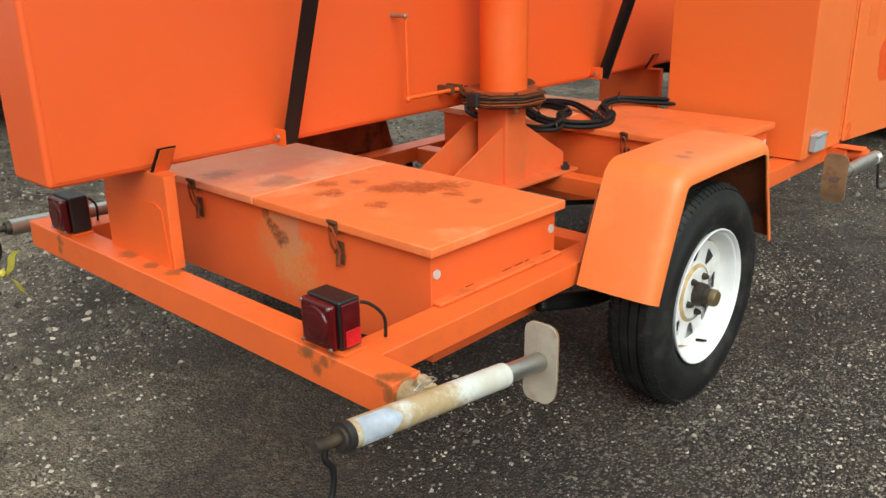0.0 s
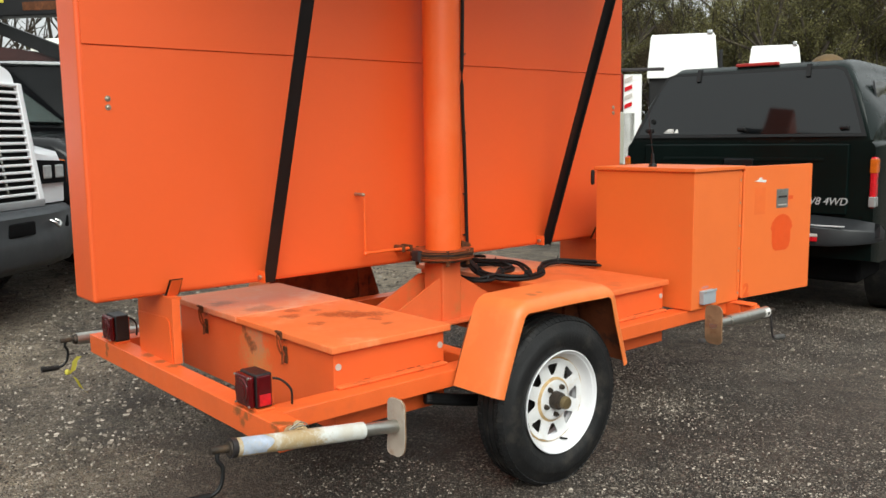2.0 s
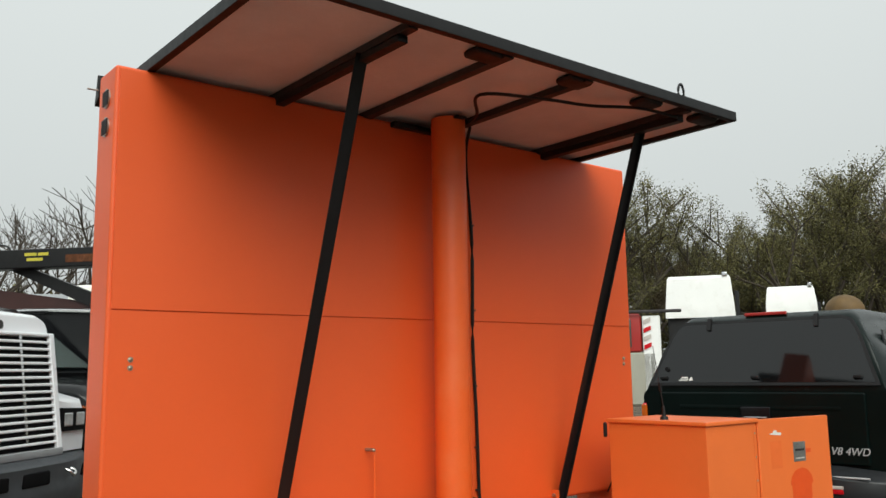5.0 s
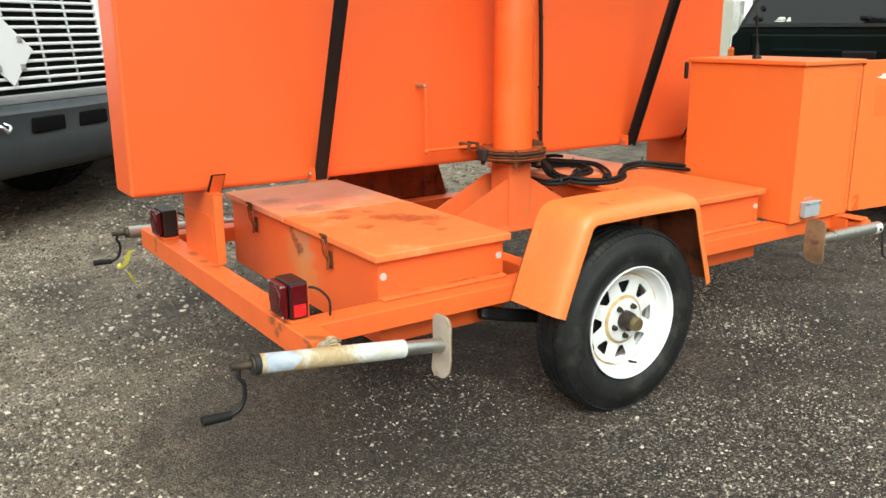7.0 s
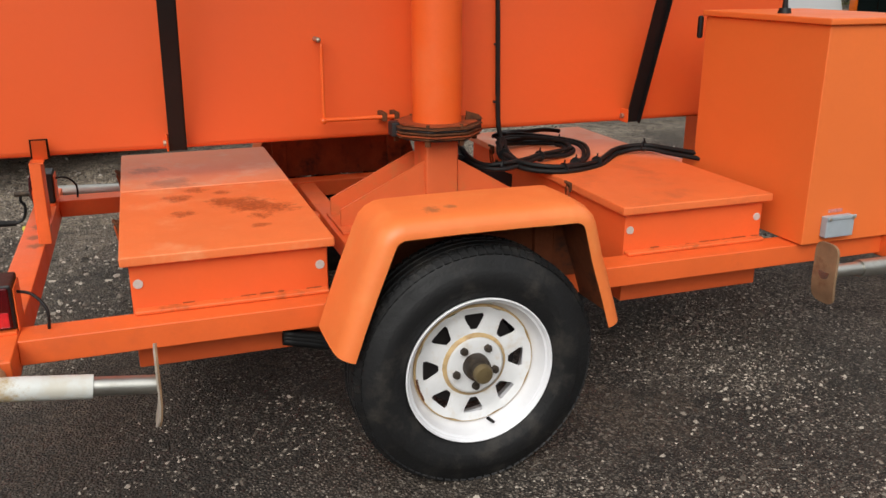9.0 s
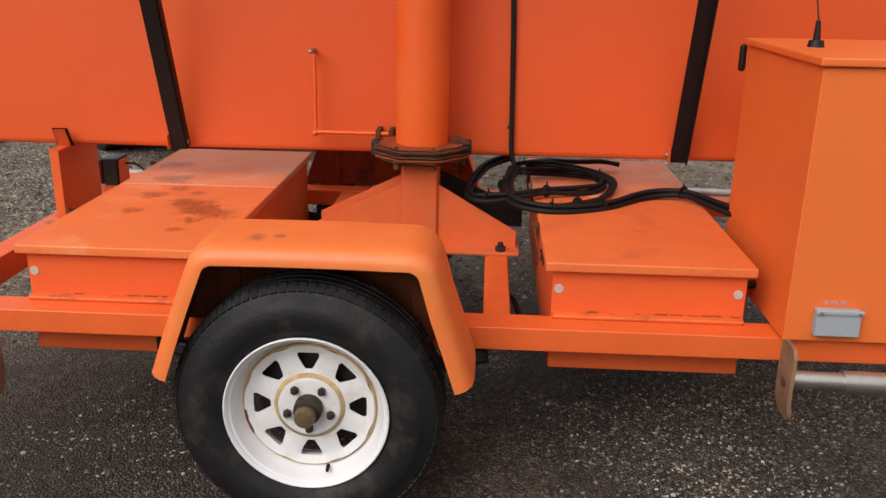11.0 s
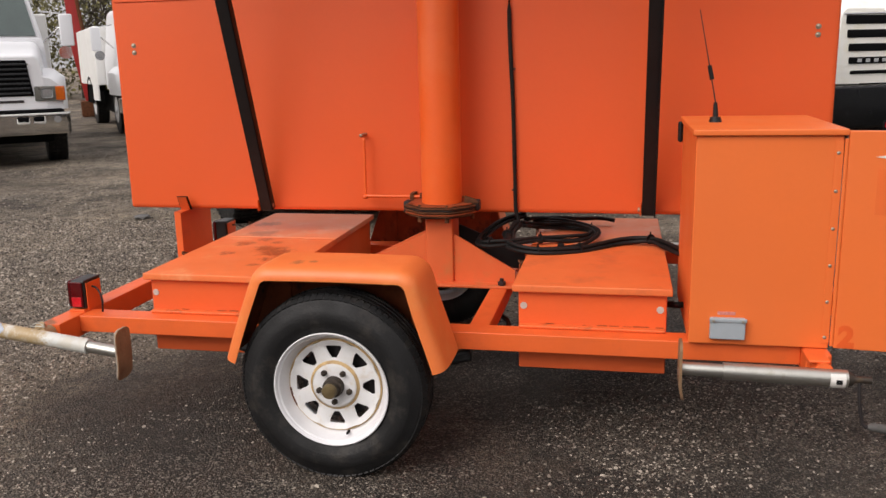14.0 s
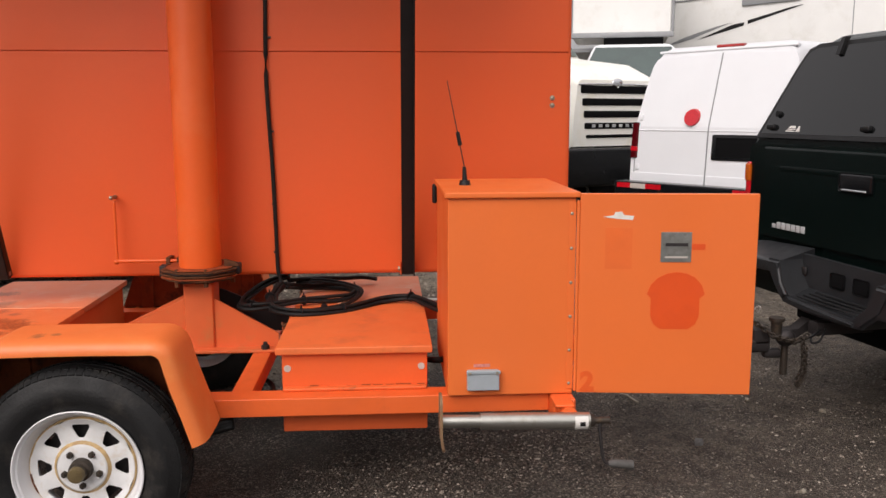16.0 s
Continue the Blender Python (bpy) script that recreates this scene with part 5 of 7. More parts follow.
part("swivel_bracket", box(rod(B(), (-1.155, 3.84, 0.435), (-1.075, 3.84, 0.44), 0.028, None, 16), -1.19, -1.085, 3.795, 3.860, 0.462, 0.474, 0.004), M_FRAME, j)
jack((-1.06, 3.952, 0.426), (-1.06, 3.405, 0.436), 1, (M_CHROME, M_CHROME, M_PADRUST, "rusty brown foot plate"), "bare steel swivel jack at the far front corner", 0.40)

# ---- parked vehicles ----
M_GREENPAINT = material("dark_green_car_paint", (0.0026, 0.0062, 0.0056), 0.22, 0.0, 0.2, 3, 60, 0.01, rough_vary=0.08, gloss=0.12)
M_CAPPAINT = material("dark_green_cap_paint", (0.005, 0.010, 0.009), 0.25, 0.0, 0.2, 3, 60, 0.01, rough_vary=0.08, gloss=0.2)
M_GLASSDARK = material("tinted_glass", (0.004, 0.0045, 0.005), 0.05, 0.0, 0.1, 2, 40, 0.0, rough_vary=0.03, gloss=0.55)
M_WINDSCREEN = material("windscreen_glass", (0.05, 0.075, 0.07), 0.08, 0.0, 0.2, 1.5, 30, 0.0, coat=0.8, rough_vary=0.03)
M_PLASTIC = material("grey_black_plastic", (0.015, 0.0162, 0.0185), 0.45, 0, 0.2, 8, 80, 0.15)
M_BUMPERGREY = material("grey_bumper_paint", (0.036, 0.041, 0.047), 0.45, 0, 0.15, 5, 80, 0.08)
M_AMBER = material("amber_lens", (0.55, 0.11, 0.008), 0.15, 0, 0.15, 40, 200, 0.1, coat=0.3)
M_CLEAR = material("clear_lens", (0.34, 0.35, 0.35), 0.12, 0.3, 0.15, 40, 200, 0.1, coat=0.5)
M_TRUCKWHITE = material("white_truck_paint", (0.76, 0.775, 0.80), 0.35, 0, 0.02, 2.5, 60, 0.01, coat=0.2, rough_vary=0.04)
M_CREAM = material("yellowed_white_hood", (0.84, 0.83, 0.77), 0.35, 0, 0.03, 1.5, 60, 0.02, (0.72, 0.67, 0.46), 0.45)
M_BRIGHT = material("chrome_trim", (0.70, 0.71, 0.72), 0.12, 1.0, 0.05, 10, 80, 0.02)
M_BADGE = material("satin_silver_badge", (0.52, 0.53, 0.54), 0.4, 0.2, 0.05, 20, 90, 0.0)
M_DULLCHROME = material("dull_chrome", (0.66, 0.66, 0.66), 0.14, 0.97, 0.10, 6, 80, 0.02, (0.48, 0.44, 0.39), 0.3, rough_vary=0.06)
# Grille black; also stands in for shade in openings and under vehicles.
M_SHADEBLACK = material("black_and_painted_shade", (0.004, 0.004, 0.0045), 0.9, 0, 0.2, 9, 60, 0.0, gloss=0.1)
M_BLACKPAINT = material("black_car_paint", (0.006, 0.0065, 0.0075), 0.22, 0, 0.2, 3, 60, 0.02, gloss=0.35)
M_REDPAINT = material("faded_red_paint", (0.36, 0.022, 0.018), 0.4, 0, 0.12, 3, 60, 0.05)
M_DARKRED = material("dark_red_boom_paint", (0.045, 0.016, 0.014), 0.45, 0, 0.2, 4, 60, 0.06)
M_TAN = material("tan_panel", (0.34, 0.33, 0.27), 0.6, 0, 0.08, 3, 60, 0.05)
M_BOXWHITE = material("white_box_panel", (0.82, 0.82, 0.80), 0.45, 0, 0.05, 1.2, 40, 0.03, (0.60, 0.58, 0.52), 0.35)
M_LAMPGREY = material("grey_lamp_housing", (0.16, 0.165, 0.15), 0.3, 0.3, 0.1, 5, 60, 0.05)
M_BOXTRIM = material("grey_box_trim", (0.30, 0.31, 0.32), 0.45, 0.3, 0.1, 5, 60, 0.05)
M_YELLOWMARK = material("yellow_paint_marks", (0.55, 0.48, 0.05), 0.5, 0, 0.1, 20, 60, 0.02)


def loft(bm, stations, closed=True):
    """A skin over outlines with equal counts of points."""
    rings = [[bm.verts.new(p) for p in s] for s in stations]
    n = len(rings[0])
    for a, b in zip(rings, rings[1:]):
        for k in range(n if closed else n - 1):
            bm.faces.new((a[k], a[(k + 1) % n], b[(k + 1) % n], b[k]))
    bm.faces.new(rings[0]), bm.faces.new(rings[-1])
    bmesh.ops.recalc_face_normals(bm, faces=bm.faces)
    return bm


def arch_outline(half, z0, z1, top_half, r, y, n=5):
    """An upright outline across a body at y: sides lean in to a rounded top."""
    pts = [(-half, y, z0), (-half, y, z0 + (z1 - z0) * 0.35)]
    pts += [(-top_half + r - r * math.cos(radians(90 * k / n)), y, z1 - r + r * math.sin(radians(90 * k / n))) for k in range(n + 1)]
    right = [(-x, yy, z) for x, yy, z in pts[::-1]]
    return pts + right


def road_wheel(parent, x, y, r, w, side, rim_mat):
    """A vehicle's wheel on its side (+1 right, -1 left)."""
    bm = B()
    o = x - side * w
    rod(bm, (o, y, r), (x - side * 0.02, y, r), r, None, 36)
    rod(bm, (x - side * 0.02, y, r), (x, y, r), r, r * 0.9, 36)
    t = part("tyre", bm, M_TYRE, parent)
    part("rim", rod(rod(B(), (x - side * 0.01, y, r), (x + side * 0.004, y, r), r * 0.58, r * 0.55, 28), (x, y, r), (x + side * 0.03, y, r), r * 0.16, None, 16), rim_mat, t)
    return t


def pickup():
    p = thing("pickup_truck", "dark green pickup with a tinted-glass topper, parked behind the tongue", "pickup truck", (-2.092, 5.369, 0), 9.4)
    p.scale = (0.947, 1, 1)
    body = [arch_outline(0.93, 0.50, 1.275, 0.925, 0.05, 0.0), arch_outline(0.955, 0.48, 1.28, 0.945, 0.05, 0.10), arch_outline(0.965, 0.45, 1.28, 0.945, 0.05, 1.2), arch_outline(0.965, 0.42, 1.28, 0.945, 0.05, 3.6), arch_outline(0.95, 0.45, 1.18, 0.90, 0.10, 4.6), arch_outline(0.88, 0.48, 1.05, 0.80, 0.12, 5.35)]
    part("body", loft(B(), body), M_GREENPAINT, p, "", 40)
    part("cab", loft(B(), [arch_outline(0.93, 1.25, 1.30, 0.90, 0.03, 2.05), arch_outline(0.92, 1.25, 1.80, 0.70, 0.10, 2.15), arch_outline(0.92, 1.25, 1.80, 0.70, 0.10, 3.2), arch_outline(0.92, 1.25, 1.30, 0.85, 0.03, 3.95)]), M_GREENPAINT, p, "", 40)
    cap = part("topper", loft(B(), [arch_outline(0.90, 1.27, 1.305, 0.885, 0.02, 0.02), arch_outline(0.90, 1.27, 1.60, 0.805, 0.07, 0.125), arch_outline(0.90, 1.27, 1.77, 0.725, 0.10, 0.215), arch_outline(0.90, 1.27, 1.822, 0.705, 0.12, 0.30), arch_outline(0.90, 1.27, 1.84, 0.700, 0.10, 0.55), arch_outline(0.90, 1.27, 1.83, 0.700, 0.10, 2.05)]), M_CAPPAINT, p, "dark green fibreglass topper", 40)
    gy = lambda z: 0.006 + (z - 1.305) * 0.36
    gl = [(-0.83, 1.325), (-0.70, 1.66), (-0.655, 1.735), (-0.60, 1.755), (0.60, 1.755), (0.655, 1.735), (0.70, 1.66), (0.83, 1.325)]
    g = part("rear_glass", slab(B(), [(x, gy(z), z) for x, z in gl], (0, -0.012, 0.004)), M_GLASSDARK, cap, "dark tinted lift glass")
    sh = [(-0.865, 1.305), (-0.72, 1.67), (-0.67, 1.755), (-0.60, 1.778), (0.60, 1.778), (0.67, 1.755), (0.72, 1.67), (0.865, 1.305)]
    bm = B()
    for (a, b), (c, d) in zip(zip(gl, gl[1:] + gl[:1]), zip(sh, sh[1:] + sh[:1])):
        slab(bm, [(q[0], gy(q[1]) - 0.001, q[1]) for q in (a, b, d, c)], (0, -0.010, 0.003))
    part("glass_seal", bm, M_BLACK, cap)
    for x in (-0.40, 0.42):
        part("glass_hinge", slab(B(), [(x - 0.015, gy(z) + d, z) for z, d in ((1.715, -0.03), (1.715, -0.012), (1.80, 0.0), (1.80, -0.03))], (0.03, 0, 0)), M_BLACK, cap)
    for x in (-0.74, 0.0, 0.72):
        part("glass_lock", box(B(), x - 0.03, x + 0.03, gy(1.36) - 0.034, gy(1.36) - 0.006, 1.350, 1.378, 0.006), M_BLACK, cap)
    part("glass_knob", rod(B(), (-0.72, gy(1.43) - 0.03, 1.43), (-0.72, gy(1.43), 1.43), 0.016, None, 12), M_BLACK, cap)
    bm = B()
    for k, (x0, x1, z0, z1) in enumerate(((-0.615, -0.535, 1.342, 1.347), (-0.605, -0.53, 1.351, 1.356), (-0.595, -0.535, 1.360, 1.371), (-0.525, -0.495, 1.343, 1.370))):
        slab(bm, [(x0 - 0.005, gy(z0) - 0.0135, z0), (x1, gy(z0) - 0.0135, z0), (x1 - 0.01, gy(z1) - 0.0135, z1), (x0 + 0.01, gy(z1) - 0.0135, z1)], (0, -0.001, 0))
    part("maker_mark", bm, M_TAPE, cap, "white illegible maker's mark")
    part("third_brake_light", box(B(), -0.16, 0.16, 0.262, 0.30, 1.812, 1.836, 0.004), M_REDPAINT, cap)
    for s in (-1, 1):
        part("side_glass", slab(B(), [(s * 0.868, 0.30, 1.37), (s * 0.868, 1.85, 1.37), (s * 0.770, 1.85, 1.68), (s * 0.770, 0.45, 1.68)], (s * 0.012, 0, 0.003)), M_GLASSDARK, cap)
    gate = part("tailgate", box(B(), -0.765, 0.765, -0.022, 0.01, 0.790, 1.262, 0.015, seg=2), M_GREENPAINT, p)
    part("tailgate_recess", box(B(), -0.60, 0.60, -0.026, -0.02, 1.14, 1.17, 0.004), M_GREENPAINT, gate)
    h = part("tailgate_handle", box(B(), -0.115, 0.115, -0.034, -0.018, 1.075, 1.165, 0.014, seg=2), M_BLACKPAINT, gate, "black latch handle with chrome lip")
    part("handle_lip", box(B(), -0.085, 0.085, -0.040, -0.032, 1.082, 1.092, 0.003), M_BRIGHT, h)
    bm = B()
    for k, (x0, x1) in enumerate(((-0.635, -0.623), (-0.618, -0.606), (-0.595, -0.562), (-0.554, -0.520), (-0.512, -0.478), (-0.470, -0.436), (-0.428, -0.396), (-0.388, -0.356))):
        box(bm, x0, x1, -0.0275, -0.0215, 0.846, 0.880 if k > 1 else 0.868, 0.002)
    part("model_badge", bm, M_BADGE, gate, "chrome model badge as plain blocks")
    word = bpy.data.curves.new("drive_badge", "FONT")
    word.body, word.size, word.extrude, word.shear = "V8 4WD", 0.070, 0.003, 0.25
    ob = new("drive_badge", word)
    ob.parent = gate
    ob.matrix_basis = Matrix.Translation((0.510, -0.025, 0.858)) @ Euler((radians(90), 0, 0)).to_matrix().to_4x4()
    word.materials.append(M_BADGE)
    for s in (-1, 1):
        lamp = part("tail_lamp", box(B(), min(s * 0.900, s * 0.940), max(s * 0.900, s * 0.940), -0.012, 0.06, 0.845, 1.175, 0.012, seg=2), M_REDBRIGHT if s > 0 else M_REDBRIGHT, p, "tail lamp in amber, red and clear bands")
        part("amber_band", box(B(), min(s * 0.898, s * 0.944), max(s * 0.898, s * 0.944), -0.016, 0.065, 1.070, 1.165, 0.008, seg=2), M_AMBER, lamp)
        part("clear_band", box(B(), min(s * 0.898, s * 0.944), max(s * 0.898, s * 0.944), -0.016, 0.065, 0.850, 0.920, 0.008, seg=2), M_CLEAR, lamp)
        road_wheel(p, s * 0.93, 1.15, 0.36, 0.24, s, M_DULLCHROME)
        road_wheel(p, s * 0.93, 4.45, 0.36, 0.24, s, M_DULLCHROME)
    # step bumper: ribbed side pads, a dropped step between two posts, a back wall with openings
    bar = lambda x, y0, z0, z1: [(x, y0 + 0.01, z0), (x, y0, z0 + 0.015), (x, y0, z1 - 0.012), (x, y0 + 0.015, z1), (x, -0.02, z1 + 0.052), (x, -0.02, z0 + 0.03)]
    bump = part("rear_bumper", loft(B(), [bar(*q) for q in ((-0.985, 0.10, 0.63, 0.69), (-0.95, -0.04, 0.63, 0.695), (-0.84, -0.15, 0.635, 0.70), (-0.66, -0.205, 0.655, 0.722), (-0.27, -0.22, 0.675, 0.735))]), M_PLASTIC, p, "dark grey step bumper")
    part("bumper_end", loft(B(), [bar(*q) for q in ((0.42, -0.22, 0.60, 0.735), (0.55, -0.215, 0.60, 0.735), (0.70, -0.20, 0.60, 0.725), (0.84, -0.15, 0.61, 0.715), (0.95, -0.04, 0.62, 0.70), (0.985, 0.10, 0.63, 0.69))]), M_PLASTIC, bump)
    for pts in (((-0.365, 0.705), (-0.36, 0.735), (-0.27, 0.738), (-0.235, 0.64), (-0.18, 0.582), (-0.225, 0.545), (-0.30, 0.62)), ((-0.225, 0.545), (-0.18, 0.582), (0.28, 0.562), (0.345, 0.535), (0.16, 0.528), (-0.06, 0.530)), ((0.345, 0.535), (0.28, 0.562), (0.365, 0.635), (0.415, 0.738), (0.52, 0.735), (0.47, 0.625))):
        bm = slab(B(), [(x, -0.225, z) for x, z in pts], (0, 0.16, 0))
        bmesh.ops.bevel(bm, geom=[e for e in bm.edges if all(v.co.y < -0.22 for v in e.verts)], offset=0.014, segments=3, affect="EDGES")
        part("step_post", bm, M_PLASTIC, bump)
    part("back_wall", slab(B(), [(-0.34, -0.085, 0.765), (-0.22, -0.085, 0.56), (0.35, -0.085, 0.545), (0.46, -0.085, 0.755)], (0, 0.025, 0)), M_PLASTIC, bump)
    part("step_floor", slab(B(), [(-0.20, -0.215, 0.572), (0.29, -0.215, 0.552), (0.35, -0.085, 0.59), (-0.22, -0.085, 0.61)], (0, 0, -0.02)), M_PLASTIC, bump)
    for k in range(4):
        part("tread_rib", box(B(), -0.15 + 0.01 * k, 0.28 - 0.01 * k, -0.190 + 0.026 * k, -0.178 + 0.026 * k, 0.577 + 0.007 * k, 0.585 + 0.007 * k, 0.002), M_BLACK, bump)
    # The openings are proud black blocks, the shade inside put into their colour.
    for x in (0.005, 0.165):
        part("bumper_opening", box(B(), x - 0.050, x + 0.050, -0.092, -0.082, 0.638, 0.712, 0.012, seg=2), M_SHADEBLACK, bump)
    part("plate_lamp", box(B(), -0.30, -0.225, -0.10, -0.083, 0.665, 0.705, 0.005), M_DARKSTEEL, bump)
    for k in range(4):
        part("tread_rib", box(B(), -0.82, -0.46, -0.150 + 0.03 * k, -0.138 + 0.03 * k, 0.722 + 0.0085 * k, 0.731 + 0.0085 * k, 0.001), M_PLASTIC, bump)
    part("bright_strip", box(B(), 0.55, 0.80, -0.19, -0.17, 0.728, 0.738, 0.002), M_BADGE, bump)
    part("hitch", box(B(), -0.035, 0.035, -0.20, 0.1, 0.435, 0.495, 0.005), M_DARKSTEEL, bump)
    ball_mount = part("ball_mount", slab(B(), [(-0.03, -0.17, 0.49), (-0.03, -0.17, 0.44), (-0.03, -0.24, 0.41), (-0.03, -0.31, 0.41), (-0.03, -0.31, 0.45), (-0.03, -0.24, 0.45)], (0.06, 0, 0), Matrix.Translation((-0.12, 0, 0)) @ Matrix.Rotation(radians(8), 4, "Z")), M_DARKSTEEL, bump, "dark steel ball mount")
    part("hitch_clip", hose(B(), [(-0.27, -0.33, 0.505), (-0.24, -0.33, 0.525), (-0.22, -0.33, 0.518), (-0.245, -0.33, 0.49)], 0.0028, 6), M_STICKER, ball_mount)
    part("reflector", box(B(), 0.52, 0.64, -0.225, -0.214, 0.632, 0.660, 0.003), M_REDBRIGHT, bump)
    part("reflector", box(B(), 0.52, 0.64, -0.225, -0.214, 0.662, 0.682, 0.003), M_STICKER, bump)
    part("trailer_wire", hose(B(), [(0.02, -0.16, 0.47), (0.05, -0.24, 0.44), (-0.02, -0.30, 0.40), (-0.14, -0.34, 0.41), (-0.26, -0.36, 0.43), (-0.34, -0.36, 0.44)], 0.006, 6), M_BLACK, bump)
    part("trailer_wire", hose(B(), [(0.04, -0.16, 0.47), (0.06, -0.2, 0.42), (0.03, -0.22, 0.405), (0.0, -0.2, 0.43), (0.01, -0.17, 0.47)], 0.005, 6), M_BLACK, bump)
    # Near-black block that paints in the shade beneath the pickup.
    part("underbody_fill", box(B(), -0.80, 0.80, 0.25, 5.0, 0.30, 0.55, 0.03), M_SHADEBLACK, p)
    return p


def cargo_van():
    v = thing("cargo_van", "white windowless cargo van seen from behind, red cap on its door", "van", (-7.055, 6.543, 0), 36)
    st = [arch_outline(0.97, 0.62, 2.10, 0.80, 0.12, 0.0, 6), arch_outline(1.0, 0.58, 2.15, 0.83, 0.16, 0.08, 6), arch_outline(1.01, 0.5, 2.17, 0.84, 0.18, 1.5, 6), arch_outline(1.01, 0.5, 2.17, 0.84, 0.18, 3.9, 6), arch_outline(0.98, 0.5, 1.5, 0.88, 0.15, 4.7, 6), arch_outline(0.9, 0.5, 1.2, 0.8, 0.15, 5.4, 6)]
    
    def back(bm, reach=9.0):
        """Tilts the rear face forward, more above the waist."""
        for w in bm.verts:
            if w.co.y < reach:
                w.co.y += 0.07 * max(0, w.co.z - 0.75) + 0.20 * max(0, w.co.z - 1.30)
        return bm

    part("body", back(loft(B(), st), 0.3), M_TRUCKWHITE, v, "", 40)
    for s in (-1, 1):
        bm = slab(B(), [(s * 0.008, -0.014, 0.70), (s * 0.90, -0.014, 0.70), (s * 0.925, -0.014, 1.30), (s * 0.008, -0.014, 1.30)], (0, 0.018, 0))
        slab(bm, [(s * 0.008, -0.014, 1.30), (s * 0.925, -0.014, 1.30), (s * 0.885, -0.014, 1.68), (s * 0.845, -0.014, 1.95), (s * 0.80, -0.014, 2.03), (s * 0.008, -0.014, 2.06)], (0, 0.018, 0))
        bmesh.ops.remove_doubles(bm, verts=bm.verts, dist=0.0005)
        d = part("rear_door", back(bm), M_TRUCKWHITE, v, "", None)
        part("door_crease", back(box(B(), min(s * 0.012, s * 0.92), max(s * 0.012, s * 0.92), -0.020, -0.012, 1.255, 1.268, 0.003)), M_TRUCKWHITE, d)
        part("lower_moulding", back(box(B(), min(s * 0.012, s * 0.93), max(s * 0.012, s * 0.93), -0.022, -0.010, 0.70, 0.80, 0.005)), M_TRUCKWHITE, d)
        lamp = part("tail_lamp", back(box(B(), min(s * 0.875, s * 0.960), max(s * 0.875, s * 0.960), -0.030, 0.03, 0.955, 1.345, 0.006)), M_REDLENS, v)
        part("clear_band", back(box(B(), min(s * 0.874, s * 0.961), max(s * 0.874, s * 0.961), -0.032, 0.02, 1.03, 1.08, 0.004)), M_REDBRIGHT, lamp)
        for z in (1.40, 0.86):
            part("door_hinge", back(box(B(), s * 0.86 - 0.02, s * 0.86 + 0.02, -0.030, -0.010, z - 0.03, z + 0.03, 0.004)), M_TRUCKWHITE, d)
        road_wheel(v, s * 0.98, 1.2, 0.37, 0.24, s, M_DULLCHROME)
        road_wheel(v, s * 0.98, 4.6, 0.37, 0.24, s, M_DULLCHROME)
    for x, z0, z1 in ((0.0, 0.70, 1.30), (0.0, 1.30, 2.06), (-0.905, 0.72, 1.30), (0.905, 0.72, 1.30)):
        part("door_gap", back(box(B(), x - 0.006, x + 0.006, -0.0165, -0.010, z0, z1)), M_BOXTRIM, v)
    rec = part("plate_recess", back(box(B(), 0.06, 0.72, -0.024, -0.010, 0.965, 1.225, 0.012)), M_BLACKPAINT, v, "black number plate recess")
    part("recess_inner", back(box(B(), 0.11, 0.67, -0.026, -0.022, 0.995, 1.195, 0.008)), M_SHADEBLACK, rec)
    part("red_cap", back(rod(B(), (-0.21, -0.012, 1.40), (-0.21, -0.045, 1.40), 0.092, 0.085, 36)), M_REDBRIGHT, v, "round red plastic cap")
    part("roof_light", back(box(B(), -0.12, 0.20, 0.02, 0.10, 2.120, 2.150, 0.008)), M_REDPAINT, v)
    part("roof_edge", back(box(B(), -0.80, 0.80, -0.010, 0.05, 2.085, 2.115, 0.008)), M_TRUCKWHITE, v)
    bp = part("rear_bumper", box(B(), -1.02, 1.02, -0.20, 0.02, 0.52, 0.705, 0.015, seg=2), M_BLACKPAINT, v, "black steel bumper with red and white tape")
    for k, (x0, x1) in enumerate(((-0.98, -0.80), (-0.80, -0.60), (-0.60, -0.40), (0.45, 0.65), (0.65, 0.8), (0.8, 1.0))):
        part("tape", box(B(), x0, x1, -0.204, -0.199, 0.637, 0.690), M_REDBRIGHT if k in (0, 2, 3, 5) else M_STICKER, bp)
    return v


def big_wheel(p, x, y, side, rim=None):
    t = road_wheel(p, x, y, 0.50, 0.28, side, rim or M_TRUCKWHITE)
    bm = B()
    for k in range(44):
        for o in (0.04, 0.13, 0.22):
            m = Matrix.Translation((x - side * o, y, 0.50)) @ Matrix.Rotation(2 * math.pi * k / 44, 4, "X") @ Matrix.Translation((0, 0, 0.498))
            box(bm, -0.035, 0.035, -0.022, 0.022, -0.01, 0.012, 0.0, m)
    tagged(part("tread", bm, M_TYRE, t), kind="stuff")


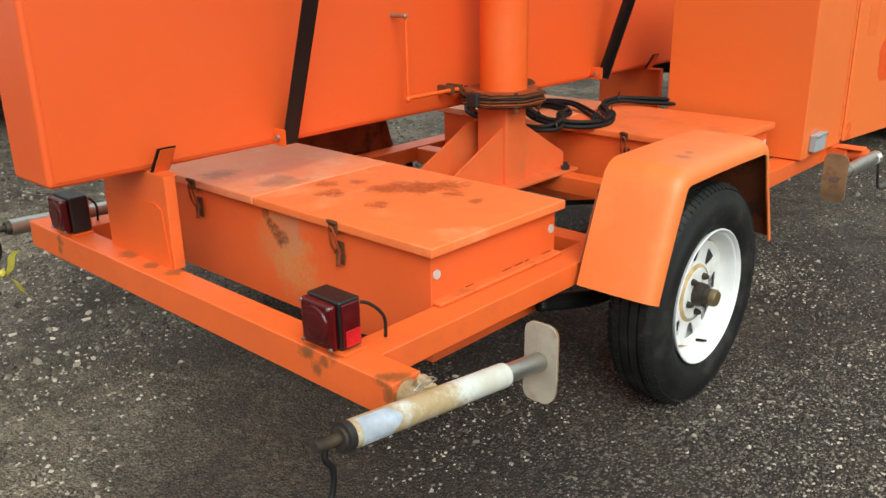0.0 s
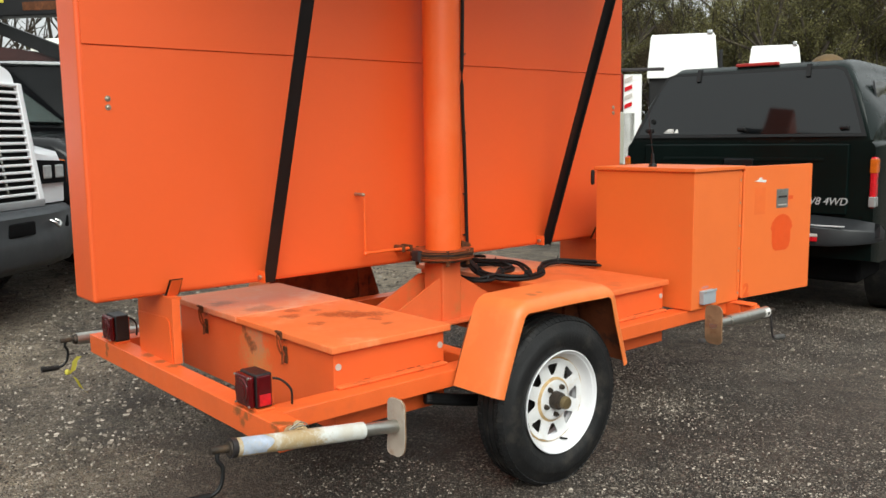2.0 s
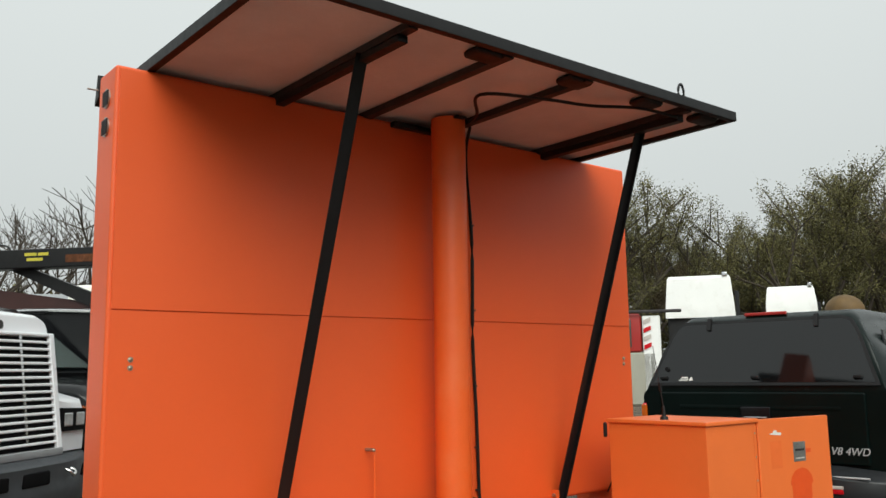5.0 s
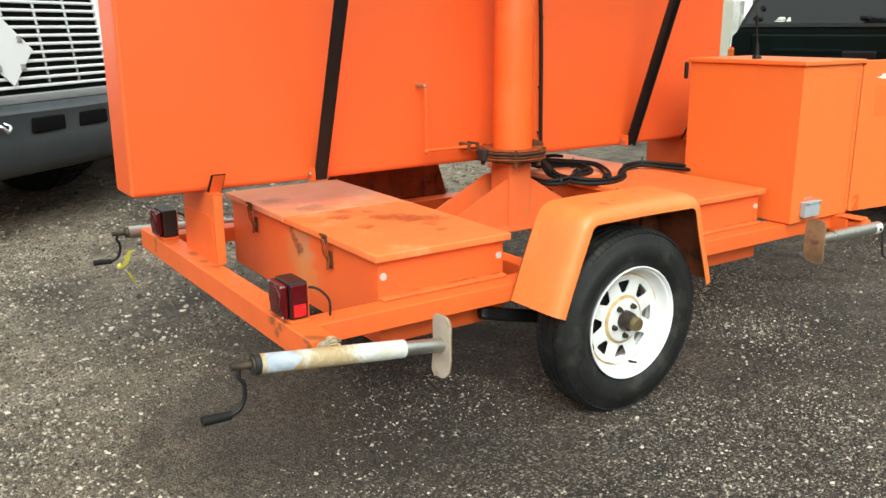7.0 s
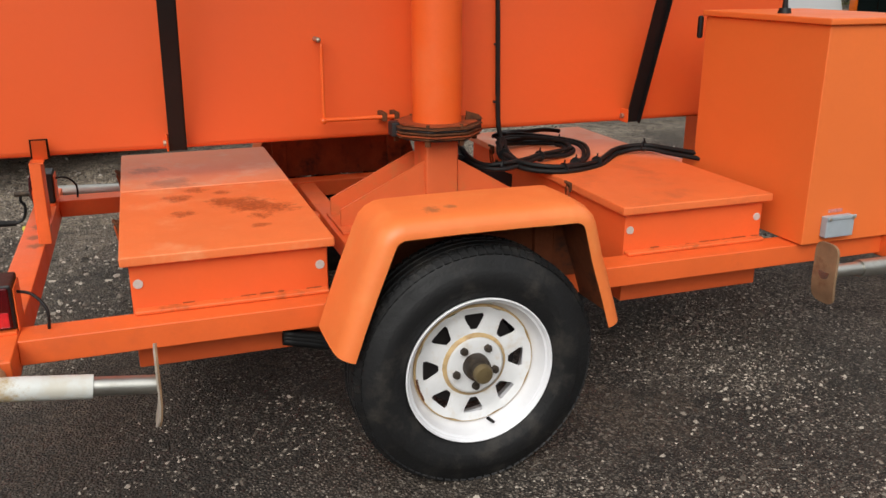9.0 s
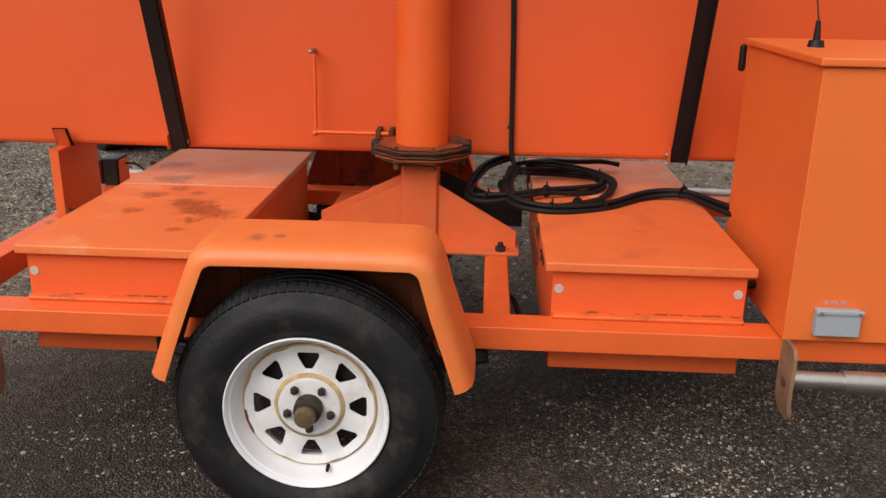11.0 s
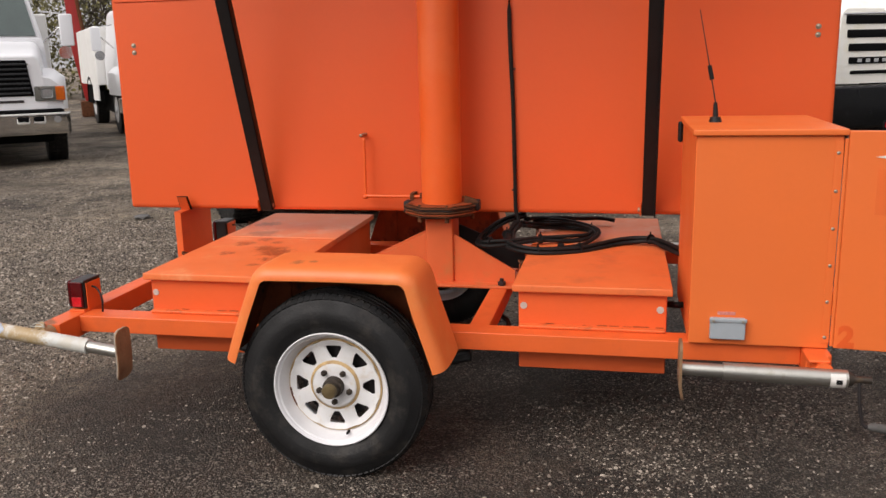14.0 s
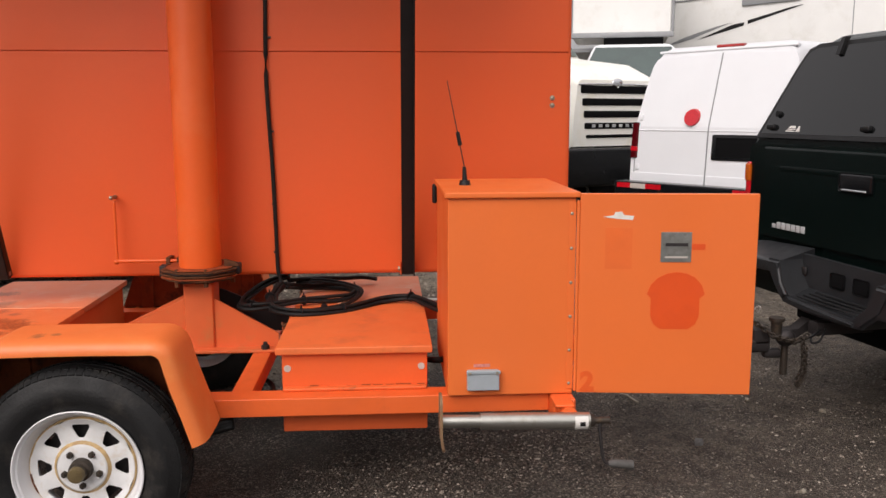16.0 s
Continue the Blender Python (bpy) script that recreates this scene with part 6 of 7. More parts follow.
def long_nose_truck():
    """The white tractor with the tall slatted grille; its front is at y = 0, and it faces -y."""
    t = thing("semi_truck", "white long-nosed semi truck with a tall chrome slatted grille", "truck", (-5.46, 1.218, 0), 130)
    lean = Matrix.Translation((0, 0, 0.88)) @ Matrix.Rotation(radians(-8), 4, "X") @ Matrix.Translation((0, 0, -0.88))
    sec = lambda y, h, z1, r: arch_outline(h, 0.86, z1, h * 0.97, r, y, 6)
    part("hood", loft(B(), [[lean @ Vector(q) for q in sec(0.0, 0.70, 1.905, 0.10)], [lean @ Vector(q) for q in sec(0.04, 0.715, 1.94, 0.13)], sec(0.5, 0.72, 1.97, 0.15), sec(1.3, 0.80, 2.04, 0.17)]), M_TRUCKWHITE, t, "", 50)
    g = part("grille", box(B(), -0.655, 0.655, -0.022, 0.02, 0.905, 1.755, 0.01, lean), M_SHADEBLACK, t, "tall black grille with chrome slats")
    for (x0, x1, z0, z1) in ((-0.70, -0.640, 0.89, 1.785), (0.640, 0.70, 0.89, 1.785), (-0.640, 0.640, 1.755, 1.785)):
        part("grille_surround", box(B(), x0, x1, -0.05, 0.01, z0, z1, 0.010, lean, seg=2), M_TRUCKWHITE, g)
    part("grille_sill", box(B(), -0.70, 0.70, -0.055, 0.01, 0.845, 0.905, 0.008), M_BOXTRIM, g)
    for k in range(15):
        z = 0.935 + 0.0548 * k
        part("slat", box(B(), -0.640, 0.640, -0.045, -0.026, z, z + 0.021, 0.004, lean), M_TRUCKWHITE, g)
    for x in (-0.30, 0.0, 0.30):
        for k in range(15):
            part("slat_clip", box(B(), x - 0.012, x + 0.012, -0.047, -0.030, 0.9565 + 0.0548 * k, 0.9895 + 0.0548 * k, 0.0, lean), M_DULLCHROME, g)
    nm = part("maker_plate", slab(B(), [(x, -0.012, z) for x, z in rounded(-0.17, 0.17, 1.805, 1.870, 0.028)], (0, 0.02, 0), lean), M_DARKSTEEL, t, "dark oval maker's plate")
    for k in range(9):
        part("plate_block", box(B(), -0.128 + 0.029 * k, -0.109 + 0.029 * k, -0.016, -0.010, 1.824, 1.851, 0.0, lean), M_BRIGHT, nm)
    pl = part("placard", slab(B(), [(-0.235, -0.060, 1.15), (0.0, -0.060, 0.925), (0.235, -0.060, 1.15), (0.0, -0.060, 1.375)], (0, 0.008, 0), lean @ Matrix.Translation((-0.34, 0, 0.03))), M_TRUCKWHITE, t, "blank white diamond placard holder")
    for (x, z) in ((-0.47, 1.25), (-0.21, 1.25), (-0.44, 1.07), (-0.23, 1.07)):
        part("placard_clip", box(B(), x - 0.02, x + 0.02, -0.07, -0.058, z - 0.02, z + 0.02, 0.003, lean), M_BOXTRIM, pl)
    for s in (-1, 1):
        fen = part("front_fender", loft(B(), [[(s * 0.69, y, 0.86), (s * x, y + 0.03, 0.86), (s * x, y + 0.02, z - 0.08), (s * (x - 0.08), y, z), (s * 0.69, y, z + 0.05)] for x, y, z in ((1.09, 0.02, 1.21), (1.18, 0.10, 1.26), (1.22, 0.40, 1.33), (1.22, 1.2, 1.37))]), M_TRUCKWHITE, t, "", 40)
        lamp = part("headlight", slab(B(), [(s * 0.735, -0.006, 1.015), (s * 1.08, 0.010, 1.015), (s * 1.08, 0.010, 1.185), (s * 0.735, -0.006, 1.200)], (0, 0.06, 0)), M_SHADEBLACK, fen, "twin rectangular headlights")
        for x in (0.820, 0.985):
            part("lens", box(B(), s * x - 0.056, s * x + 0.056, -0.014 + (x - 0.73) * 0.04, 0.03, 1.050, 1.160, 0.012, seg=2), M_CLEAR, lamp)
        part("turn_signal", slab(B(), [(s * 1.085, 0.012, 1.015), (s * 1.19, 0.085, 1.015), (s * 1.13, 0.085, 1.20), (s * 1.085, 0.012, 1.19)], (0, 0.03, 0)), M_AMBER, fen)
        big_wheel(t, s * 1.15, 1.05, s)
        big_wheel(t, s * 1.02, 2.95, s)
    bmp = part("front_bumper", loft(B(), [[(x, y + 0.03, 0.40), (x, y - 0.03, 0.47), (x, y - 0.04, 0.63), (x, y - 0.01, 0.66), (x, y - 0.02, 0.80), (x, y + 0.03, 0.845), (x, y + 0.30, 0.845), (x, y + 0.30, 0.40)] for x, y in ((-1.25, 0.45), (-1.22, 0.14), (-1.02, -0.04), (-0.6, -0.14), (0, -0.17), (0.6, -0.14), (1.02, -0.04), (1.22, 0.14), (1.25, 0.45))]), M_BUMPERGREY, t, "dark grey steel bumper with openings")
    for x, w, y in ((-0.88, 0.06, -0.085), (0.88, 0.06, -0.085), (-0.22, 0.15, -0.19), (0.22, 0.15, -0.19)):
        part("bumper_opening", box(B(), x - w, x + w, y, y + 0.05, 0.665, 0.765, 0.01), M_SHADEBLACK, bmp)
    for x in (-0.62, 0.62):
        part("tow_eye", hose(B(), [(x - 0.03, -0.15, 0.75), (x - 0.02, -0.19, 0.73), (x + 0.01, -0.20, 0.70), (x + 0.04, -0.19, 0.73), (x + 0.035, -0.15, 0.75)], 0.012, 8), M_DULLCHROME, bmp)
    cab = part("cab", loft(B(), [arch_outline(0.95, 1.0, 2.06, 0.9, 0.1, 1.30), arch_outline(1.02, 1.0, 2.75, 0.92, 0.15, 1.70), arch_outline(1.02, 1.0, 2.8, 0.92, 0.15, 2.9)]), M_TRUCKWHITE, t, "", 40)
    part("windscreen", slab(B(), [(-0.84, 1.34, 2.08), (0.84, 1.34, 2.08), (0.82, 1.67, 2.66), (-0.82, 1.67, 2.66)], (0, -0.03, 0.01)), M_WINDSCREEN, cab)
    # Wide black block, added so the space under the truck stays shade-dark.
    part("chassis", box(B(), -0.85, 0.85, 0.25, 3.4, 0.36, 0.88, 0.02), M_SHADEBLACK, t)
    return t


def short_nose_truck(at, turn, label):
    """A white medium truck with a black louvred grille; it faces -y."""
    t = thing("truck", label, "truck", at, turn, "white medium trucks")
    sec = lambda y, h, z1, r: arch_outline(h, 0.80, z1, h * 0.95, r, y, 6)
    part("hood", loft(B(), [sec(0.0, 0.86, 1.56, 0.10), sec(0.06, 0.88, 1.62, 0.12), sec(0.6, 0.92, 1.74, 0.14), sec(1.3, 0.98, 1.84, 0.14)]), M_TRUCKWHITE, t, "", 50)
    g = part("grille", slab(B(), [(-0.70, -0.012, 1.02), (0.70, -0.012, 1.02), (0.64, -0.006, 1.53), (-0.64, -0.006, 1.53)], (0, 0.03, 0)), M_SHADEBLACK, t, "black louvred grille")
    for k in range(7):
        z = 1.05 + 0.068 * k
        part("louvre", box(B(), -0.66, 0.66, -0.03, -0.008, z, z + 0.028, 0.004), M_PLASTIC, g)
    part("maker_badge", box(rod(B(), (0.17, -0.015, 0.945), (0.17, 0.01, 0.945), 0.035, None, 4), 0.20, 0.56, -0.012, 0.01, 0.93, 0.965, 0.003), M_DARKSTEEL, t, "grey illegible maker's badge")
    for s in (-1, 1):
        f = part("front_fender", loft(B(), [[(s * 0.78, y, 0.82), (s * x, y + 0.04, 0.82), (s * x, y + 0.02, z - 0.12), (s * (x - 0.14), y, z), (s * 0.78, y, z + 0.04)] for x, y, z in ((1.08, 0.0, 1.26), (1.15, 0.12, 1.34), (1.18, 0.5, 1.40), (1.18, 1.4, 1.40))]), M_TRUCKWHITE, t, "", 40)
        lamp = part("headlight", box(B(), s * 0.865 - 0.155, s * 0.865 + 0.155, -0.022, 0.02, 0.945, 1.155, 0.01), M_LAMPGREY, f, "grey headlight housing")
        part("lens", box(B(), s * 0.875 - 0.085, s * 0.875 + 0.075, -0.032, -0.018, 0.985, 1.125, 0.03, seg=2), M_CLEAR, lamp)
        part("turn_signal", box(B(), min(s * 0.985, s * 1.115), max(s * 0.985, s * 1.115), -0.026, 0.05, 0.95, 1.15, 0.008), M_AMBER, f)
        big_wheel(t, s * 1.12, 0.95, s)
        big_wheel(t, s * 1.12, 5.0, s)
        m = part("mirror", box(B(), min(s * 1.25, s * 1.45), max(s * 1.25, s * 1.45), 1.35, 1.42, 1.75, 2.25, 0.02), M_TRUCKWHITE, t)
        part("mirror_arm", hose(hose(B(), [(s * 0.98, 1.5, 1.8), (s * 1.2, 1.4, 2.0), (s * 1.34, 1.38, 2.1)], 0.014, 6), [(s * 0.98, 1.5, 2.3), (s * 1.3, 1.38, 2.25)], 0.014, 6), M_DULLCHROME, m)
        part("spot_mirror", rod(B(), (s * 1.30, 1.33, 1.65), (s * 1.30, 1.37, 1.65), 0.10, None, 20), M_DULLCHROME, m)
    b = part("front_bumper", loft(B(), [[(x, y, 0.47), (x, y - 0.03, 0.52), (x, y - 0.04, 0.74), (x, y, 0.765), (x, y + 0.12, 0.765), (x, y + 0.12, 0.47)] for x, y in ((-1.16, 0.15), (-1.10, -0.06), (-0.6, -0.12), (0.6, -0.12), (1.10, -0.06), (1.16, 0.15))]), M_DULLCHROME, t, "dull chrome bumper with oval openings")
    # White paint stands in for the bright reflection along the chrome's top.
    part("bumper_lip", loft(B(), [[(x, y - 0.046, 0.752), (x, y - 0.05, 0.764), (x, y - 0.046, 0.776), (x, y + 0.02, 0.776), (x, y + 0.02, 0.752)] for x, y in ((-1.165, 0.15), (-1.105, -0.06), (-0.6, -0.12), (0.6, -0.12), (1.105, -0.06), (1.165, 0.15))]), M_BOXWHITE, b, "upper lip, its bright reflection painted white")
    for x in (-0.80, -0.60, 0.515, 0.715):
        lift = 0.03 if abs(x) > 0.75 else 0.016 if abs(x) > 0.6 else 0.0
        # Each rim's highlight is put in as plain white.
        part("opening_rim", box(B(), x - 0.098, x + 0.098, -0.170 + lift, -0.10, 0.618, 0.745, 0.04, seg=3), M_BOXWHITE, b, "rim of a bumper opening, its bright edge painted white")
        part("bumper_opening", box(B(), x - 0.088, x + 0.088, -0.173 + lift, -0.10, 0.634, 0.742, 0.032, seg=2), M_SHADEBLACK, b)
    part("fog_lamp", rod(B(), (0.97, -0.125, 0.68), (0.97, -0.08, 0.68), 0.05, None, 20), M_CLEAR, b)
    part("black_gap", box(B(), -1.05, 1.05, -0.03, 0.1, 0.77, 0.83, 0.005), M_SHADEBLACK, t)
    cab = part("cab", loft(B(), [arch_outline(1.0, 0.9, 1.86, 0.98, 0.06, 1.15), arch_outline(1.0, 0.9, 2.65, 0.86, 0.15, 1.65), arch_outline(1.0, 0.9, 2.7, 0.86, 0.18, 3.2)]), M_TRUCKWHITE, t, "", 40)
    # Added black mass between the wheels, its colour standing for the shade there.
    part("underbody_fill", box(B(), -0.92, 0.92, 0.15, 5.2, 0.34, 0.82, 0.03), M_SHADEBLACK, t)
    part("windscreen", slab(B(), [(-0.88, 1.175, 1.90), (0.88, 1.175, 1.90), (0.78, 1.585, 2.55), (-0.78, 1.585, 2.55)], (0, -0.03, 0.01)), M_WINDSCREEN, cab, "pale reflecting windscreen")
    part("wiper", hose(B(), [(-0.3, 1.16, 1.90), (0.2, 1.17, 1.96)], 0.01, 6), M_BLACK, cab)
    bed = part("load_bed", box(B(), -1.2, 1.2, 3.25, 7.0, 0.98, 2.35, 0.03, seg=2), M_BOXWHITE, t, "white service body")
    for s in (-1, 1):
        part("body_skirt", slab(B(), [(s * 1.17, 3.25, 0.62), (s * 1.17, 3.25, 1.0), (s * 1.17, 4.35, 1.0), (s * 1.17, 4.35, 0.62)], (s * 0.03, 0, 0)), M_BOXWHITE, bed)
        part("wheel_arch", loft(B(), [[(x, 5.0 + r * math.cos(radians(q)), 0.52 + r * math.sin(radians(q))) for q in range(0, 181, 15)] for x, r in ((s * 1.19, 0.66), (s * 1.21, 0.66), (s * 1.21, 0.60), (s * 1.19, 0.60))], False), M_SHADEBLACK, bed)
    part("chassis", box(B(), -0.45, 0.45, 0.3, 6.8, 0.5, 0.85, 0.02), M_SHADEBLACK, t)
    return t


def banded_truck():
    t = thing("truck", "yellowed white truck with a black banded grille and black bumper", "truck", (-10.75, 6.6, 0), 118)
    sec = lambda y, h, z1, r: arch_outline(h, 0.98, z1, h * 0.93, r, y, 6)
    part("hood", loft(B(), [sec(0.0, 0.82, 1.92, 0.10), sec(0.10, 0.86, 2.00, 0.14), sec(0.5, 0.92, 2.18, 0.24), sec(2.0, 1.0, 2.38, 0.28)]), M_CREAM, t, "", 50)
    for k, (z0, z1, w) in enumerate(((1.73, 1.84, 0.70), (1.56, 1.66, 0.67), (1.39, 1.485, 0.635), (1.23, 1.315, 0.62), (1.10, 1.145, 0.585))):
        part("grille_band", box(B(), -w, w, -0.02, 0.01, z0, z1, 0.012), M_SHADEBLACK, t, "black grille band")
    bm = B()
    for k in range(8):
        box(bm, -0.50 + 0.13 * k, -0.43 + 0.13 * k, -0.026, -0.02, 1.250, 1.295)
    part("maker_letters", bm, M_DULLCHROME, t)
    part("emblem", ball(B(), (-0.03, -0.02, 1.885), 0.105, 3, (1, 0.3, 0.6)), M_BRIGHT, t)
    part("chrome_brow", hose(B(), [(-0.74, -0.01, 1.855), (-0.13, -0.03, 1.860), (-0.03, -0.03, 1.81), (0.07, -0.03, 1.860), (0.74, -0.01, 1.855)], 0.012, 8), M_BRIGHT, t)
    for s in (-1, 1):
        part("front_fender", loft(B(), [[(s * 0.78, y, 1.0), (s * x, y + 0.05, 1.0), (s * x, y + 0.02, z - 0.15), (s * (x - 0.15), y, z), (s * 0.78, y, z + 0.1)] for x, y, z in ((1.06, 0.10, 1.45), (1.15, 0.35, 1.6), (1.18, 1.2, 1.7))]), M_CREAM, t, "", 40)
        big_wheel(t, s * 1.1, 1.1, s)
    part("front_bumper", box(B(), -1.18, 1.18, -0.22, 0.1, 0.42, 0.96, 0.04, seg=2), M_BLACKPAINT, t, "black steel bumper")
    cab = part("cab", loft(B(), [arch_outline(1.0, 1.0, 2.36, 0.98, 0.06, 1.95), arch_outline(1.0, 1.0, 2.95, 0.86, 0.15, 2.5), arch_outline(1.0, 1.0, 3.0, 0.86, 0.18, 4.0)]), M_CREAM, t, "", 40)
    part("windscreen", slab(B(), [(-0.9, 1.98, 2.40), (0.9, 1.98, 2.40), (0.8, 2.46, 2.90), (-0.8, 2.46, 2.90)], (0, -0.03, 0.01)), M_WINDSCREEN, cab)
    return t


def dark_pickup():
    t = thing("pickup_truck", "black pickup parked beside the long-nosed truck", "pickup truck", (-7.18, 2.98, 0), 132)
    t.scale = (1.18, 1.18, 1.18)
    sec = lambda y, h, z0, z1, r: arch_outline(h, z0, z1, h * 0.97, r, y, 6)
    part("body", loft(B(), [sec(0.0, 0.90, 0.55, 1.06, 0.10), sec(0.15, 0.95, 0.5, 1.16, 0.10), sec(1.2, 0.97, 0.45, 1.24, 0.08), sec(5.2, 0.97, 0.45, 1.26, 0.06)]), M_BLACKPAINT, t, "", 50)
    cab = part("cab", loft(B(), [sec(1.05, 0.90, 1.15, 1.26, 0.03), sec(1.85, 0.88, 1.15, 1.88, 0.14), sec(3.6, 0.88, 1.15, 1.88, 0.14)]), M_BLACKPAINT, t, "", 40)
    part("windscreen", slab(B(), [(-0.80, 1.10, 1.29), (0.80, 1.10, 1.29), (0.68, 1.72, 1.80), (-0.68, 1.72, 1.80)], (0, -0.03, 0.02)), M_WINDSCREEN, cab, "pale reflecting windscreen")
    part("wiper", hose(B(), [(-0.6, 1.06, 1.28), (-0.2, 1.08, 1.32), (0.3, 1.10, 1.30)], 0.012, 6), M_BLACK, cab)
    for s in (-1, 1):
        lamp = part("headlight", box(B(), s * 0.78 - 0.12, s * 0.78 + 0.12, -0.02, 0.05, 0.84, 1.02, 0.01), M_CLEAR, t)
        part("turn_signal", box(B(), s * 0.78 - 0.12, s * 0.78 + 0.14, -0.025, 0.08, 0.80, 0.86, 0.008), M_AMBER, lamp)
        road_wheel(t, s * 0.95, 0.95, 0.38, 0.26, s, M_DULLCHROME)
        road_wheel(t, s * 0.95, 4.4, 0.38, 0.26, s, M_DULLCHROME)
    part("front_bumper", box(B(), -0.95, 0.95, -0.12, 0.08, 0.45, 0.68, 0.03, seg=2), M_PLASTIC, t)
    part("grille", box(B(), -0.55, 0.55, -0.03, 0.02, 0.74, 1.02, 0.01), M_SHADEBLACK, t)
    return t


def tow_truck():
    t = thing("tow_truck", "black tow truck with a raised boom and dark red lower boom", "tow truck", (-9.6, 2.4, 0), 42)
    part("deck", box(B(), -1.6, 2.6, -0.2, 1.8, 0.9, 2.20, 0.05), M_BLACKPAINT, t, "black deck and cab mass")
    boom = part("boom", box(B(), -1.7, 2.6, -0.25, -0.02, 2.70, 2.92, 0.01), M_BLACK, t, "black boom with small yellow marks")
    bm = B()
    for k, (x0, x1, z) in enumerate(((0.03, 0.18, 2.84), (0.20, 0.33, 2.84), (0.06, 0.26, 2.78))):
        box(bm, x0, x1, -0.256, -0.249, z, z + 0.035)
    part("yellow_marks", bm, M_YELLOWMARK, boom, "yellow illegible lettering")
    part("red_mark", box(B(), 0.55, 1.1, -0.256, -0.249, 2.75, 2.84), M_RUST, boom)
    part("boom_stay", slab(B(), [(-0.25, -0.1, 2.70), (0.05, -0.1, 2.70), (1.2, -0.1, 2.25), (1.0, -0.1, 2.15)], (0, 0.1, 0)), M_BLACK, t)
    part("lower_boom", slab(B(), [(-1.7, -0.05, 2.60), (-0.6, -0.05, 2.50), (1.6, -0.05, 2.18), (1.6, -0.05, 2.02), (-1.7, -0.05, 2.24)], (0, 0.2, 0)), M_DARKRED, t, "dark red lower boom")
    part("guard", hose(B(), [(-0.75, -0.1, 2.92), (-0.72, -0.1, 3.0), (-0.35, -0.1, 3.0), (-0.25, -0.1, 2.92)], 0.012, 6), M_BLACK, t)
    part("rail", hose(B(), [(-1.6, -0.22, 2.16), (-0.8, -0.22, 2.18), (0.4, -0.22, 2.20), (1.8, -0.22, 2.12)], 0.03, 6), M_DULLCHROME, t)
    for s in (-1, 1):
        road_wheel(t, s * 1.3 + 0.4, 0.3, 0.5, 0.3, s, M_DULLCHROME)
    return t


pickup()
cargo_van()
long_nose_truck()
first = short_nose_truck((-9.05, -5.68, 0), 129.7, "white medium truck with black grille and dull chrome bumper")
copy_thing(first, pose(-15.2, -6.0, 0, 0, 0, 129.7))
banded_truck()
dark_pickup()
tow_truck()

# things seen behind the vehicles
rv = thing("motorhome", "tall white motorhome wall with black swoosh stripes", "motorhome", (-13.5, 10.05, 0), 36)
part("shell", box(B(), -4.5, 2.15, 0, 2.5, 0.6, 3.95, 0.10, seg=2), M_BOXWHITE, rv)
for pts, mt in (([(-1.47, 2.835), (-0.51, 3.025), (-0.50, 3.085), (-0.75, 3.055)], M_BLACK), ([(-0.43, 3.048), (0.62, 3.295), (0.40, 3.275), (-0.43, 3.112)], M_BLACK), ([(-2.35, 2.71), (-1.6, 2.86), (-0.76, 3.10), (-1.1, 3.045), (-1.75, 2.90)], M_BOXTRIM)):
    part("swoosh", slab(B(), [(x, -0.002, z) for x, z in pts], (0, -0.005, 0)), mt, rv, "black swoosh stripe" if mt is M_BLACK else "grey swoosh stripe")
part("wall_seam", box(B(), 1.465, 1.48, -0.003, 0.01, 0.7, 3.85), M_BOXTRIM, rv)
part("awning_bar", box(B(), -0.55, 0.55, -0.04, 0.01, 3.37, 3.50, 0.01), M_BOXTRIM, rv)
part("roof_edge", box(B(), -4.5, -1.2, -0.02, 0.01, 3.57, 3.60, 0.005), M_BOXTRIM, rv)
for x in (-3.5, 1.2):
    part("wheel", rod(B(), (x, -0.02, 0.42), (x, 0.25, 0.42), 0.42, None, 24), M_TYRE, rv)
bt = thing("box_truck", "white cargo box of a truck with grey edging", "box truck", (-13.15, 7.5, 0), 74)
part("cargo_box", box(B(), -1.1, 0.62, 0, 2.2, 2.80, 4.5, 0.02), M_BOXWHITE, bt)
for (x0, x1, z0, z1) in ((-1.12, 0.67, 2.74, 2.83), (-1.12, -1.04, 2.83, 4.5), (0.62, 0.67, 2.83, 4.5)):
    part("edge_trim", box(B(), x0, x1, -0.03, 0.0, z0, z1, 0.01), M_BOXTRIM, bt)
part("cab", loft(B(), [arch_outline(0.95, 0.6, 2.0, 0.9, 0.1, -0.9), arch_outline(0.95, 0.6, 2.60, 0.70, 0.15, -0.3), arch_outline(0.95, 0.6, 2.62, 0.70, 0.15, -0.05)]), M_TRUCKWHITE, bt)
part("windscreen", slab(B(), [(-0.82, -0.85, 2.03), (0.82, -0.85, 2.03), (0.62, -0.36, 2.53), (-0.62, -0.36, 2.53)], (0, -0.03, 0.02)), M_WINDSCREEN, bt)
for s in (-1, 1):
    road_wheel(bt, s * 1.0, 1.6, 0.5, 0.3, s, M_DULLCHROME)
    road_wheel(bt, s * 1.0, -0.6, 0.45, 0.3, s, M_DULLCHROME)
part("chassis", box(B(), -0.5, 0.5, 0, 2.2, 0.5, 2.74), M_SHADEBLACK, bt)


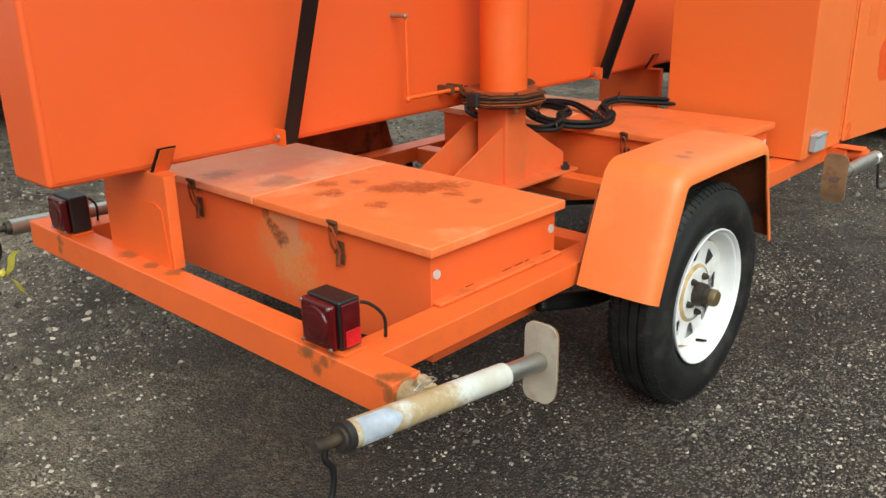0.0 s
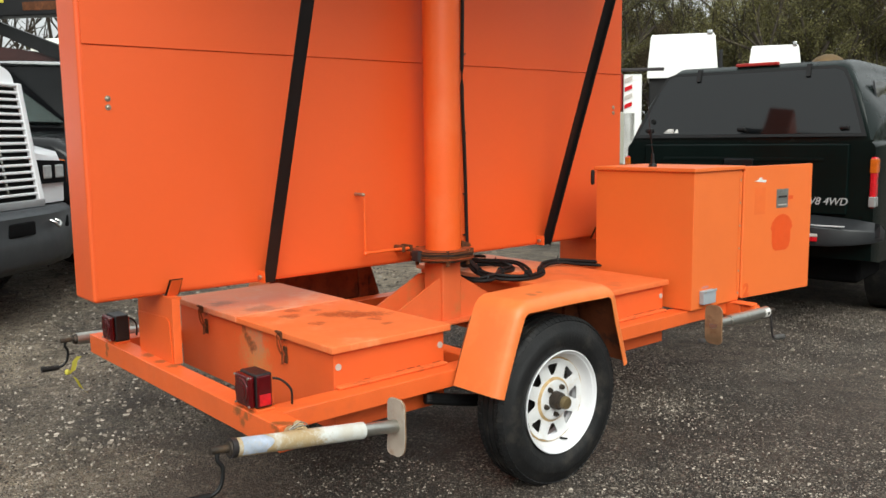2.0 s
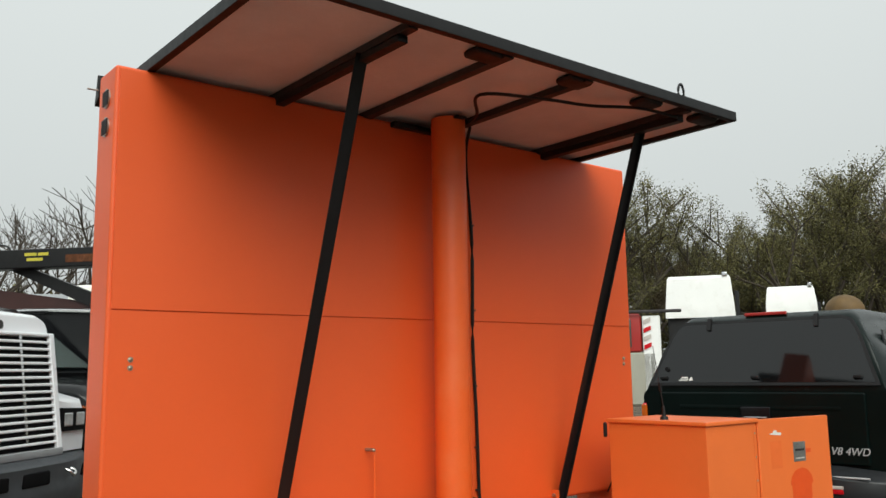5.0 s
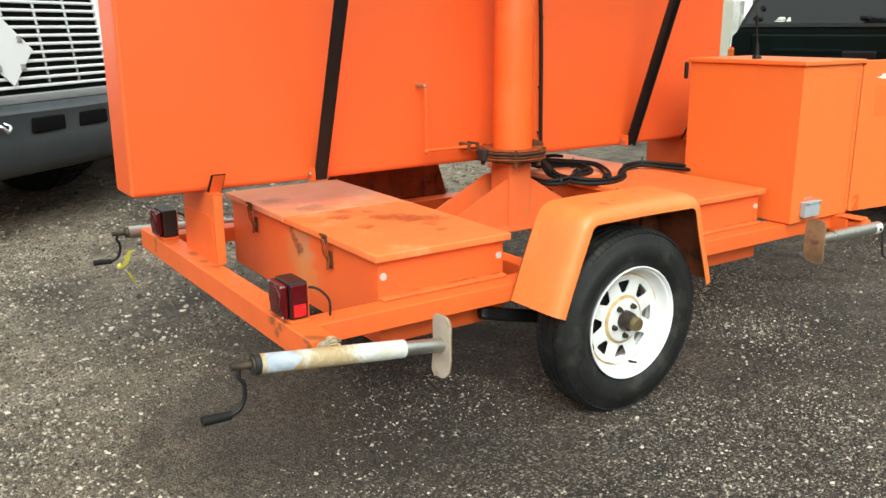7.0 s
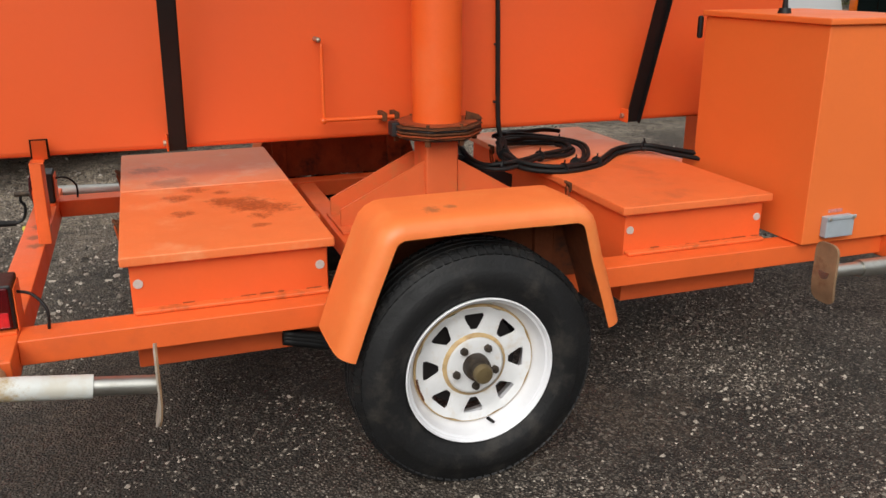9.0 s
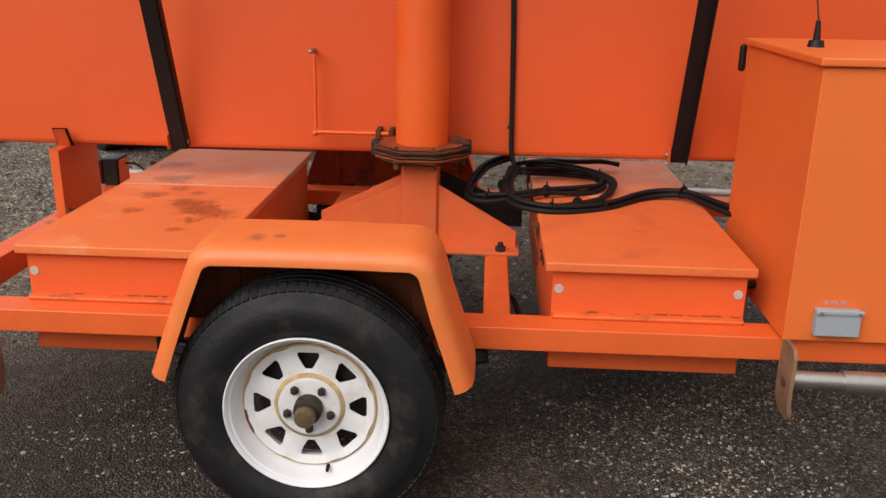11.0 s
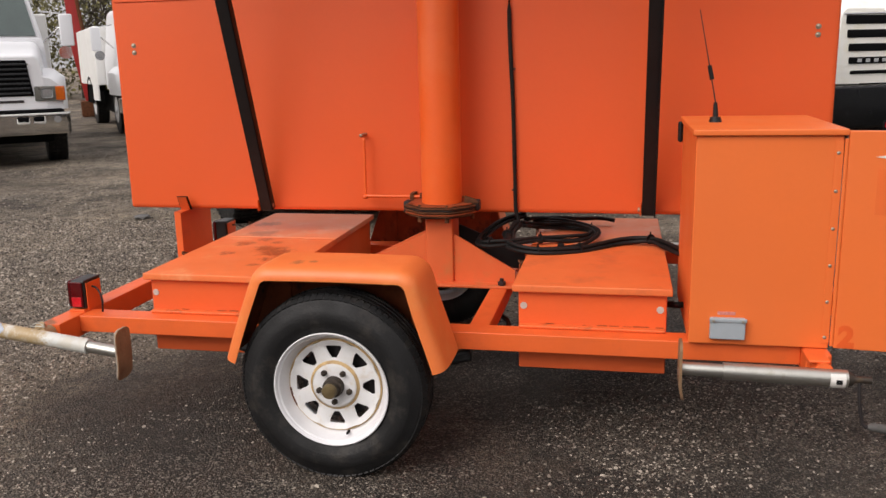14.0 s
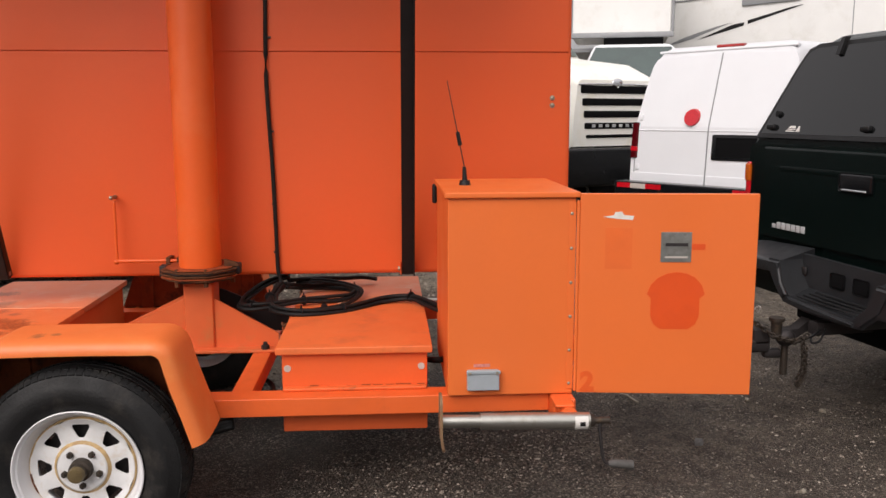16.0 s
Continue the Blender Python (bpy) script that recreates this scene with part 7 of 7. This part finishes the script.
def slant_cab(at, turn, w, z0, z1, label):
    t = thing("truck_cab", label, "truck", at, turn)
    part("chassis", box(B(), -w * 0.50, w * 0.50, 0.12, 1.7, 0.45, z0 + 0.02, 0.03), M_BLACK, t, "black chassis and gear under the cab")
    part("shell", loft(B(), [[(-w / 2 * a, b, z), (w / 2 * a, b, z), (w / 2 * a, 1.8, z), (-w / 2 * a, 1.8, z)] for a, b, z in ((1.06, 0, z0), (1.04, 0.02, z0 + 0.3), (0.97, 0.12, z1 - 0.08), (0.92, 0.22, z1))]), M_BOXWHITE, t, "", 30)
    part("side_pillar", box(B(), w * 0.54, w * 0.60, 0.1, 0.2, z0 - 0.1, z1 - 0.4, 0.01), M_BLACK, t)
    part("marker_lamp", box(B(), w * 0.36, w * 0.44, 0.12, 0.18, z1 - 0.05, z1 + 0.06, 0.01), M_DULLCHROME, t)
    for s in (-1, 1):
        road_wheel(t, s * w * 0.5, 0.9, 0.5, 0.3, s, M_DULLCHROME)
    return t


slant_cab((-10.55, 17.24, 0), 35, 1.50, 2.62, 3.63, "white slab-sided truck cab behind the pickup")
slant_cab((-8.98, 18.55, 0), 30, 1.06, 2.6, 3.31, "low white truck cab with a beacon")
st = single("storage_tank", ball(B(), (0, 0, 0), 0.42, 3, (1, 1, 0.9)), material("olive_brown_tank", (0.12, 0.070, 0.022), 0.7, 0, 0.25, 4, 60, 0.2), "rounded olive-brown tank top behind the trucks", "tank")
st.matrix_world = pose(-7.87, 18.81, 2.64)
stand = thing("tank_stand", "dark steel stand under the tank", "stand", (-7.87, 18.81, 0))
part("stand_frame", box(B(), -0.5, 0.5, -0.5, 0.5, 0, 2.28, 0.05), M_DARKSTEEL, stand)
bc = thing("backhoe", "red and tan machine with a glazed red cab", "machine", (-9.3, 13.0, 0), 38)
part("tan_body", box(B(), -1.0, 0.5, 0, 2.0, 0.75, 1.75, 0.03), M_TAN, bc)
part("red_cab", box(B(), -1.0, 0.25, 0.05, 1.5, 1.75, 2.50, 0.05), M_REDPAINT, bc)
part("cab_glass", box(B(), -0.45, 0.05, 0.0, 0.06, 1.85, 2.40, 0.02), M_WINDSCREEN, bc)
for k in range(4):
    part("warning_stripe", slab(B(), [(0.28, -0.01, 1.80 + 0.16 * k), (0.42, -0.01, 1.86 + 0.16 * k), (0.42, -0.01, 1.94 + 0.16 * k), (0.28, -0.01, 1.88 + 0.16 * k)], (0, -0.01, 0)), M_REDBRIGHT if k % 2 == 0 else M_STICKER, bc)
part("white_post", box(B(), 0.26, 0.60, 0.0, 0.3, 0.75, 2.45, 0.02), M_BOXWHITE, bc)
part("roof_rail", box(B(), -1.0, 1.0, -0.05, 0.02, 2.50, 2.56, 0.01), M_DARKSTEEL, bc)
for s in (-1, 1):
    road_wheel(bc, s * 0.9 - 0.2, 1.0, 0.6, 0.35, s, M_DULLCHROME)
arm = thing("boom_lift", "tall faded red boom arm standing between trucks", "boom lift", (-21.0, -11.75, 0), 125)
part("arm", slab(B(), [(-0.30, 0, 0.45), (0.00, 0, 0.45), (-0.05, 0, 1.5), (-0.18, 0, 2.0), (-0.30, 0, 5.4), (-0.62, 0, 5.4), (-0.55, 0, 2.0)], (0, 0.3, 0)), M_REDPAINT, arm)
part("lift_cylinder", rod(B(), (-0.02, -0.06, 0.8), (-0.30, -0.06, 3.6), 0.05, None, 12), M_RUST, arm)
part("hose_guard", slab(B(), [(-0.14, -0.02, 1.35), (0.06, -0.02, 1.30), (0.10, -0.02, 2.0), (-0.02, -0.02, 2.2), (-0.16, -0.02, 2.1)], (0, 0.3, 0)), M_REDBRIGHT, arm, "bright red curved guard")
part("base", box(B(), -0.45, 0.25, -0.1, 0.8, 0.0, 0.46, 0.03), M_RUST, arm)
shed = thing("shed", "low white shed behind the tow truck", "shed", (-17.5, 4.5, 0), 70)
part("walls", box(B(), -7, 7, 0, 4, 0, 2.75, 0.02), M_BOXWHITE, shed)
part("roof", slab(B(), [(-7.2, -0.3, 2.70), (7.2, -0.3, 2.70), (7.2, 2.0, 3.25), (-7.2, 2.0, 3.25)], (0, 0, 0.08)), M_BOXTRIM, shed)

# ---- trees ----
def leaf_material(name, ramp):
    m = material(name, ramp[1], 0.75, 0, 0.2, 3, 40, 0.0)
    n, l = m.node_tree.nodes, m.node_tree.links
    geo = n.new("ShaderNodeNewGeometry")
    r = n.new("ShaderNodeValToRGB")
    r.color_ramp.elements[0].color, r.color_ramp.elements[1].color = (*ramp[0], 1), (*ramp[2], 1)
    r.color_ramp.elements.new(0.55).color = (*ramp[1], 1)
    l.new(geo.outputs["Random Per Island"], r.inputs[0])
    l.new(r.outputs[0], n["Principled BSDF"].inputs["Base Color"])
    return m


M_BARK = material("grey_bark", (0.060, 0.048, 0.036), 0.9, 0, 0.25, 6, 60, 0.4)
M_LEAFGREEN = leaf_material("olive_leaves", ((0.042, 0.040, 0.015), (0.102, 0.092, 0.031), (0.190, 0.172, 0.052)))
M_LEAFBROWN = leaf_material("brown_leaves", ((0.040, 0.030, 0.016), (0.084, 0.060, 0.030), (0.15, 0.11, 0.05)))


def grow(rng, height, spread, levels, lean=0.0):
    """Limbs as (start, end, radius, level) of a tree that forks upwards."""
    limbs = []

    def branch(p, way, length, r, level):
        q = p + way * length
        limbs.append((p, q, r, level))
        if level >= levels:
            return
        for k in range(rng.integers(2, 5) if level else rng.integers(4, 7)):
            t = rng.uniform(0.45, 1.0) if level else rng.uniform(0.35, 1.0)
            side = Vector((rng.normal(), rng.normal(), rng.normal() * 0.5 + 0.55)).normalized()
            w = (way * (1 - spread) + side * spread).normalized()
            branch(p + (q - p) * t, w, length * rng.uniform(0.5, 0.78), r * 0.55, level + 1)

    branch(Vector((0, 0, -0.1)), Vector((lean, rng.normal() * 0.05, 1)).normalized(), height * 0.48, height * 0.016, 0)
    return limbs


def tree_meshes(seed, height, leaves, size, bare):
    rng = np.random.default_rng(seed)
    limbs = grow(rng, height, 0.55, 4 if bare else 3)
    top = max(q.z for _, q, _, _ in limbs)
    k = height / top
    bm = B()
    for p, q, r, level in limbs:
        rod(bm, p * k, q * k, max(r * k, 0.008), max(r * k * 0.6, 0.006), 6 if level < 2 else 4, False)
    verts, faces = [], []
    tips = [(p * k, q * k) for p, q, r, level in limbs if level >= 2]
    for _ in range(leaves):
        p, q = tips[rng.integers(len(tips))]
        c = p + (q - p) * rng.uniform(0.2, 1.15) + Vector(rng.normal(0, height * 0.017, 3).tolist())
        u = Vector(rng.normal(size=3).tolist()).normalized() * size * rng.uniform(0.5, 1.3)
        v = Vector(rng.normal(size=3).tolist()).cross(u).normalized() * size * rng.uniform(0.35, 0.8)
        b = len(verts)
        verts += [tuple(c - u), tuple(c + v * 1.3 + u * 0.5), tuple(c + u - v * 0.5)]
        faces.append((b, b + 1, b + 2))
    me = bpy.data.meshes.new("crown")
    me.from_pydata(verts, [], faces)
    return bm, me


def tree(seed, height, leaves, size, mat, label, bare=False):
    bm, me = tree_meshes(seed, height, leaves, size, bare)
    t = thing("tree", label, "tree", (0, 0, 0), 0, "trees behind the lot")
    part("trunk", bm, M_BARK, t)
    if leaves:
        me.materials.append(mat)
        new("crown", me).parent = t
    return t


KINDS = [tree(11, 11.0, 26000, 0.052, M_LEAFGREEN, "tall thin tree with olive autumn leaves"),
         tree(12, 10.0, 23000, 0.050, M_LEAFBROWN, "tree with brown autumn leaves"),
         tree(13, 10.5, 20000, 0.052, M_LEAFGREEN, "open tree with yellow-green leaves"),
         tree(14, 9.0, 0, 0.12, M_LEAFBROWN, "bare grey tree with fine twigs", True)]
rng = np.random.default_rng(5)
used = [0, 0, 0, 0]


def plant(k, x, y, s, turn):
    m = pose(x, y, -0.05, 0, 0, turn) @ Matrix.Diagonal((s, s, s, 1))
    if used[k]:
        o = copy_thing(KINDS[k], m)
    else:
        o = KINDS[k]
        used[k] = 1
    o.matrix_basis = m


for i in range(34):
    yaw = 10 + 34 * (i % 17) / 16 + rng.uniform(-0.8, 0.8)
    d = (38, 46)[i // 17] + rng.uniform(-2.5, 2.5)
    a = radians(yaw)
    plant(int(rng.integers(0, 3)), 1.2 - d * math.sin(a), -0.2 + d * math.cos(a), rng.uniform(0.62, 1.0), rng.uniform(0, 360))
for i in range(14):
    yaw = 60 + 62 * i / 13 + rng.uniform(-1.5, 1.5)
    a, d = radians(yaw), 44 + rng.uniform(-3, 3)
    plant(3, 1.2 - d * math.sin(a), -0.2 + d * math.cos(a), rng.uniform(0.62, 0.85), rng.uniform(0, 360))
for yaw, d, s in ((73.0, 34, 1.0), (76.5, 36, 0.92), (79.5, 33, 0.85)):
    a = radians(yaw)
    plant(3, 1.2 - d * math.sin(a), -0.2 + d * math.cos(a), s, yaw * 7)


def scrub(name, seed, count, arcs, far, height, leaf, label):
    """Dense foliage between the trunks; arcs are (share, yaw, yaw) seen from the trailer."""
    g = np.random.default_rng(seed)
    verts, faces = [], []
    for share, a0, a1 in arcs:
        for _ in range(int(count * share)):
            a = radians(g.uniform(a0, a1))
            d = g.uniform(*far)
            h = height * g.random() ** 0.8 * (0.8 + 0.4 * noise.noise(Vector((a * 14, 0, 1))) + 0.25 * noise.noise(Vector((a * 45, 0, 4))))
            c = Vector((1.2 - d * math.sin(a), -0.2 + d * math.cos(a), h))
            u = Vector(g.normal(size=3).tolist()).normalized() * leaf * g.uniform(0.5, 1.4)
            v = Vector(g.normal(size=3).tolist()).cross(u).normalized() * leaf * g.uniform(0.4, 0.9)
            b = len(verts)
            verts += [tuple(c - u), tuple(c + v * 1.3 + u * 0.5), tuple(c + u - v * 0.5)]
            faces.append((b, b + 1, b + 2))
    me = bpy.data.meshes.new(name)
    me.from_pydata(verts, [], faces)
    me.materials.append(M_LEAFGREEN)
    tagged(new(name, me), label, "undergrowth", kind="stuff")


scrub("undergrowth", 21, 150000, ((0.5, 6, 50), (0.5, 50, 142)), (40, 50), 7.0, 0.115, "dense dark olive scrub at the foot of the wood")
# Foliage ring out of view, added to darken reflections in paint and glass.
scrub("unseen_wood", 22, 36000, ((1.0, 142, 366),), (42, 52), 9.5, 0.36, "unseen wood added to close the lot and darken reflections")
